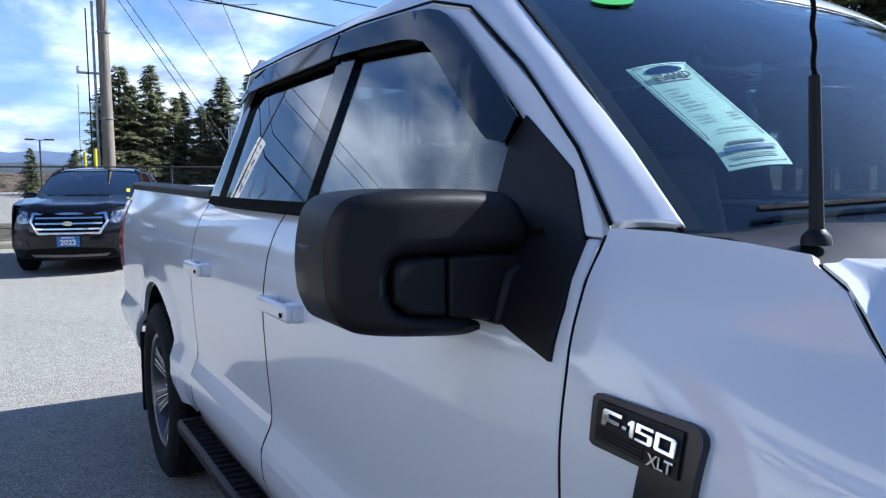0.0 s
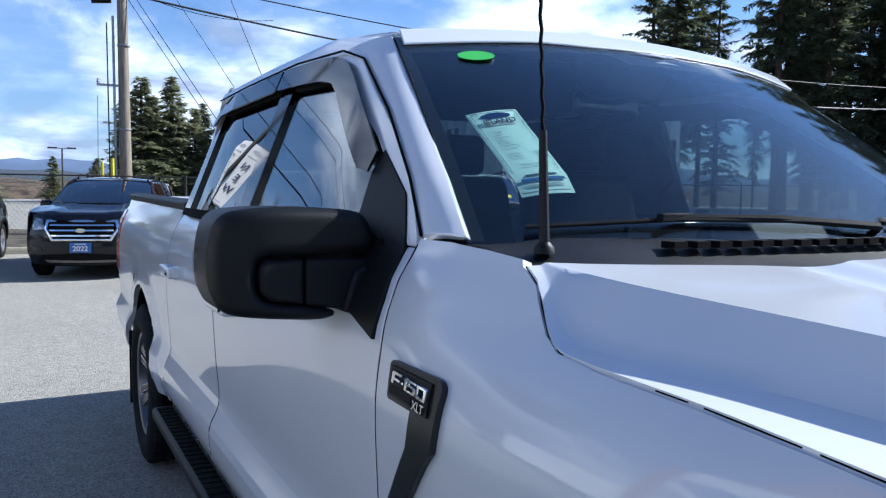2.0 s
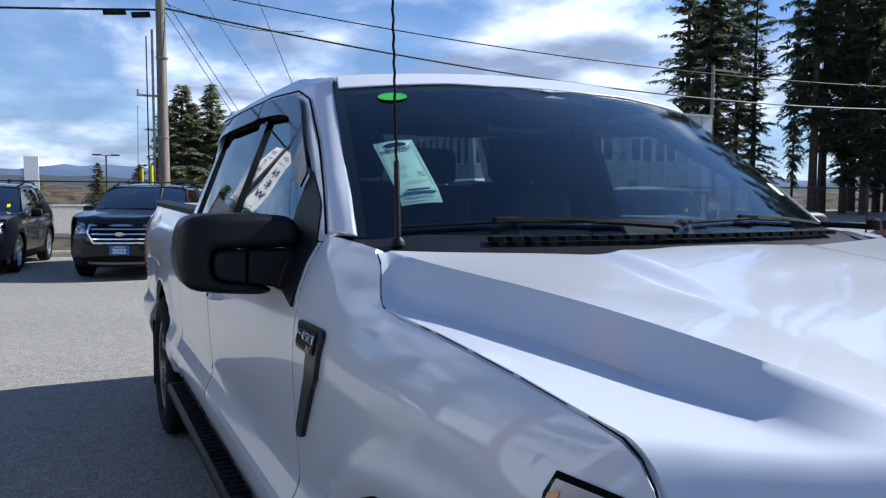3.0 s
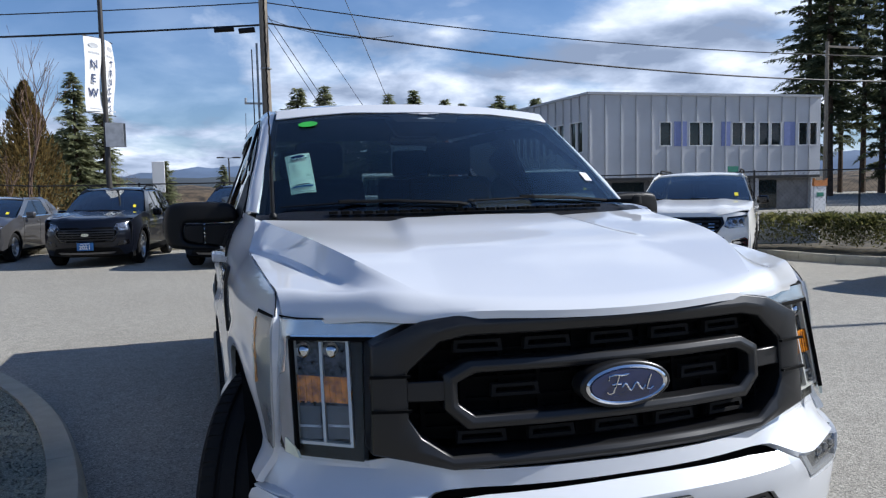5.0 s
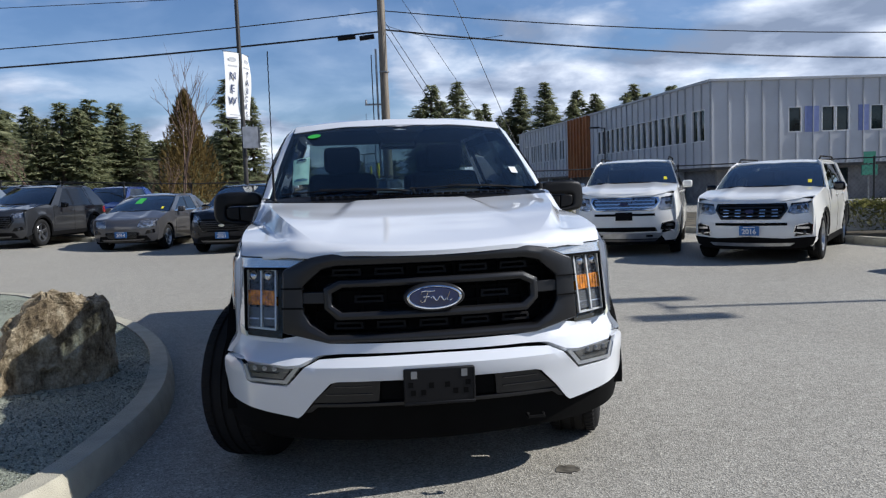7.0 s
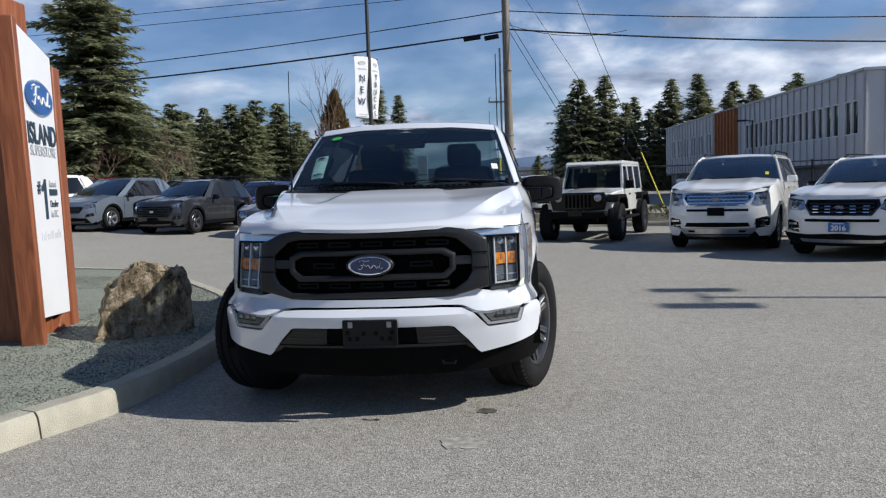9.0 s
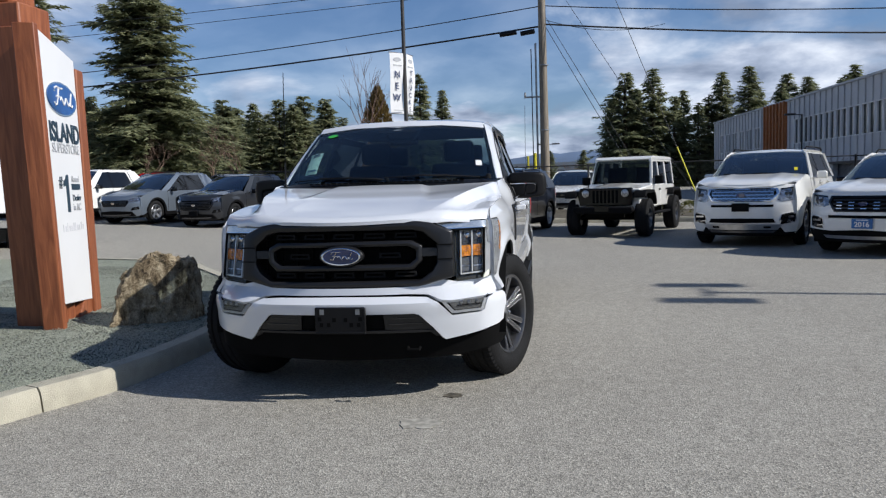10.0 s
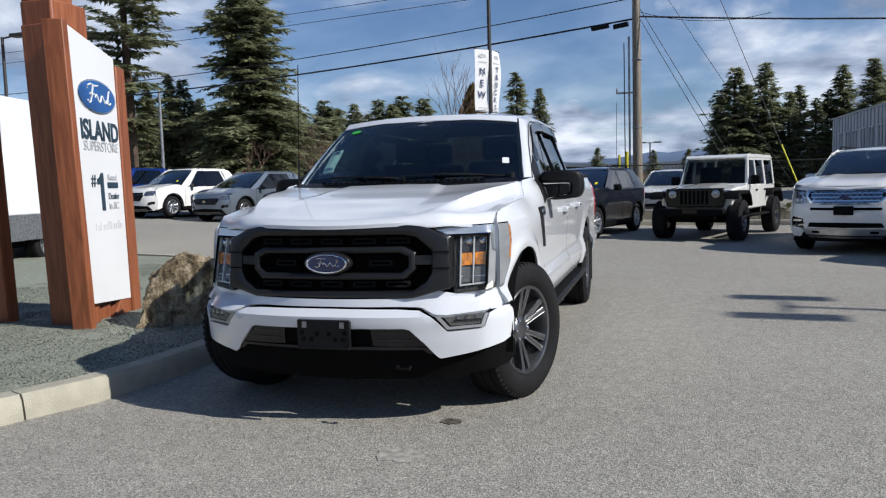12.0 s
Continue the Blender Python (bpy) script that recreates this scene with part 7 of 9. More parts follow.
car("suv", "silver-blue compact SUV with dark grille", stand(-12.4, 17.6, -10), P_silver, tag=False, plate=None, rim="five", grille_box=(0.50, 0.56, 0.76), lamp=(0.50, 0.70, 0.83), hf=0.86, hr=1.08, H=1.66, cowl=1.08, wtop=2.20)
car("suv", "white compact SUV with silver wheels", stand(-15.15, 17.6, -10), P_white, plate=None, rim="ten", grille_box=(0.42, 0.58, 0.86), lamp=(0.46, 0.74, 0.90), hf=0.95, hr=1.12, H=1.7, cowl=1.2, wtop=2.1)
car("suv", "blue compact SUV at the end of the row", stand(-18.0, 18.0, -10), P_blue, plate=None, rim="ten", tag=False)
car("suv", "blue compact SUV in the second row", stand(-9.6, 24.4, -8), P_blue, plate=None, rim="ten", tag=False)
car("suv", "charcoal SUV in the second row", stand(-13.2, 25.0, -8), P_dark, plate=None, rim="ten", tag=False)
car("hatchback", "red hatchback far behind the parked row", stand(-19.5, 30.0, -8), paint("red_paint", (0.45, 0.01, 0.012), 0.1), plate=None, rim="ten", tag=False, H=1.62)
car("suv", "white SUV parked behind the utility pole", stand(1.6, 25.2, -12), P_white, plate=None, rim="ten", tag=False, H=1.7)
car("suv", "white full-size SUV with chrome mesh grille", stand(4.74, 10.48, -26), P_white, L=5.33, w=1.01, H=1.89, wb=3.11, fo=0.98, r=0.41, belt=1.27, hf=1.17, hr=1.36, cowl=1.40, wtop=2.12, rend=4.75, tail=5.15, grille="chrome", plate=M["trim"], rim="six", rim_mat=M["rim"], grille_box=(0.62, 0.86, 1.11), lamp=(0.62, 0.86, 1.11), clad=False, extra="full")
car("suv", "white mid-size SUV with dark grille and year plate", stand(6.12, 8.46, -41), P_white, L=5.0, w=1.0, H=1.73, wb=2.87, fo=0.96, r=0.39, belt=1.15, hf=1.04, hr=1.22, cowl=1.34, wtop=2.12, rend=4.3, tail=4.85, grille="dark", plate=M["plate"], year="2016", rim="five", grille_box=(0.54, 0.72, 0.98), lamp=(0.56, 0.80, 0.985), extra="mid")
car("suv", "maroon SUV at the edge of the lot", stand(7.95, 5.5, -75), P_red, plate=None, tag=False)


def off_road_car(m):
    t = thing("off_roader", "white boxy off-road vehicle with black fender flares", "car", m, group="parked cars")
    W = P_white
    part("tub", prism_bm([(0.42, 0.62), (0.42, 1.10), (1.55, 1.16), (4.15, 1.16), (4.18, 0.62)], -0.76, 0.76, "x"), W, t, bevel=0.03)
    sheet("hood", mirror_poly([(0, 0.30), (0.55, 0.34), (0.62, 0.42), (0.70, 1.50), (0, 1.50)]), lambda x, y: (x, y, 1.115 + 0.06 * (y - 0.3) + 0.03 * (1 - smooth01((abs(x) - 0.3) / 0.08)) - 0.05 * (abs(x) / 0.7) ** 4), W, t, (0, 0, 1), 0.04, 0.1, bevel=0.008)
    gq = new("grille"); gq.parent = t; gq.empty_display_size = 0.05
    part("grille_panel", prism_bm([(-0.60, 0.72), (0.60, 0.72), (0.66, 0.95), (0.60, 1.12), (-0.60, 1.12), (-0.66, 0.95)], 0.28, 0.42), M["piano"], gq, bevel=0.02)
    for k in range(7):
        x = -0.27 + 0.09 * k
        part("slot", box_bm((x - 0.028, 0.270, 0.78, x + 0.028, 0.285, 1.07)), M["gap"], gq, bevel=0.01)
    for s in (-1, 1):
        part("headlight", lathe_bm([(0.0, 0.09), (0.03, 0.088), (0.045, 0.05), (0.05, 0.0001)], 20, "y"), M["lamp_silver"], t, m=pose(s * 0.46, 0.29, 1.0, 0, 0, 180))
        part("headlight_rim", lathe_bm([(0.0, 0.105), (0.035, 0.10), (0.035, 0.088), (0.0, 0.088)], 20, "y"), M["piano"], t, m=pose(s * 0.46, 0.29, 1.0, 0, 0, 180))
        for yc in (0.70, 3.65):
            a = [(yc - 0.52, 0.90), (yc - 0.46, 1.01), (yc - 0.34, 1.06), (yc + 0.36, 1.06), (yc + 0.54, 0.94), (yc + 0.64, 0.72), (yc + 0.58, 0.70), (yc + 0.46, 0.90), (yc + 0.34, 0.98), (yc - 0.34, 0.98), (yc - 0.46, 0.89)]
            lo, hi = sorted((s * 0.66, s * 0.95))
            part("fender_flare", prism_bm(a, lo, hi, "x"), M["trim"], t, bevel=0.02)
            wheel(t, pose(s * 0.80, yc, 0.43) @ pose(0, 0, 0, 0, 0, 0 if s > 0 else 180), 0.43, 0.23, 0.30, "five", M["rim"], 32, True)
        # doors and hard top
        for y0, y1 in ((1.62, 2.42), (2.46, 3.20)):
            lo, hi = sorted((s * 0.755, s * 0.785))
            part("door", box_bm((lo, y0, 0.64, hi, y1, 1.17)), W, t, bevel=0.02)
            lo, hi = sorted((s * 0.785, s * 0.81))
            part("door_handle", box_bm((lo, y1 - 0.2, 1.02, hi, y1 - 0.06, 1.06)), M["trim"], t, bevel=0.006)
        top = lambda y, z: (s * (0.76 - (z - 1.16) * 0.12), y, z)
        o = (s, 0, 0)
        for y0, y1 in ((1.60, 1.72), (2.40, 2.50), (3.16, 3.30), (4.05, 4.16)):
            lean = 0.28 if y0 == 1.60 else 0.0
            sheet("pillar", [(y0, 1.16), (y1, 1.16), (y1 + lean, 1.76), (y0 + lean, 1.76)], top, W, t, o, 0.05, 0.2)
        sheet("top_rail", [(1.82, 1.72), (4.15, 1.74), (4.13, 1.82), (1.86, 1.82)], top, W, t, o, 0.05, 0.3)
        g = sheet("side_window", [(1.66, 1.17), (4.08, 1.17), (4.08, 1.74), (1.94, 1.74)], lambda y, z: (s * (0.745 - (z - 1.16) * 0.12), y, z), M["tint"], t, o, 0.004, 0.4)
        g.visible_shadow = False
        lo, hi = sorted((s * 0.80, s * 1.0))
        part("door_mirror", box_bm((lo, 1.70, 1.18, hi, 1.80, 1.38)), M["trim"], t, bevel=0.03)
        lo, hi = sorted((s * 0.74, s * 0.90))
        part("side_step", box_bm((lo, 1.35, 0.46, hi, 3.05, 0.52)), M["trim"], t, bevel=0.02)
    part("hard_top", prism_bm([(1.84, 1.80), (1.95, 1.86), (4.0, 1.86), (4.14, 1.80), (4.14, 1.78), (1.84, 1.78)], -0.70, 0.70, "x"), W, t, bevel=0.02)
    g = strip("windshield", [(-0.70, 1.56, 1.19), (0.70, 1.56, 1.19)], [(-0.66, 1.84, 1.76), (0.66, 1.84, 1.76)], M["glass"], t, (0, -1, 0.3), 0.004)
    g.visible_shadow = False
    part("windshield_frame", prism_bm([(1.50, 1.14), (1.60, 1.14), (1.62, 1.20), (1.54, 1.20)], -0.76, 0.76, "x"), W, t, bevel=0.01)
    part("front_bumper", prism_bm([(-0.62, 0.54), (0.62, 0.54), (0.70, 0.60), (0.68, 0.70), (-0.68, 0.70), (-0.70, 0.60)], 0.0, 0.24), M["trim"], t, bevel=0.03)
    part("plate_board", box_bm((-0.16, -0.02, 0.60, 0.16, -0.005, 0.72)), M["piano"], t)
    part("axle", tube_bm([(-0.7, 0.70, 0.43), (0.7, 0.70, 0.43)], 0.06, 8), M["gap"], t)
    part("chassis", box_bm((-0.45, 0.2, 0.45, 0.45, 4.1, 0.64)), M["gap"], t)
    for x in (-0.36, 0.36):
        part("seat", prism_bm([(2.1, 0.85), (2.6, 0.85), (2.8, 1.6), (2.68, 1.6), (2.5, 1.0), (2.1, 1.0)], x - 0.24, x + 0.24, "x"), M["seat"], t, bevel=0.03)
    for x0 in (-0.35, 0.15):
        part("wiper", tube_bm([(x0, 1.52, 1.21), (x0 - 0.3, 1.57, 1.28)], 0.01, 5), M["trim"], t)
    return t


off_road_car(stand(2.35, 13.10, -20))


# ---------------------------------------------------------------- boulder and pylon sign on the gravel island


def boulder():
    rough = [(-0.47, -0.36, 0), (-0.34, -0.50, 0), (0.25, -0.22, 0), (0.44, -0.06, 0), (0.44, 0.25, 0), (-0.35, 0.30, 0), (-0.37, -0.30, 0.35), (-0.26, -0.44, 0.33), (0.05, -0.27, 0.36), (0.45, -0.06, 0.35), (0.43, 0.22, 0.35),
             (-0.23, -0.22, 0.64), (-0.12, -0.30, 0.68), (0.10, -0.12, 0.77), (0.24, 0.0, 0.74), (0.20, 0.2, 0.70), (-0.15, 0.18, 0.72), (0.45, -0.04, 0.66), (0.44, 0.15, 0.64)]
    bm = bmesh.new()
    for q in rough:
        bm.verts.new(q)
    r = bmesh.ops.convex_hull(bm, input=bm.verts)
    bmesh.ops.delete(bm, geom=[g for g in r["geom_interior"] if isinstance(g, bmesh.types.BMVert)], context="VERTS")
    for _ in range(2):
        bmesh.ops.subdivide_edges(bm, edges=bm.edges[:], cuts=3, use_grid_fill=True)
    bmesh.ops.triangulate(bm, faces=bm.faces[:])
    bmesh.ops.smooth_vert(bm, verts=bm.verts, factor=0.5)
    bm.normal_update()
    for v in bm.verts:
        d, n = v.co.copy(), v.normal.copy()
        crack = noise.fractal(Vector((d.x * 9, d.y * 9, d.z * 2.6)), 1.0, 2.0, 3)
        v.co += n * (0.045 * noise.fractal(d * 4.5 + Vector((3, 1, 2)), 1.0, 2.0, 4) - 0.07 * max(0.0, crack - 0.08) + 0.014 * noise.noise(d * 24) + 0.022 * noise.cell(Vector((d.x * 6.5 + d.z, d.y * 6.5, d.z * 5.0 - d.x * 1.5))))
    ob = part("boulder", bm, M["rock"], None, smooth=32, m=pose(-2.44, 2.30, 0.06, 0, 0, 0) @ Matrix.Diagonal((0.79, 0.86, 0.91, 1)))
    tagged(ob, "rough tan boulder with dark cracks on the gravel", "rock")
    return ob


boulder()
sign = thing("pylon_sign", "cedar framed white dealer pylon sign on the gravel", "sign")
ux = Vector((-3.40 + 3.152, 2.665 - 1.812, 0)).normalized()       # along the panel
nx = Vector((ux.y, -ux.x, 0))                                      # out of the panel, towards +x
P0 = Vector((-3.152, 1.812, 0))


def sp(a, z, d=0.0):
    return P0 + ux * a + nx * d + Vector((0, 0, z))


SW = 0.885
part("white_panel", prism_bm([(0, 0.335), (SW, 0.27), (SW, 2.63), (0, 2.785)], -0.02, 0.02), M["whitep"], sign, bevel=0.004,
     m=Matrix.Translation(P0) @ Matrix((ux, -nx, Vector((0, 0, 1)))).transposed().to_4x4())
fr = Matrix.Translation(P0) @ Matrix((ux, -nx, Vector((0, 0, 1)))).transposed().to_4x4()
part("post", box_bm((-3.615, 1.845, 0.08, -3.235, 2.05, 2.80)), M["wood"], sign, bevel=0.012, label="stained cedar post")
part("post_trim", box_bm((-0.10, -0.06, 0.08, -0.005, 0.12, 2.79)), M["wood"], sign, bevel=0.01, m=fr)
part("post_core", box_bm((-3.66, 1.90, 0.08, -3.32, 2.30, 3.02)), M["wood"], sign, bevel=0.02)
part("post_core", box_bm((-3.68, 1.93, 3.02, -3.43, 2.27, 3.7)), M["wood"], sign, bevel=0.02)
part("post", box_bm((SW + 0.002, -0.04, 0.12, SW + 0.20, 0.25, 2.56)), M["wood"], sign, bevel=0.012, m=fr, label="stained cedar post")
part("cross_beam", prism_bm([(0.45, 0.10), (SW + 0.05, 0.10), (SW + 0.05, 0.36), (0.75, 0.34)], -0.01, 0.10), M["wood"], sign, bevel=0.01, m=fr)
part("post", box_bm((-4.75, 1.86, 0.08, -4.12, 2.0, 2.62)), M["wood"], sign, bevel=0.012, label="stained cedar post")
part("back_panel", box_bm((0, 0.10, 0.40, SW, 0.14, 2.6)), M["wood"], sign, m=fr)
part("bolt", lathe_bm([(0, 0.02), (0.012, 0.016)], 10, "z"), M["galv"], sign, m=pose(-3.60, 1.95, 2.80))


def sign_at(a, z, d=0.024):
    return Matrix.Translation(sp(a, z, d)) @ Matrix((ux, Vector((0, 0, 1)), nx)).transposed().to_4x4()


ovs = lambda cx, cz, a, b, n=40: [(cx + a * math.cos(2 * math.pi * i / n), cz + b * math.sin(2 * math.pi * i / n)) for i in range(n)]
part("logo_rim", prism_bm(ovs(0.485, 2.215, 0.365, 0.155), -0.026, -0.018), M["chrome"], sign, m=fr, label="chrome rim of the oval logo")
M["logoblue"] = mat("logo_blue", (0.02, 0.10, 0.32), 0.35, var=0.25, scale=2)
part("logo_oval", prism_bm(ovs(0.485, 2.215, 0.345, 0.140), -0.030, -0.024), M["logoblue"], sign, m=fr, label="blue oval logo")
bm = script_bm(lambda x, z: (0.485 + x, -0.031, 2.215 + z), 0.36, 0.155, 0.0095)
part("logo_script", bm, M["whitep"], sign, m=fr)
letters("sign_word", "ISLAND", 0.245, M["ink"], sign, sign_at(0.49, 1.895), extrude=0.003, bold=0.006, squash=0.90)
letters("sign_word", "SUPERSTORE", 0.125, M["greyp"], sign, sign_at(0.49, 1.755), extrude=0.002, squash=0.95)
part("sign_numeral", prism_bm([(0.405, 1.165), (0.475, 1.165), (0.475, 1.515), (0.425, 1.515), (0.395, 1.475), (0.345, 1.455), (0.345, 1.405), (0.405, 1.415)], -0.024, -0.019), M["ink"], sign, m=fr)
letters("sign_word", "#", 0.16, M["ink"], sign, sign_at(0.275, 1.445), extrude=0.003)
letters("sign_word", "Rated", 0.085, M["greyp"], sign, sign_at(0.655, 1.475), extrude=0.002)
part("sign_bar", box_bm((0.55, -0.026, 1.375, 0.77, -0.02, 1.43)), M["ink"], sign, m=fr)
letters("sign_word", "Dealer", 0.085, M["ink"], sign, sign_at(0.665, 1.295), extrude=0.002)
letters("sign_word", "in BC", 0.095, M["greyp"], sign, sign_at(0.655, 1.205), extrude=0.002)
M["faint"] = mat("faint_ink", (0.60, 0.60, 0.62), 0.5)
for k, (w_, h_) in enumerate(((0.02, 0.07), (0.05, 0.05), (0.02, 0.08), (0.05, 0.05), (0.05, 0.05), (0.05, 0.075), (0.03, 0.075), (0.05, 0.05), (0.035, 0.05), (0.05, 0.075), (0.04, 0.05))):
    part("sign_bar", box_bm((0.24 + 0.052 * k, -0.0222, 0.985, 0.24 + 0.052 * k + w_ * 0.75, -0.0195, 0.985 + h_)), M["faint"], sign, m=fr)

# the whole sign tapers: its upper parts reach further out towards the lot, most at the tall post
for ob in sign.children:
    ob.data.transform(ob.matrix_basis)
    ob.matrix_basis = Matrix.Identity(4)
    for v in ob.data.vertices:
        a = clamp((v.co - P0).dot(ux) / SW)
        v.co -= ux * lerp(0.066, 0.030, a) * (v.co.z - 0.9)

# ---------------------------------------------------------------- box truck behind the sign


def box_truck(m):
    t = thing("box_truck", "white box truck with aluminium tread plate skirt", "truck", m)
    part("cargo_box", box_bm((-1.2, 0, 0.98, 1.2, 4.8, 3.14)), M["whitep"], t, bevel=0.02)
    for k in range(14):
        part("rivet_strip", box_bm((1.2, 0.10 + 0.36 * k, 1.0, 1.206, 0.13 + 0.36 * k, 3.12)), M["whitep"], t)
    part("corner_post", box_bm((1.13, -0.012, 0.98, 1.214, 0.06, 3.15)), M["galv"], t)
    part("corner_post", box_bm((-1.214, -0.012, 0.98, -1.13, 0.06, 3.15)), M["galv"], t)
    M["tread"] = mat("tread_plate", (0.50, 0.51, 0.52), 0.35, metal=0.8, bump=1.0, bscale=70, var=0.3, scale=50)
    part("skirt", box_bm((-1.2, -0.01, 0.50, 1.2, 0.05, 0.98), (1.15, 0.0, 0.5, 1.21, 1.4, 0.98)), M["tread"], t, bevel=0.006)
    part("under_frame", box_bm((-0.9, 0.2, 0.35, 0.9, 4.8, 0.6)), M["gap"], t)
    for y in (1.4, 4.0):
        for s in (-1, 1):
            wheel(t, pose(s * 1.0, y, 0.40) @ pose(0, 0, 0, 0, 0, 0 if s > 0 else 180), 0.40, 0.24, 0.26, "ten", M["galv"], 28, False)


box_truck(pose(-10.75, 6.9, 0.0, 0, 0, 12))

# ---------------------------------------------------------------- poles, cables, lamp posts
PX, PY = 1.01, 23.4
up = thing("utility_pole", "weathered wooden utility pole with cable conduits", "pole")
part("pole_shaft", tube_bm([(PX, PY, 0.05), (PX - 0.02, PY, 4.5), (PX - 0.06, PY, 14.5)], 0.178, 14, r_end=0.11), M["pole"], up)
part("conduit", tube_bm([(PX - 0.26, PY - 0.05, 0.2), (PX - 0.28, PY - 0.05, 6.2)], 0.035, 8), M["galv"], up, label="grey cable conduit")
part("conduit", tube_bm([(PX - 0.42, PY - 0.05, 0.6), (PX - 0.44, PY - 0.05, 6.0)], 0.018, 6), M["cable"], up)
part("guard", tube_bm([(PX - 0.36, PY - 0.1, 0.2), (PX - 0.36, PY - 0.1, 2.3)], 0.05, 8), M["yellow"], up, label="yellow cable guard")
part("guard", tube_bm([(PX - 0.62, PY - 0.1, 0.2), (PX - 0.62, PY - 0.1, 2.2)], 0.04, 8), M["yellow"], up, label="yellow cable guard")
part("cross_arm", box_bm((PX - 0.72, PY - 0.06, 4.28, PX, PY + 0.0, 4.34)), M["galv"], up)
part("insulator", lathe_bm([(0, 0.03), (0.05, 0.045), (0.08, 0.03), (0.12, 0.04), (0.15, 0.01)], 10, "z"), M["greyp"], up, m=pose(PX - 0.68, PY - 0.03, 4.34))
for z in (1.6, 3.1, 5.4):
    part("strap", lathe_bm([(0, 0.176), (0.04, 0.176)], 14, "z"), M["galv"], up, m=pose(PX - 0.01, PY, z))
part("drop_wire", tube_bm([(PX - 0.70, PY - 0.05, 4.0), (PX - 0.72, PY - 0.05, 2.3), (PX - 0.62, PY - 0.1, 0.4)], 0.008, 5), M["cable"], up)


def cable(name, a, b, sag, r, label, n=26):
    a, b = Vector(a), Vector(b)
    pts = [a.lerp(b, i / n) - Vector((0, 0, 4 * sag * (i / n) * (1 - i / n))) for i in range(n + 1)]
    ob = tagged(part(name, tube_bm(pts, r, 6), M["cable"], None), label, "cable", group="overhead cables")
    return ob


cable("overhead_cable", (PX, PY, 6.80), (PX - 44, PY + 6.5, 6.6), 0.75, 0.032, "thick black overhead cable")
cable("overhead_cable", (PX, PY, 7.50), (PX - 44, PY + 3.6, 6.75), 0.85, 0.018, "thin black overhead cable")
cable("overhead_cable", (PX, PY, 6.86), (PX + 46, PY - 1.2, 6.8), 1.35, 0.030, "thick black overhead cable")
cable("overhead_cable", (PX, PY, 7.50), (PX + 46, PY - 9.5, 7.1), 1.6, 0.018, "thin black overhead cable")
for z0, gx_, gy_, r_ in ((6.75, 4.45, 19.1, 0.010), (7.1, 4.70, 19.2, 0.010), (8.8, 6.1, 20.4, 0.008)):
    cable("guy_wire", (PX + 0.1, PY, z0), (gx_, gy_, 0.1), 0.02, r_, "steel guy wire of the utility pole", 8)
GA, GB = Vector((PX, PY, 14.0)), Vector((6.05, 20.77, 0.1))
cable("guy_wire", GA, GB, 0.02, 0.010, "steel guy wire from the top of the utility pole", 8)
tagged(part("guy_guard", tube_bm([GA.lerp(GB, 0.845), GA.lerp(GB, 0.985)], 0.022, 8), M["yellow"], None), "yellow plastic guard on the guy wire", "guard")
for z0, z1 in ((8.65, 9.35), (8.25, 8.75)):
    cable("overhead_cable", (PX, PY, z0), (PX - 44, PY + 8.2, z1), 0.15, 0.012, "thin black overhead wire", 12)
sb = thing("splice_case", "black cable splice case on the overhead cable", "cable fitting")
for x0, x1 in ((PX - 1.55, PX - 0.95), (PX - 0.80, PX - 0.30)):
    part("case", tube_bm([(x0, PY + 0.17, 6.60), (x0 + 0.08, PY + 0.16, 6.61), (x1 - 0.06, PY + 0.12, 6.65), (x1, PY + 0.11, 6.66)], 0.085, 10), M["black"], sb)
for z0, sag in ((6.9, 0.55),):
    cable("slack_loop", (PX + 0.1, PY, 7.0), (PX + 4.2, PY - 0.1, 6.60), 0.28, 0.010, "slack loop of thin cable")


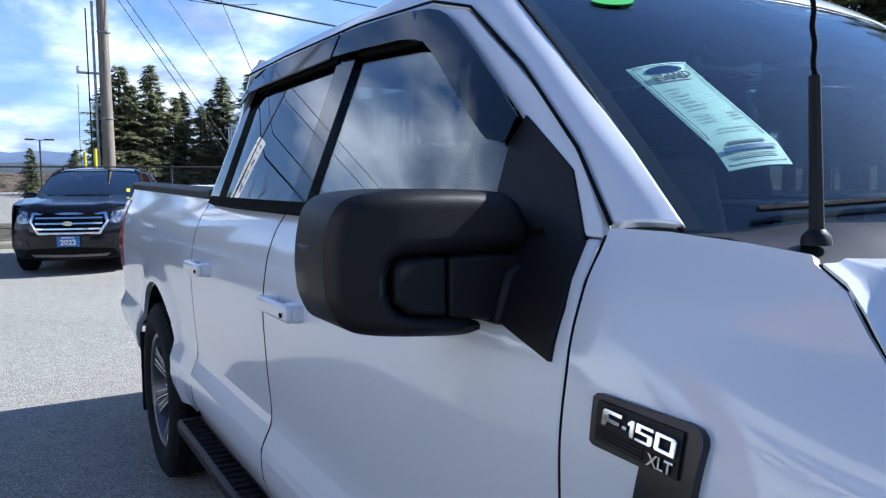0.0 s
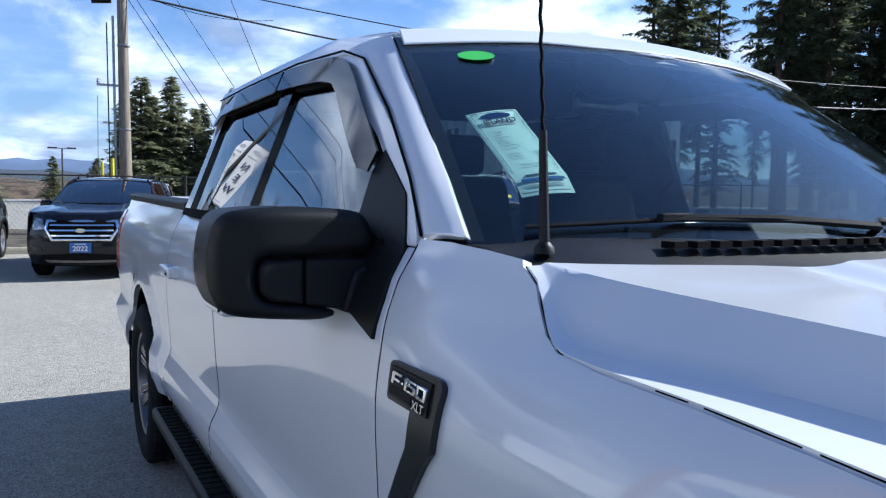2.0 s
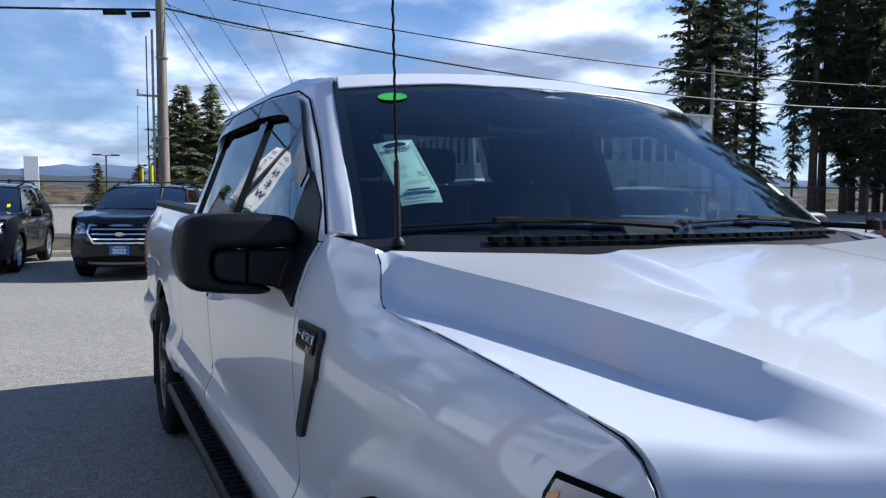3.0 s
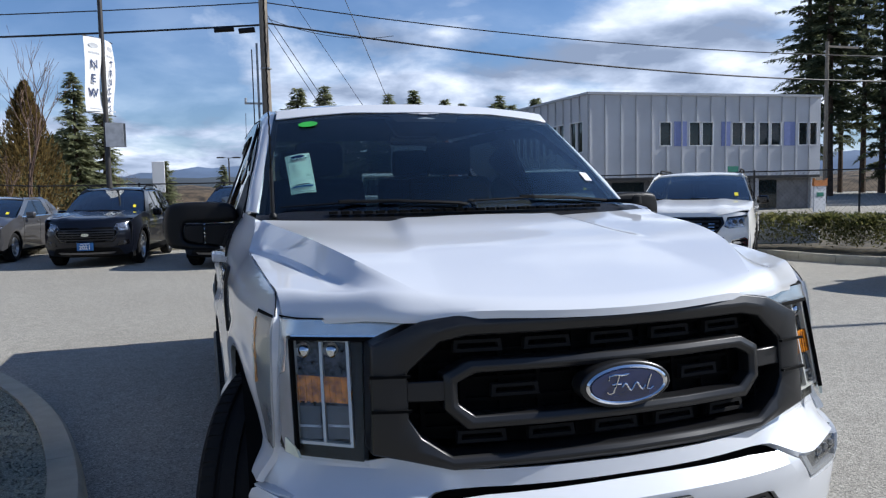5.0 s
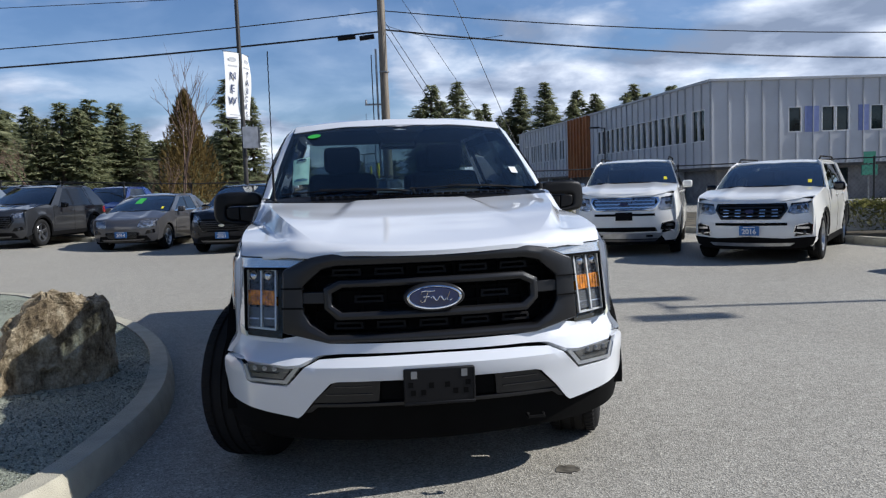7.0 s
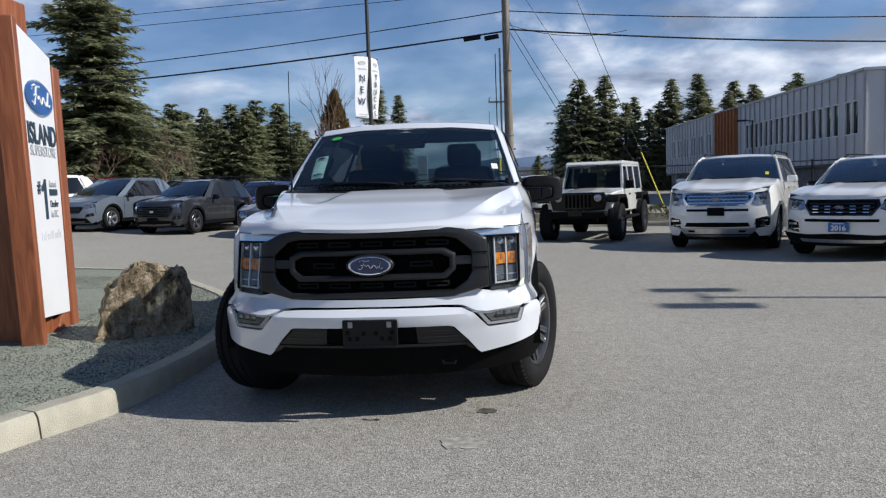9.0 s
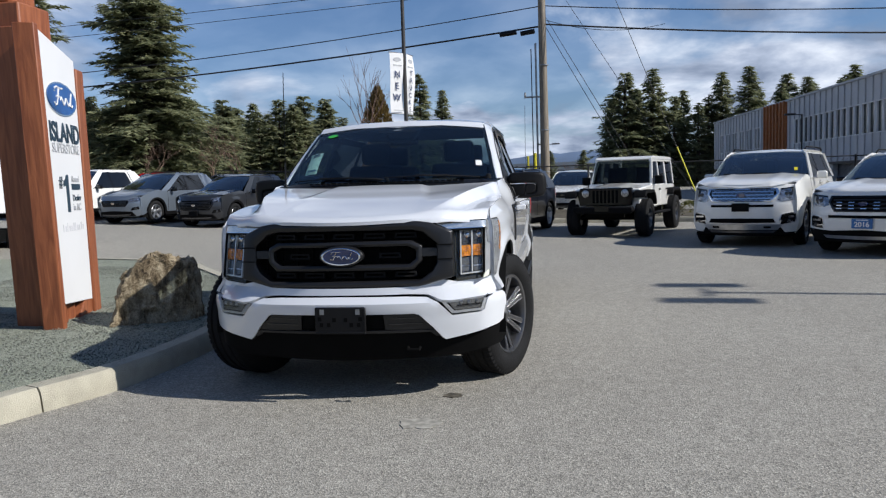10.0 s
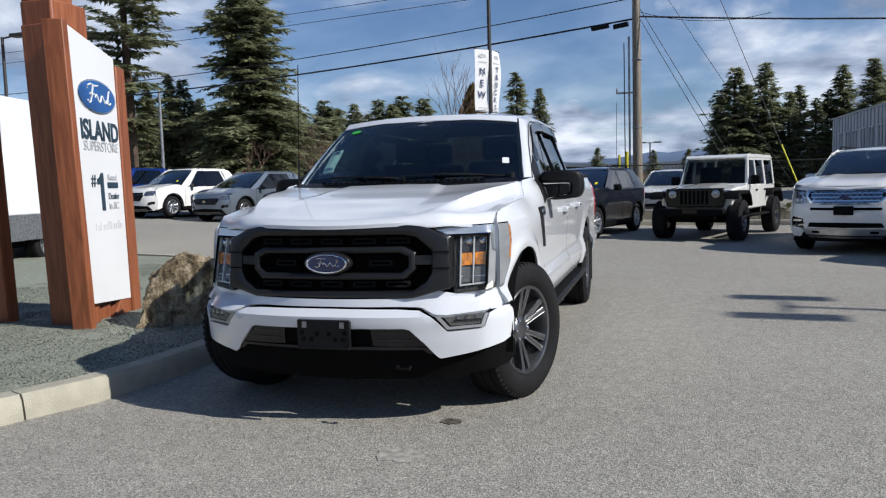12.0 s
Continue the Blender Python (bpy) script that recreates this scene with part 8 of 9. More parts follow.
def flag_pole(x, y):
    t = thing("banner_pole", "tall dark lamp pole with two white fabric banners", "pole")
    part("mast", tube_bm([(x, y, 0), (x, y, 9.0)], 0.075, 10, r_end=0.055), M["darkpost"], t)
    for s, word in ((-1, "NEW"), (1, "TRUCKS")):
        bn = new("banner"); bn.parent = t; bn.empty_display_size = 0.1; bn["label"] = "white vertical fabric banner"
        d = Vector((0.30, 0.92, 0) if s > 0 else (-0.62, -0.72, 0)).normalized()
        o = Vector((x, y, 0)) + d * 0.07
        n = Vector((d.y, -d.x, 0))
        n = n if n.y < 0 else -n
        w = 0.50
        sheet("cloth", [(0, 3.62), (w, 3.62), (w, 5.55), (0, 5.55)], lambda a, z: o + d * (a + 0.05 * math.sin((z - 3.6) * 1.5) * (a / w)) + n * 0.05 * math.sin(z * 2.6 + a * 3) + Vector((0, 0, z)), M["cloth"], bn, n, 0.002, 0.12)
        part("bracket", tube_bm([o + Vector((0, 0, 5.56)), o + d * (w + 0.05) + Vector((0, 0, 5.56))], 0.012, 6), M["darkpost"], bn)
        part("bracket", tube_bm([o + Vector((0, 0, 3.61)), o + d * (w + 0.05) + Vector((0, 0, 3.61))], 0.012, 6), M["darkpost"], bn)
        ax = d if s > 0 else -d
        rot = Matrix((ax, Vector((0, 0, 1)), ax.cross(Vector((0, 0, 1))))).transposed().to_4x4()
        M["navy"] = M.get("navy") or mat("navy_ink", (0.03, 0.05, 0.13), 0.5)
        zz, st = (4.85, 0.36) if word == "NEW" else (4.95, 0.235)
        for k, ch in enumerate(word):
            p = o + d * (w * 0.5 + 0.05 * math.sin((zz - st * k - 3.6) * 1.5) * 0.5) + n * (0.05 * math.sin((zz - st * k) * 2.6 + 0.75) + 0.035) + Vector((0, 0, zz - st * k))
            letters("banner_letter", ch, 0.30 if word == "NEW" else 0.23, M["navy"], bn, Matrix.Translation(p) @ rot, extrude=0.002, bold=0.004)
        part("banner_logo", prism_bm(ovs(0, 0, 0.15, 0.065, 20), -0.004, 0.004), M["greyp"], bn, m=Matrix.Translation(o + d * w * 0.5 + n * 0.05 + Vector((0, 0, 5.34))) @ Matrix((ax, -n, Vector((0, 0, 1)))).transposed().to_4x4())
        part("banner_bar", box_bm((-0.17, -0.003, -0.022, 0.17, 0.003, 0.022)), M["greyp"], bn, m=Matrix.Translation(o + d * w * 0.5 + n * 0.05 + Vector((0, 0, 5.15))) @ Matrix((ax, -n, Vector((0, 0, 1)))).transposed().to_4x4())
        part("banner_bar", box_bm((-0.2, -0.003, -0.015, 0.2, 0.003, 0.015)), M["greyp"], bn, m=Matrix.Translation(o + d * w * 0.5 + n * 0.045 + Vector((0, 0, 3.72))) @ Matrix((ax, -n, Vector((0, 0, 1)))).transposed().to_4x4())
    part("notice_board", box_bm((x - 0.02, y - 0.12, 2.75, x + 0.42, y - 0.09, 3.38)), M["greyp"], t, label="grey notice board")
    part("notice_board", box_bm((x + 0.02, y + 0.09, 2.75, x + 0.46, y + 0.12, 3.38)), M["galv"], t)
    return t


flag_pole(-3.45, 20.2)


def lamp_post(x, y, h, heads, label, arm=0.7, wide=0.0):
    t = thing("street_lamp", label, "lamp post")
    z0 = ground_h(x, y)
    part("mast", tube_bm([(x, y, z0), (x, y, z0 + h)], 0.07, 8, r_end=0.05), M["darkpost"], t)
    part("base", lathe_bm([(0, 0.2), (0.45, 0.2), (0.5, 0.17)], 12, "z"), M["concrete"], t, m=pose(x, y, z0))
    for a in heads:
        d = Vector((math.cos(radians(a)), math.sin(radians(a)), 0))
        part("arm", tube_bm([Vector((x, y, z0 + h - 0.05)), Vector((x, y, z0 + h)) + d * arm * 0.5], 0.03, 6), M["darkpost"], t)
        part("lamp_head", box_bm((0.0, -0.17, -0.05, 0.62, 0.17, 0.06) if not wide else (0.1, -wide, -0.05, 0.46, wide, 0.05)), M["darkpost"], t, bevel=0.02, m=Matrix.Translation(Vector((x, y, z0 + h)) + d * arm * 0.45) @ pose(0, 0, 0, 0, 0, a))
    return t


lamp_post(13.30, 3.04, 7.6, (85, 265), "dark twin-head parking lot lamp post", 0.7, 0.46)
lamp_post(0.93, 62.0, 4.4, (0, 180), "dark twin-head lamp post far across the lot")
lamp_post(-12.6, 47.9, 3.5, (0, 180), "lamp post in front of the wood")
lamp_post(-19.7, 17.3, 6.0, (0,), "dark single-head lamp post beside the box truck", 1.0)
lamp_post(16.6, 45.7, 4.9, (180,), "dark lamp post in front of the building", 0.9)
lamp_post(-31.0, 60.0, 6.0, (0,), "thin lamp post in front of the wood")
t = thing("steel_pole", "plain grey steel pole behind the parked row", "pole")
part("mast", tube_bm([(-26.6, 35.0, 1.0), (-26.6, 35.0, 7.3)], 0.10, 10, r_end=0.08), M["galv"], t)
part("mast_cap", lathe_bm([(0, 0.085), (0.04, 0.07), (0.06, 0.01)], 10, "z"), M["galv"], t, m=pose(-26.6, 35.0, 7.3))
t = thing("far_utility_pole", "grey utility pole with a cross arm before the tall firs", "pole")
part("pole_shaft", tube_bm([(39.6, 40, 0), (39.6, 40, 10.9)], 0.16, 10, r_end=0.12), M["pole"], t)
part("cross_arm", box_bm((39.5, 39.9, 10.5, 42.2, 40.02, 10.64)), M["pole"], t)
for x in (40.6, 41.4, 42.1):
    part("insulator", lathe_bm([(0, 0.05), (0.10, 0.06), (0.16, 0.02)], 8, "z"), M["greyp"], t, m=pose(x, 39.96, 10.64))
t = thing("roadside_sign", "pale two-sided sign on a post across the lot", "sign")
part("post", tube_bm([(-2.59, 27.3, 0), (-2.59, 27.3, 2.6)], 0.05, 8), M["darkpost"], t)
part("board", box_bm((-2.80, 27.2, 1.55, -2.38, 27.36, 2.65)), M["whitep"], t, bevel=0.01)
t = thing("green_sign", "small green direction sign on a post", "sign")
M["teal"] = mat("teal_sign_paint", (0.03, 0.22, 0.15), 0.5)
part("post", tube_bm([(23.9, 29.8, 0), (23.9, 29.8, 2.3)], 0.04, 8), M["galv"], t)
part("board", box_bm((23.6, 29.7, 1.75, 24.2, 29.74, 2.3)), M["teal"], t)
part("board", box_bm((23.5, 29.7, 1.2, 24.3, 29.74, 1.68)), M["teal"], t)
t = thing("info_stand", "white notice stand with an orange top behind the fence", "sign")
M["orange"] = mat("orange_paint", (0.55, 0.20, 0.05), 0.5)
part("panel", box_bm((26.3, 27.0, 0.0, 27.0, 27.08, 1.25)), M["whitep"], t, bevel=0.02)
part("cap", prism_bm([(26.25, 1.25), (27.05, 1.25), (27.05, 1.62), (26.95, 1.52), (26.4, 1.52), (26.3, 1.62)], 26.97, 27.1), M["orange"], t)
part("print_bar", box_bm((26.45, 26.985, 0.75, 26.85, 27.0, 0.95)), M["teal"], t)
t = thing("utility_box", "pale grey sloping box beside the white SUV", "box")
part("box_body", prism_bm([(0, 0), (1.5, 0), (1.5, 0.42), (0, 0.80)], -0.4, 0.4), M["greyp"], t, bevel=0.03, m=pose(10.6, 12.6, 0.0, 0, 0, -25))

# ---------------------------------------------------------------- chain link fence


def fence(path, h):
    t = thing("chain_link_fence", "black chain link fence with steel posts", "fence")
    V, F = [], []
    r = 0.0035
    for (x0, y0), (x1, y1) in zip(path, path[1:]):
        a, b = Vector((x0, y0, 0)), Vector((x1, y1, 0))
        L_ = (b - a).length
        d = (b - a) / L_
        z0, z1 = ground_h(x0, y0), ground_h(x1, y1)
        n = max(1, round(L_ / 3.0))
        for k in range(n + 1):
            p = a.lerp(b, k / n)
            g = lerp(z0, z1, k / n)
            part("post", tube_bm([(p.x, p.y, g), (p.x, p.y, g + h + 0.05)], 0.032, 6), M["darkpost"], t)
        part("top_rail", tube_bm([(x0, y0, z0 + h), (x1, y1, z1 + h)], 0.022, 6), M["darkpost"], t)
        st = 0.13
        for k in range(int(L_ / st)):
            for s in (-1, 1):
                u0 = k * st
                u1 = u0 + s * h * 0.8
                c0, c1 = clamp(u0, 0, L_), clamp(u1, 0, L_)
                f1 = (c1 - u0) / (u1 - u0)
                g = lerp(z0, z1, u0 / L_) + 0.12
                p0, p1 = a + d * c0 + Vector((0, 0, g)), a + d * c1 + Vector((0, 0, g + (h - 0.12) * f1))
                q = Vector((0, 0, r))
                i = len(V)
                V += [p0 - q, p0 + q, p1 + q, p1 - q]
                F.append((i, i + 1, i + 2, i + 3))
    me = bpy.data.meshes.new("mesh_wire")
    me.from_pydata(V, [], F)
    w = finish("mesh_wire", me, M["darkpost"], t, smooth=0)
    tagged(w, kind="stuff")


fence([(-14, 28.5), (-6, 24.8), (0.0, 23.0), (5.0, 22.5), (11, 22.0), (18, 16.5), (30, 8.0)], 1.8)

# ---------------------------------------------------------------- office building
M["clad"] = mat("grey_metal_cladding", (0.52, 0.53, 0.55), 0.5, metal=0.0, var=0.06, scale=0.6)
M["rib"] = mat("pale_metal_rib", (0.42, 0.43, 0.45), 0.5, metal=0.0, var=0.05)
M["cedar"] = wood_mat("orange_cedar_boards", (0.22, 0.07, 0.02), (0.42, 0.16, 0.05))
M["bluep"] = mat("blue_panel", (0.20, 0.24, 0.46), 0.4, var=0.05)
M["block"] = mat("grey_block_wall", (0.20, 0.20, 0.205), 0.85, var=0.15, scale=2, bump=0.3, bscale=12)
M["winglass"] = mat("office_window_glass", (0.012, 0.02, 0.022), 0.04, spec=0.5)


def building():
    t = thing("office_building", "two-storey grey ribbed metal office building", "building")
    C, Rr, Lf = Vector((17.3, 32.2, 0)), Vector((30.95, 31.5, 0)), Vector((16.1, 69.0, 0))
    TOP, MID = 6.0, 1.85

    def face(a, b, flip):
        d = (b - a).normalized()
        n = Vector((d.y, -d.x, 0)) * flip
        return d, n, Matrix.Translation(a) @ Matrix((d, -n, Vector((0, 0, 1)))).transposed().to_4x4()
    for tag_, a, b, flip, winspec in (("front", C, Rr, 1, [(3.92, 4.62), (5.62, 6.33), (6.36, 7.07), (8.14, 8.86), (8.90, 9.60), (9.78, 10.48), (10.52, 11.22), (12.25, 12.90), (12.95, 13.5)]),
                                      ("side", C, Lf, -1, [(0.6, 1.2), (1.3, 1.9)] + [(2.55 + 1.66 * k + 0.78 * q, 3.15 + 1.66 * k + 0.78 * q) for k in range(8) for q in (0, 1)] + [(23.0 + 2.1 * k + 0.75 * q, 23.55 + 2.1 * k + 0.75 * q) for k in range(6) for q in (0, 1)])):
        d, n, m = face(a, b, flip)
        L_ = (b - a).length
        # upper wall, between the window openings
        z0, z1 = (3.42, 4.68) if tag_ == "front" else (3.15, 4.75)
        cuts = sorted(winspec) if tag_ == "front" else [(w0 - 0.04, w1 + 0.04) for w0, w1 in sorted(winspec)]
        back = 0.08
        bm = box_bm((0, 0, MID, L_, 0.25, z0), (0, 0, z1, L_, 0.25, TOP))
        x = 0
        boxes = []
        for w0, w1 in cuts:
            boxes.append((x, 0, z0, w0, 0.25, z1))
            x = w1
        boxes.append((x, 0, z0, L_, 0.25, z1))
        q = box_bm(*boxes)
        me = bpy.data.meshes.new("t"); q.to_mesh(me); q.free(); bm.from_mesh(me); bpy.data.meshes.remove(me)
        part("wall", bm, M["clad"], t, m=m, smooth=0)
        # standing ribs
        dep = 0.06 if tag_ == "front" else 0.07
        pitch = 0.86
        for k in range(int(L_ / pitch) + 1):
            x = min(k * pitch, L_ - 0.04)
            hit = [w for w in cuts if w[0] - 0.02 < x + 0.02 < w[1] + 0.02]
            if hit:
                part("rib", box_bm((x, -dep, MID, x + 0.05, 0, z0)), M["rib"], t, m=m, smooth=0)
                part("rib", box_bm((x, -dep, z1, x + 0.05, 0, TOP)), M["rib"], t, m=m, smooth=0)
            else:
                part("rib", box_bm((x, -dep, MID, x + 0.05, 0, TOP)), M["rib"], t, m=m, smooth=0)
        for w0, w1 in cuts:
            wn = new("window"); wn.parent = t; wn.empty_display_size = 0.2
            part("window_frame", box_bm((w0, -0.02, z0, w0 + 0.05, 0.14, z1), (w1 - 0.05, -0.02, z0, w1, 0.14, z1), (w0, -0.02, z0, w1, 0.14, z0 + 0.05), (w0, -0.02, z1 - 0.05, w1, 0.14, z1)), M["whitep"], wn, m=m, smooth=0)
            part("pane", box_bm((w0 + 0.04, back, z0 + 0.04, w1 - 0.04, back + 0.02, z1 - 0.04)), M["winglass"], wn, m=m, smooth=0)
        if tag_ == "front":
            for w0, w1 in ((4.76, 5.48), (7.52, 8.05), (11.35, 12.1)):
                part("blue_panel", box_bm((w0, -0.03, z0, w1, 0.0, z1)), M["bluep"], t, m=m, smooth=0, label="blue infill panel")
        else:
            part("cedar_bay", box_bm((17.0, -0.12, 1.7, 21.6, 0.0, TOP + 0.05)), M["cedar"], t, m=m, smooth=0, label="orange cedar clad bay")
            for k in range(7):
                part("cedar_fin", box_bm((17.1 + 0.70 * k, -0.24, 1.7, 17.2 + 0.70 * k, -0.12, TOP + 0.05)), M["cedar"], t, m=m, smooth=0)
        part("coping", box_bm((-0.1, -0.12, TOP, L_, 0.3, TOP + 0.12)), M["rib"], t, m=m, smooth=0)
        part("base_wall", box_bm((0.4, 0.5, 0.0, L_, 0.8, MID)), M["block"], t, m=m, smooth=0)
        part("soffit", box_bm((0, 0, MID - 0.14, L_, 0.9, MID)), M["darkpost"], t, m=m, smooth=0)
        for k in range(int(L_ / 4)):
            if tag_ == "front":
                part("door_opening", box_bm((1.5 + 4 * k, 0.46, 0.1, 3.3 + 4 * k, 0.52, 1.6)), M["winglass"], t, m=m, smooth=0)
        for k in range(int(L_ / 6)):
            part("column", box_bm((3.6 + 6 * k, 0.1, 0, 3.9 + 6 * k, 0.4, MID - 0.1)), M["rib"], t, m=m, smooth=0)
    roof_poly = [(17.4, 32.4), (30.9, 31.6), (33, 69), (16.2, 69)]
    part("roof", prism_bm(roof_poly, TOP - 0.35, TOP - 0.1, "z"), M["block"], t, smooth=0)
    part("back_wall", box_bm((30.65, 31.8, 0, 30.95, 68, TOP)), M["clad"], t, smooth=0)


building()


# ---------------------------------------------------------------- trees, hedges and the far wood


def conifer_mesh(name, h, rad, seed, tiers, per, twigs, base=0.06, power=0.75, droop=0.30, gap=0.0, size=0.34, wild=0.25, mix=0.35, leaf="fir"):
    """Tiers of drooping limbs of uneven length; each limb carries many narrow needle sprays to both sides."""
    rnd = random.Random(seed)
    V, F = [], []
    for k in range(tiers):
        t = base + (1 - base) * (k + rnd.random() * 0.6) / tiers
        tier = rnd.uniform(1 - wild, 1 + wild * 0.6)
        for _ in range(per):
            if rnd.random() < gap:
                continue
            z = h * min(0.995, t + rnd.uniform(-mix, mix) / tiers)
            full = rad * min(1.0, 0.62 + 2.2 * (t - base)) * (1 - t) ** power
            L_ = full * tier * rnd.uniform(0.55, 1.12) + 0.14
            a = rnd.uniform(0, 6.283)
            ca, sa = math.cos(a), math.sin(a)
            lift = rnd.uniform(-0.05, 0.35) + 0.5 * t
            n = max(4, int(twigs * L_ / rad + 3))
            for i in range(n):
                u = 0.12 + 0.88 * (i + rnd.random()) / n
                r = L_ * u
                c = Vector((ca * r, sa * r, z + lift * L_ * u - droop * (1.6 - t) * L_ * u * u + rnd.uniform(-0.07, 0.07)))
                side = rnd.choice((-1, 1))
                b = a + side * rnd.uniform(0.25, 1.25)
                q = size * (1.15 - 0.5 * u) * rnd.uniform(0.6, 1.45)
                d = Vector((math.cos(b), math.sin(b), rnd.uniform(-0.75, 0.10)))
                w = Vector((-d.y, d.x, rnd.uniform(-0.9, 0.9))) * q * rnd.uniform(0.14, 0.26)
                c += Vector((math.cos(b), math.sin(b), 0)) * rnd.uniform(0.0, 0.28) * L_ * (1 - 0.6 * u) * 0.6
                m = len(V)
                V += [c - w, c + w * rnd.uniform(0.5, 1.2), c + d * q]
                F.append((m, m + 1, m + 2))
    for k in range(int(twigs * 0.6)):
        z = h * (1 - 0.06 * rnd.random())
        m = len(V)
        b = rnd.uniform(0, 6.283)
        V += [(0.05, 0, z), (-0.05, 0, z), (math.cos(b) * 0.18, math.sin(b) * 0.18, z + 0.25)]
        F.append((m, m + 1, m + 2))
    me = bpy.data.meshes.new(name)
    me.from_pydata(V, [], F)
    me.materials.append(M[leaf])
    return me


def trunk_mesh(name, h, r):
    bm = tube_bm([(0, 0, -0.2), (0.03, 0, h * 0.3), (-0.02, 0.03, h * 0.7), (0, 0, h * 0.98)], r, 8, r_end=0.02)
    me = bpy.data.meshes.new(name)
    bm.to_mesh(me); bm.free()
    me.materials.append(M["bark"])
    return me


KINDS = {}
for key, args in dict(spruce=(15.0, 3.4, 11, 52, 15, 125, 0.02, 0.72, 0.34, 0.24, 0.36, 0.5), fir_a=(14.0, 2.9, 12, 34, 10, 52, 0.03, 0.80, 0.34, 0.05, 0.46, 0.40, 1.3),
                      fir_b=(12.0, 2.7, 13, 30, 10, 52, 0.03, 0.88, 0.34, 0.06, 0.44, 0.42, 1.4), fir_c=(13.0, 3.2, 14, 32, 10, 52, 0.04, 0.76, 0.36, 0.06, 0.48, 0.45, 1.5),
                      wood_a=(12.0, 2.4, 21, 30, 8, 32, 0.03, 0.66, 0.36, 0.08, 0.56, 0.45, 1.2), wood_b=(12.0, 2.1, 22, 28, 8, 34, 0.05, 0.56, 0.36, 0.12, 0.54, 0.50, 1.4), wood_c=(12.0, 2.7, 23, 28, 8, 32, 0.04, 0.76, 0.34, 0.10, 0.58, 0.50, 1.2),
                      pine=(22.0, 3.6, 15, 34, 7, 150, 0.20, 0.42, 0.24, 0.30, 0.42, 0.55),
                      stand_a=(22.0, 2.9, 16, 44, 9, 100, 0.13, 0.52, 0.36, 0.22, 0.36, 0.75, 1.4, "fir_dark"), stand_b=(22.0, 2.5, 17, 37, 10, 100, 0.24, 0.46, 0.42, 0.25, 0.38, 0.80, 1.7, "fir_dark"),
                      stand_c=(22.0, 3.3, 18, 40, 9, 96, 0.08, 0.60, 0.32, 0.25, 0.36, 0.70, 1.2, "fir_dark")).items():
    KINDS[key] = (conifer_mesh("crown", *args), trunk_mesh("trunk", args[0], (0.022 if args[0] < 20 else 0.014) * args[0]), args[0])


def conifer(kind, x, y, h, rz, label, wide=1.0):
    cm, tm, h0 = KINDS[kind]
    k = h / h0
    t = thing("conifer", label, "tree", Matrix.Translation((x, y, ground_h(x, y))) @ Matrix.Rotation(radians(rz), 4, "Z") @ Matrix.Diagonal((k * wide, k * wide, k, 1)), group="conifers")
    for nm, me in (("crown", cm), ("trunk", tm)):
        o = new(nm, me)
        o.parent = t
    return t


def at_bearing(b, d):
    """Ground place at a compass bearing (degrees, clockwise from +y) and distance from the middle of the walk."""
    return (-0.3 + d * math.sin(radians(b)), -1.5 + d * math.cos(radians(b)))


conifer("spruce", -25.8, 44.0, 16.8, 20, "tall dark green spruce with layered drooping branches", 1.5)
conifer("pine", -29.2, 35.6, 19.0, 70, "tall thin pine with open branches behind the sign", 1.5)
rnd = random.Random(21)
for b, d, h in ((-36.8, 54, 7.6), (-35.2, 56, 8.6), (-34.2, 57, 8.4), (-33.0, 60, 7.4), (-40.5, 58, 8.0)):
    x, y = at_bearing(b, d)
    conifer(rnd.choice(("fir_a", "fir_c")), x, y, h, rnd.uniform(0, 360), "dark green fir beside the tall spruce", 1.2)
# pair beside the utility pole, seen past the pickup's roof
for x, y, h, kind, wide in ((10.2, 92.0, 14.0, "fir_c", 1.5), (13.6, 92.5, 14.4, "fir_a", 1.5), (16.2, 93.0, 11.0, "fir_c", 1.4), (17.8, 96.0, 12.0, "fir_a", 1.4), (12.0, 97.0, 12.5, "fir_c", 1.5), (9.0, 97.0, 11.5, "fir_a", 1.4), (18.9, 92.0, 10.0, "fir_b", 1.5), (8.2, 94, 9.5, "fir_b", 1.2), (11.9, 95, 11.5, "fir_b", 1.3), (15.2, 95, 10.0, "fir_c", 1.2)):
    conifer(kind, x, y, h, rnd.uniform(0, 360), "dark green conifer beyond the lot", wide)
# behind the office building
for k in range(13):
    x = 20.2 + 1.9 * k + rnd.uniform(-0.6, 0.6)
    conifer(rnd.choice(("fir_a", "fir_b", "fir_c")), x, 92 + rnd.uniform(-3, 5), rnd.uniform(11.0, 14.0), rnd.uniform(0, 360), "dark green conifer behind the office building", 1.45)
# tall stand on the right of the building
for b in [43.0, 44.2, 45.0, 46.3, 47.4, 50.0] + [50.9 + 28 * (k + rnd.random() * 0.9) / 38 for k in range(38)]:
    x, y = at_bearing(b, rnd.uniform(80, 118))
    conifer(rnd.choice(("stand_a", "stand_b", "stand_c")), x, y, rnd.uniform(27, 40), rnd.uniform(0, 360), "tall dark fir in a stand beside the road", rnd.uniform(0.8, 1.3) * (0.55 if b == 50.0 else 1.0))
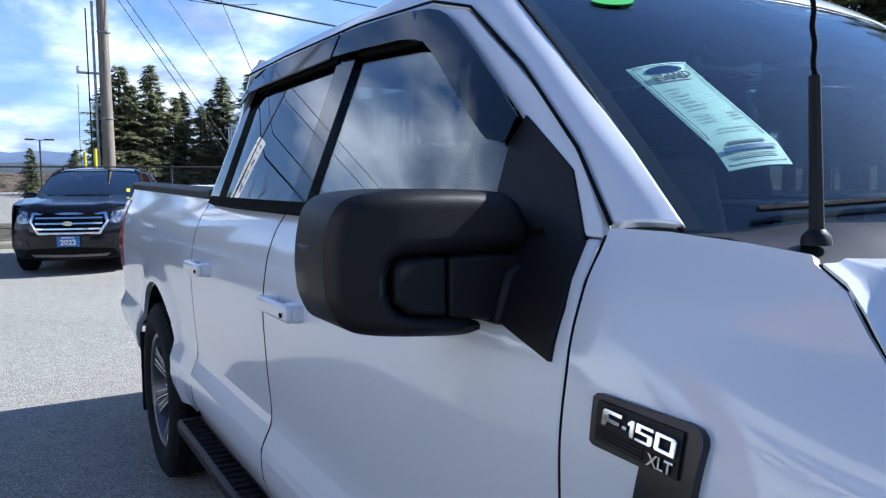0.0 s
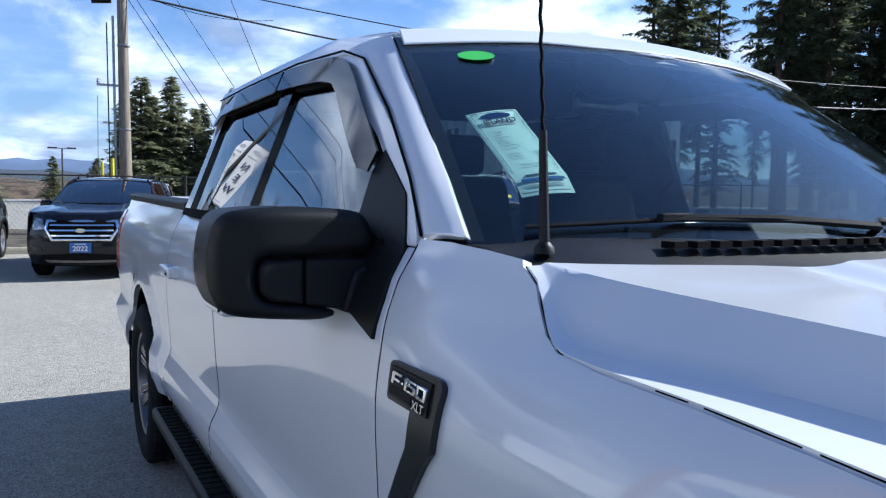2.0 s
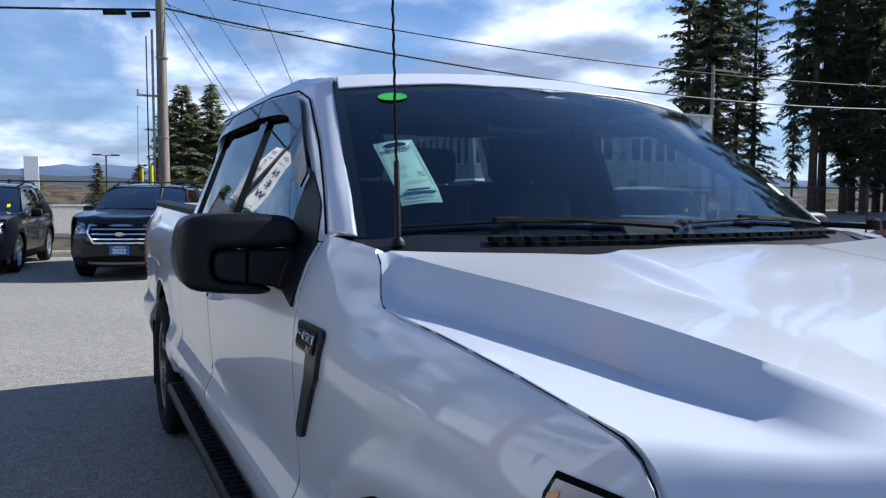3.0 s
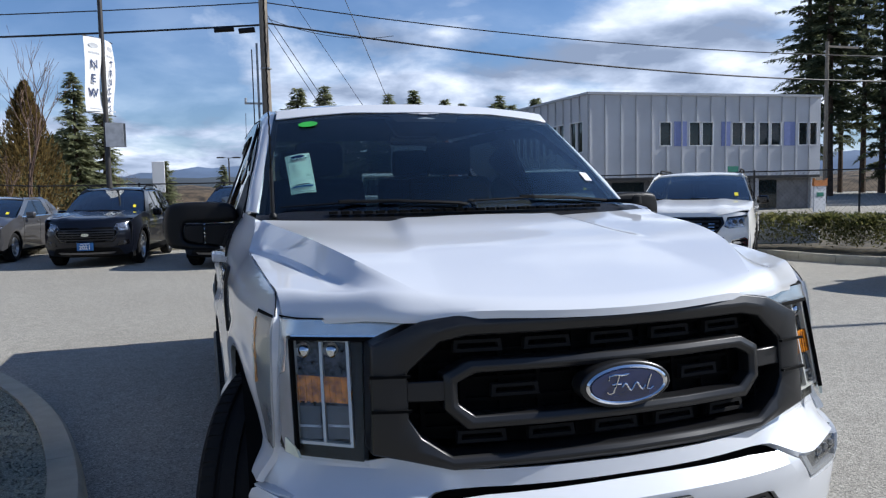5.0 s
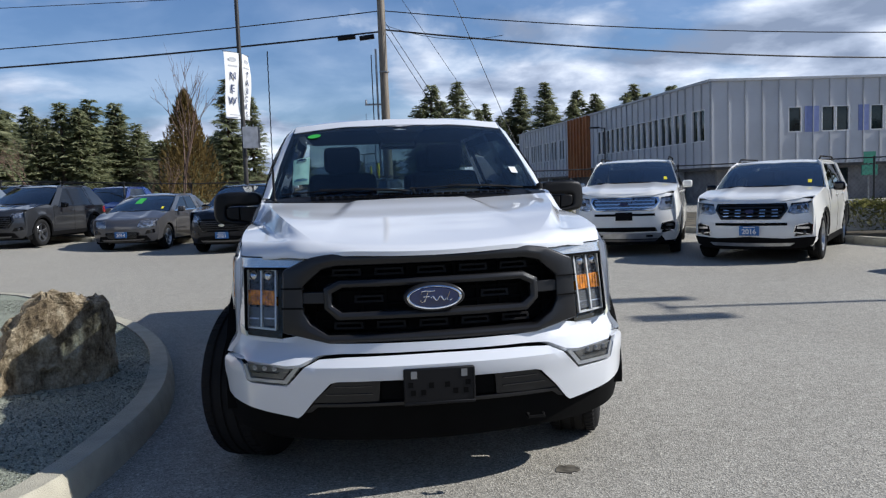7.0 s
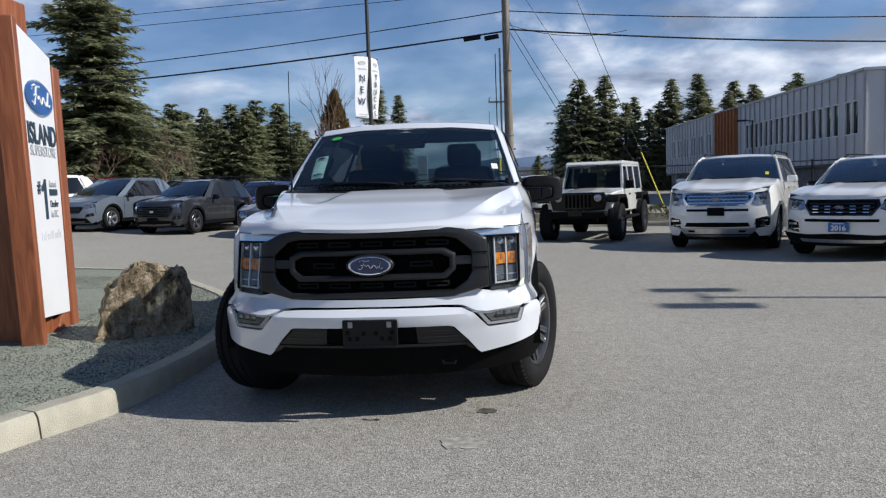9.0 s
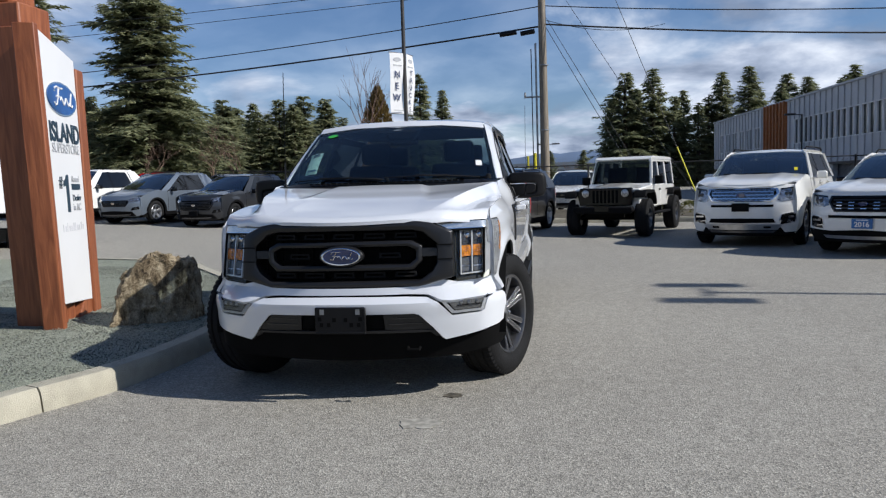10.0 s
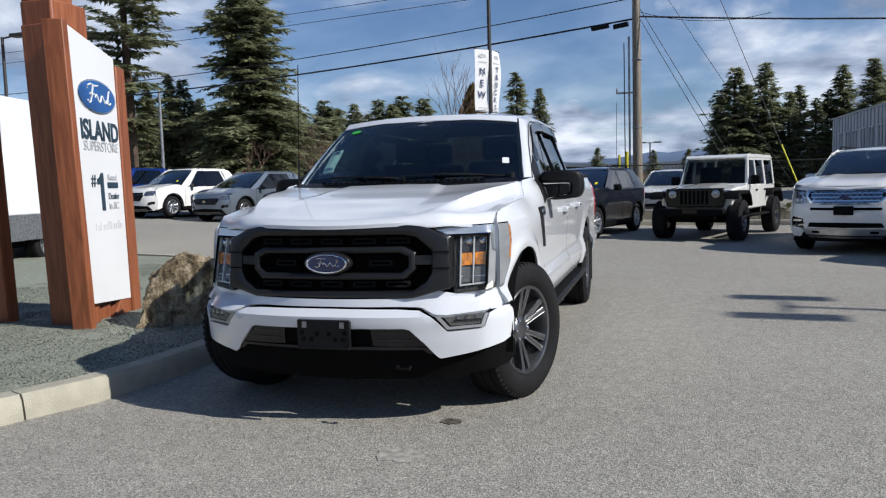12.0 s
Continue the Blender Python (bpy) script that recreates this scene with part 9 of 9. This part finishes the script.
# wood across the lot
for k in range(195):
    b = -50 + 42 * (k + rnd.random()) / 195
    x, y = at_bearing(b, rnd.uniform(84, 118))
    conifer(rnd.choice(("wood_a", "wood_b", "wood_c")), x, y, rnd.uniform(7.6, 10.8) * (1.0 if b < -16 else 0.8), rnd.uniform(0, 360), "dark conifer in the wood across the lot", rnd.uniform(1.25, 1.75))
conifer("fir_b", -10.2, 62, 10.6, 30, "dark green fir beside the rusty cypress", 1.3)
conifer("fir_a", -8.4, 63, 9.4, 80, "dark green fir beside the rusty cypress", 1.2)
conifer("fir_c", -4.6, 78, 4.8, 10, "small far conifer beyond the lot", 1.6)
conifer("fir_b", 1.0, 84, 4.6, 50, "small far conifer beyond the lot", 1.7)
conifer("fir_c", 4.6, 80, 4.4, 10, "far conifer beyond the lot", 1.7)


def cypress(x, y, h, r, seed):
    rnd = random.Random(seed)
    t = thing("cypress", "rusty brown-green conical cypress tree", "tree", pose(x, y, ground_h(x, y)))
    V, F = [], []
    for k in range(8500):
        u = rnd.random() ** 0.8
        a = rnd.uniform(0, 6.283)
        rr = r * (1 - u) ** 0.75 * (0.45 + 0.6 * rnd.random()) * (1 + 0.18 * math.sin(3 * a + 5 * u))
        c = Vector((math.cos(a) * rr, math.sin(a) * rr, 0.3 + u * h))
        w = rnd.uniform(0.10, 0.24)
        d = Vector((math.cos(a) * 0.4, math.sin(a) * 0.4, 1 + rnd.uniform(-0.8, 0.2)))
        s = Vector((rnd.uniform(-1, 1), rnd.uniform(-1, 1), rnd.uniform(-0.3, 0.3)))
        i = len(V)
        V += [c - s * w * 0.4, c + s * w * 0.4, c + d * w * 1.6]
        F.append((i, i + 1, i + 2))
    me = bpy.data.meshes.new("crown")
    me.from_pydata(V, [], F)
    finish("crown", me, M["brown"], t, smooth=0)
    part("trunk", tube_bm([(0, 0, -0.1), (0, 0, h * 0.7)], 0.16, 8, r_end=0.03), M["bark"], t)


cypress(-10.9, 48.5, 7.6, 2.4, 5)


def bare_tree(x, y, h, seed, label, spread=0.5, levels=5):
    rnd = random.Random(seed)
    t = thing("bare_tree", label, "tree", pose(x, y, ground_h(x, y)))
    bm = bmesh.new()

    def grow(p, d, L_, r, lev):
        q = p + d * L_
        mid = p.lerp(q, 0.5) + Vector((rnd.uniform(-1, 1), rnd.uniform(-1, 1), rnd.uniform(-1, 1))) * L_ * 0.06
        tube_bm([p, mid, q], r, 5 if lev < 3 else 3, bm, r_end=r * 0.65)
        if lev >= levels:
            return
        for _ in range(rnd.randint(2, 3) if lev else 4):
            e = (d + Vector((rnd.uniform(-1, 1), rnd.uniform(-1, 1), rnd.uniform(-0.2, 0.6))) * spread * 1.4).normalized()
            grow(p.lerp(q, rnd.uniform(0.6, 1.0)), e, L_ * rnd.uniform(0.55, 0.8), r * 0.6, lev + 1)
    grow(Vector((0, 0, -0.05)), Vector((0.03, 0, 1)), h * 0.34, h * (0.0085 if levels > 4 else 0.0065), 0)
    part("crown", bm, M["twig"], t)


bare_tree(-6.6, 26.5, 7.8, 3, "bare deciduous tree with thin twigs", 0.34, 4)
bare_tree(-17.0, 38.5, 5.2, 7, "bare yellowish shrub tree behind the parked row", 0.75)
bare_tree(-10.2, 40.0, 4.2, 9, "bare upright shrub tree", 0.25)
bare_tree(-20.5, 42.0, 5.0, 15, "bare deciduous tree beside the wood", 0.7)
bare_tree(-5.6, 44.0, 3.6, 12, "bare shrub across the lot", 0.6)
bare_tree(1.8, 40.0, 3.4, 22, "bare shrub behind the fence", 0.6)
bare_tree(-21.9, 45.0, 6.2, 41, "leafless brown tree beside the tall spruce", 0.55, 5)
bare_tree(-31.0, 44.0, 6.8, 43, "leafless brown tree between the pine and the spruce", 0.5, 5)
bare_tree(-24.0, 40.5, 4.6, 47, "leafless brown shrub at the foot of the spruce", 0.75, 5)
bare_tree(-13.0, 47.0, 4.6, 31, "bare shrub in front of the wood", 0.7)


def hedge(name, label, spots, seed, r=0.42, h=0.62):
    rnd = random.Random(seed)
    t = thing(name, label, "hedge", kind="stuff")
    V, F = [], []
    for x, y in spots:
        for k in range(420):
            a, e = rnd.uniform(0, 6.283), rnd.random() ** 0.6
            rr = r * math.cos(e * 1.4) * rnd.uniform(0.75, 1.1) * 1.15
            c = Vector((x + math.cos(a) * rr, y + math.sin(a) * rr, 0.14 + h * math.sin(e * 1.5) * rnd.uniform(0.85, 1.05)))
            d = Vector((math.cos(a), math.sin(a), rnd.uniform(0.0, 1.2))).normalized()
            s = Vector((-d.y, d.x, rnd.uniform(-0.5, 0.5)))
            w = rnd.uniform(0.05, 0.10)
            i = len(V)
            V += [c - s * w * 0.35, c + d * w * 0.6 - s * w * 0.1, c + d * w * 1.3, c + d * w * 0.6 + s * w * 0.45]
            F.append((i, i + 1, i + 2, i + 3))
    me = bpy.data.meshes.new("leaves")
    me.from_pydata(V, [], F)
    finish("leaves", me, M["hedge"], t, smooth=0)


sp_ = []
rr_ = random.Random(3)
for k in range(46):
    u = k / 45
    p = Vector((10.25, 11.4)).lerp(Vector((11.2, 7.6)), u * 1.6) if u < 0.6 else Vector((11.2, 7.6)).lerp(Vector((15.5, 5.4)), (u - 0.6) / 0.4)
    sp_.append((p.x + rr_.uniform(-0.15, 0.7), p.y + rr_.uniform(-0.2, 0.3)))
hedge("hedge", "low brown-green leafy hedge in the planted verge", sp_, 8)
hedge("shrub", "low green shrubs behind the off-road vehicle", [(5.3, 18.9), (5.9, 18.6), (6.6, 18.2), (4.7, 19.2)], 9, 0.35, 0.4)

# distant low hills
# bluish air haze is mixed into these two base colours
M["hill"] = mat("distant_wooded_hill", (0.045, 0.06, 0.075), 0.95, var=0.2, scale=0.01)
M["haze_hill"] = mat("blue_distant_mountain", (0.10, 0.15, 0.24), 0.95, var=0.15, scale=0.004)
M["scrub"] = mat("far_scrub", (0.12, 0.085, 0.05), 0.95, var=0.4, scale=0.6, bump=0.8, bscale=2)


def ridge_line(name, dist, h, seed, material, label, a0=-75, a1=80, lump=3.0):
    V, F = [], []
    n = 160
    for i in range(n + 1):
        a = radians(lerp(a0, a1, i / n))
        z = h * (0.55 + 0.45 * noise.noise(Vector((a * lump, seed, 0))) + 0.10 * noise.noise(Vector((a * lump * 7, seed, 3))))
        for k, (dd, zz) in enumerate(((0.0, -0.5), (0.05, z * 0.55), (0.12, z), (0.3, z * 0.7))):
            V.append((math.sin(a) * dist * (1 + dd), math.cos(a) * dist * (1 + dd), zz))
    for i in range(n):
        for k in range(3):
            F.append((i * 4 + k, (i + 1) * 4 + k, (i + 1) * 4 + k + 1, i * 4 + k + 1))
    tagged(mesh_ob(name, V, F, material), label, "hills", kind="structure")


ridge_line("backdrop_scrub", 120, 5.0, 4, M["scrub"], "brown scrub and bare wood edge across the lot", lump=14)
# added ridge round the back of the lot, outside the camera's view
ridge_line("backdrop_wood", 70, 13, 6, M["scrub"], "added brown ridge behind the camera, never in view", 84, 283, lump=18)
ridge_line("backdrop_hill", 900, 42, 2, M["hill"], "low wooded hill in the distance, its colour tinted with haze")
ridge_line("backdrop_mountain", 2600, 190, 9, M["haze_hill"], "mountains on the horizon with blue haze painted into their colour", lump=5)
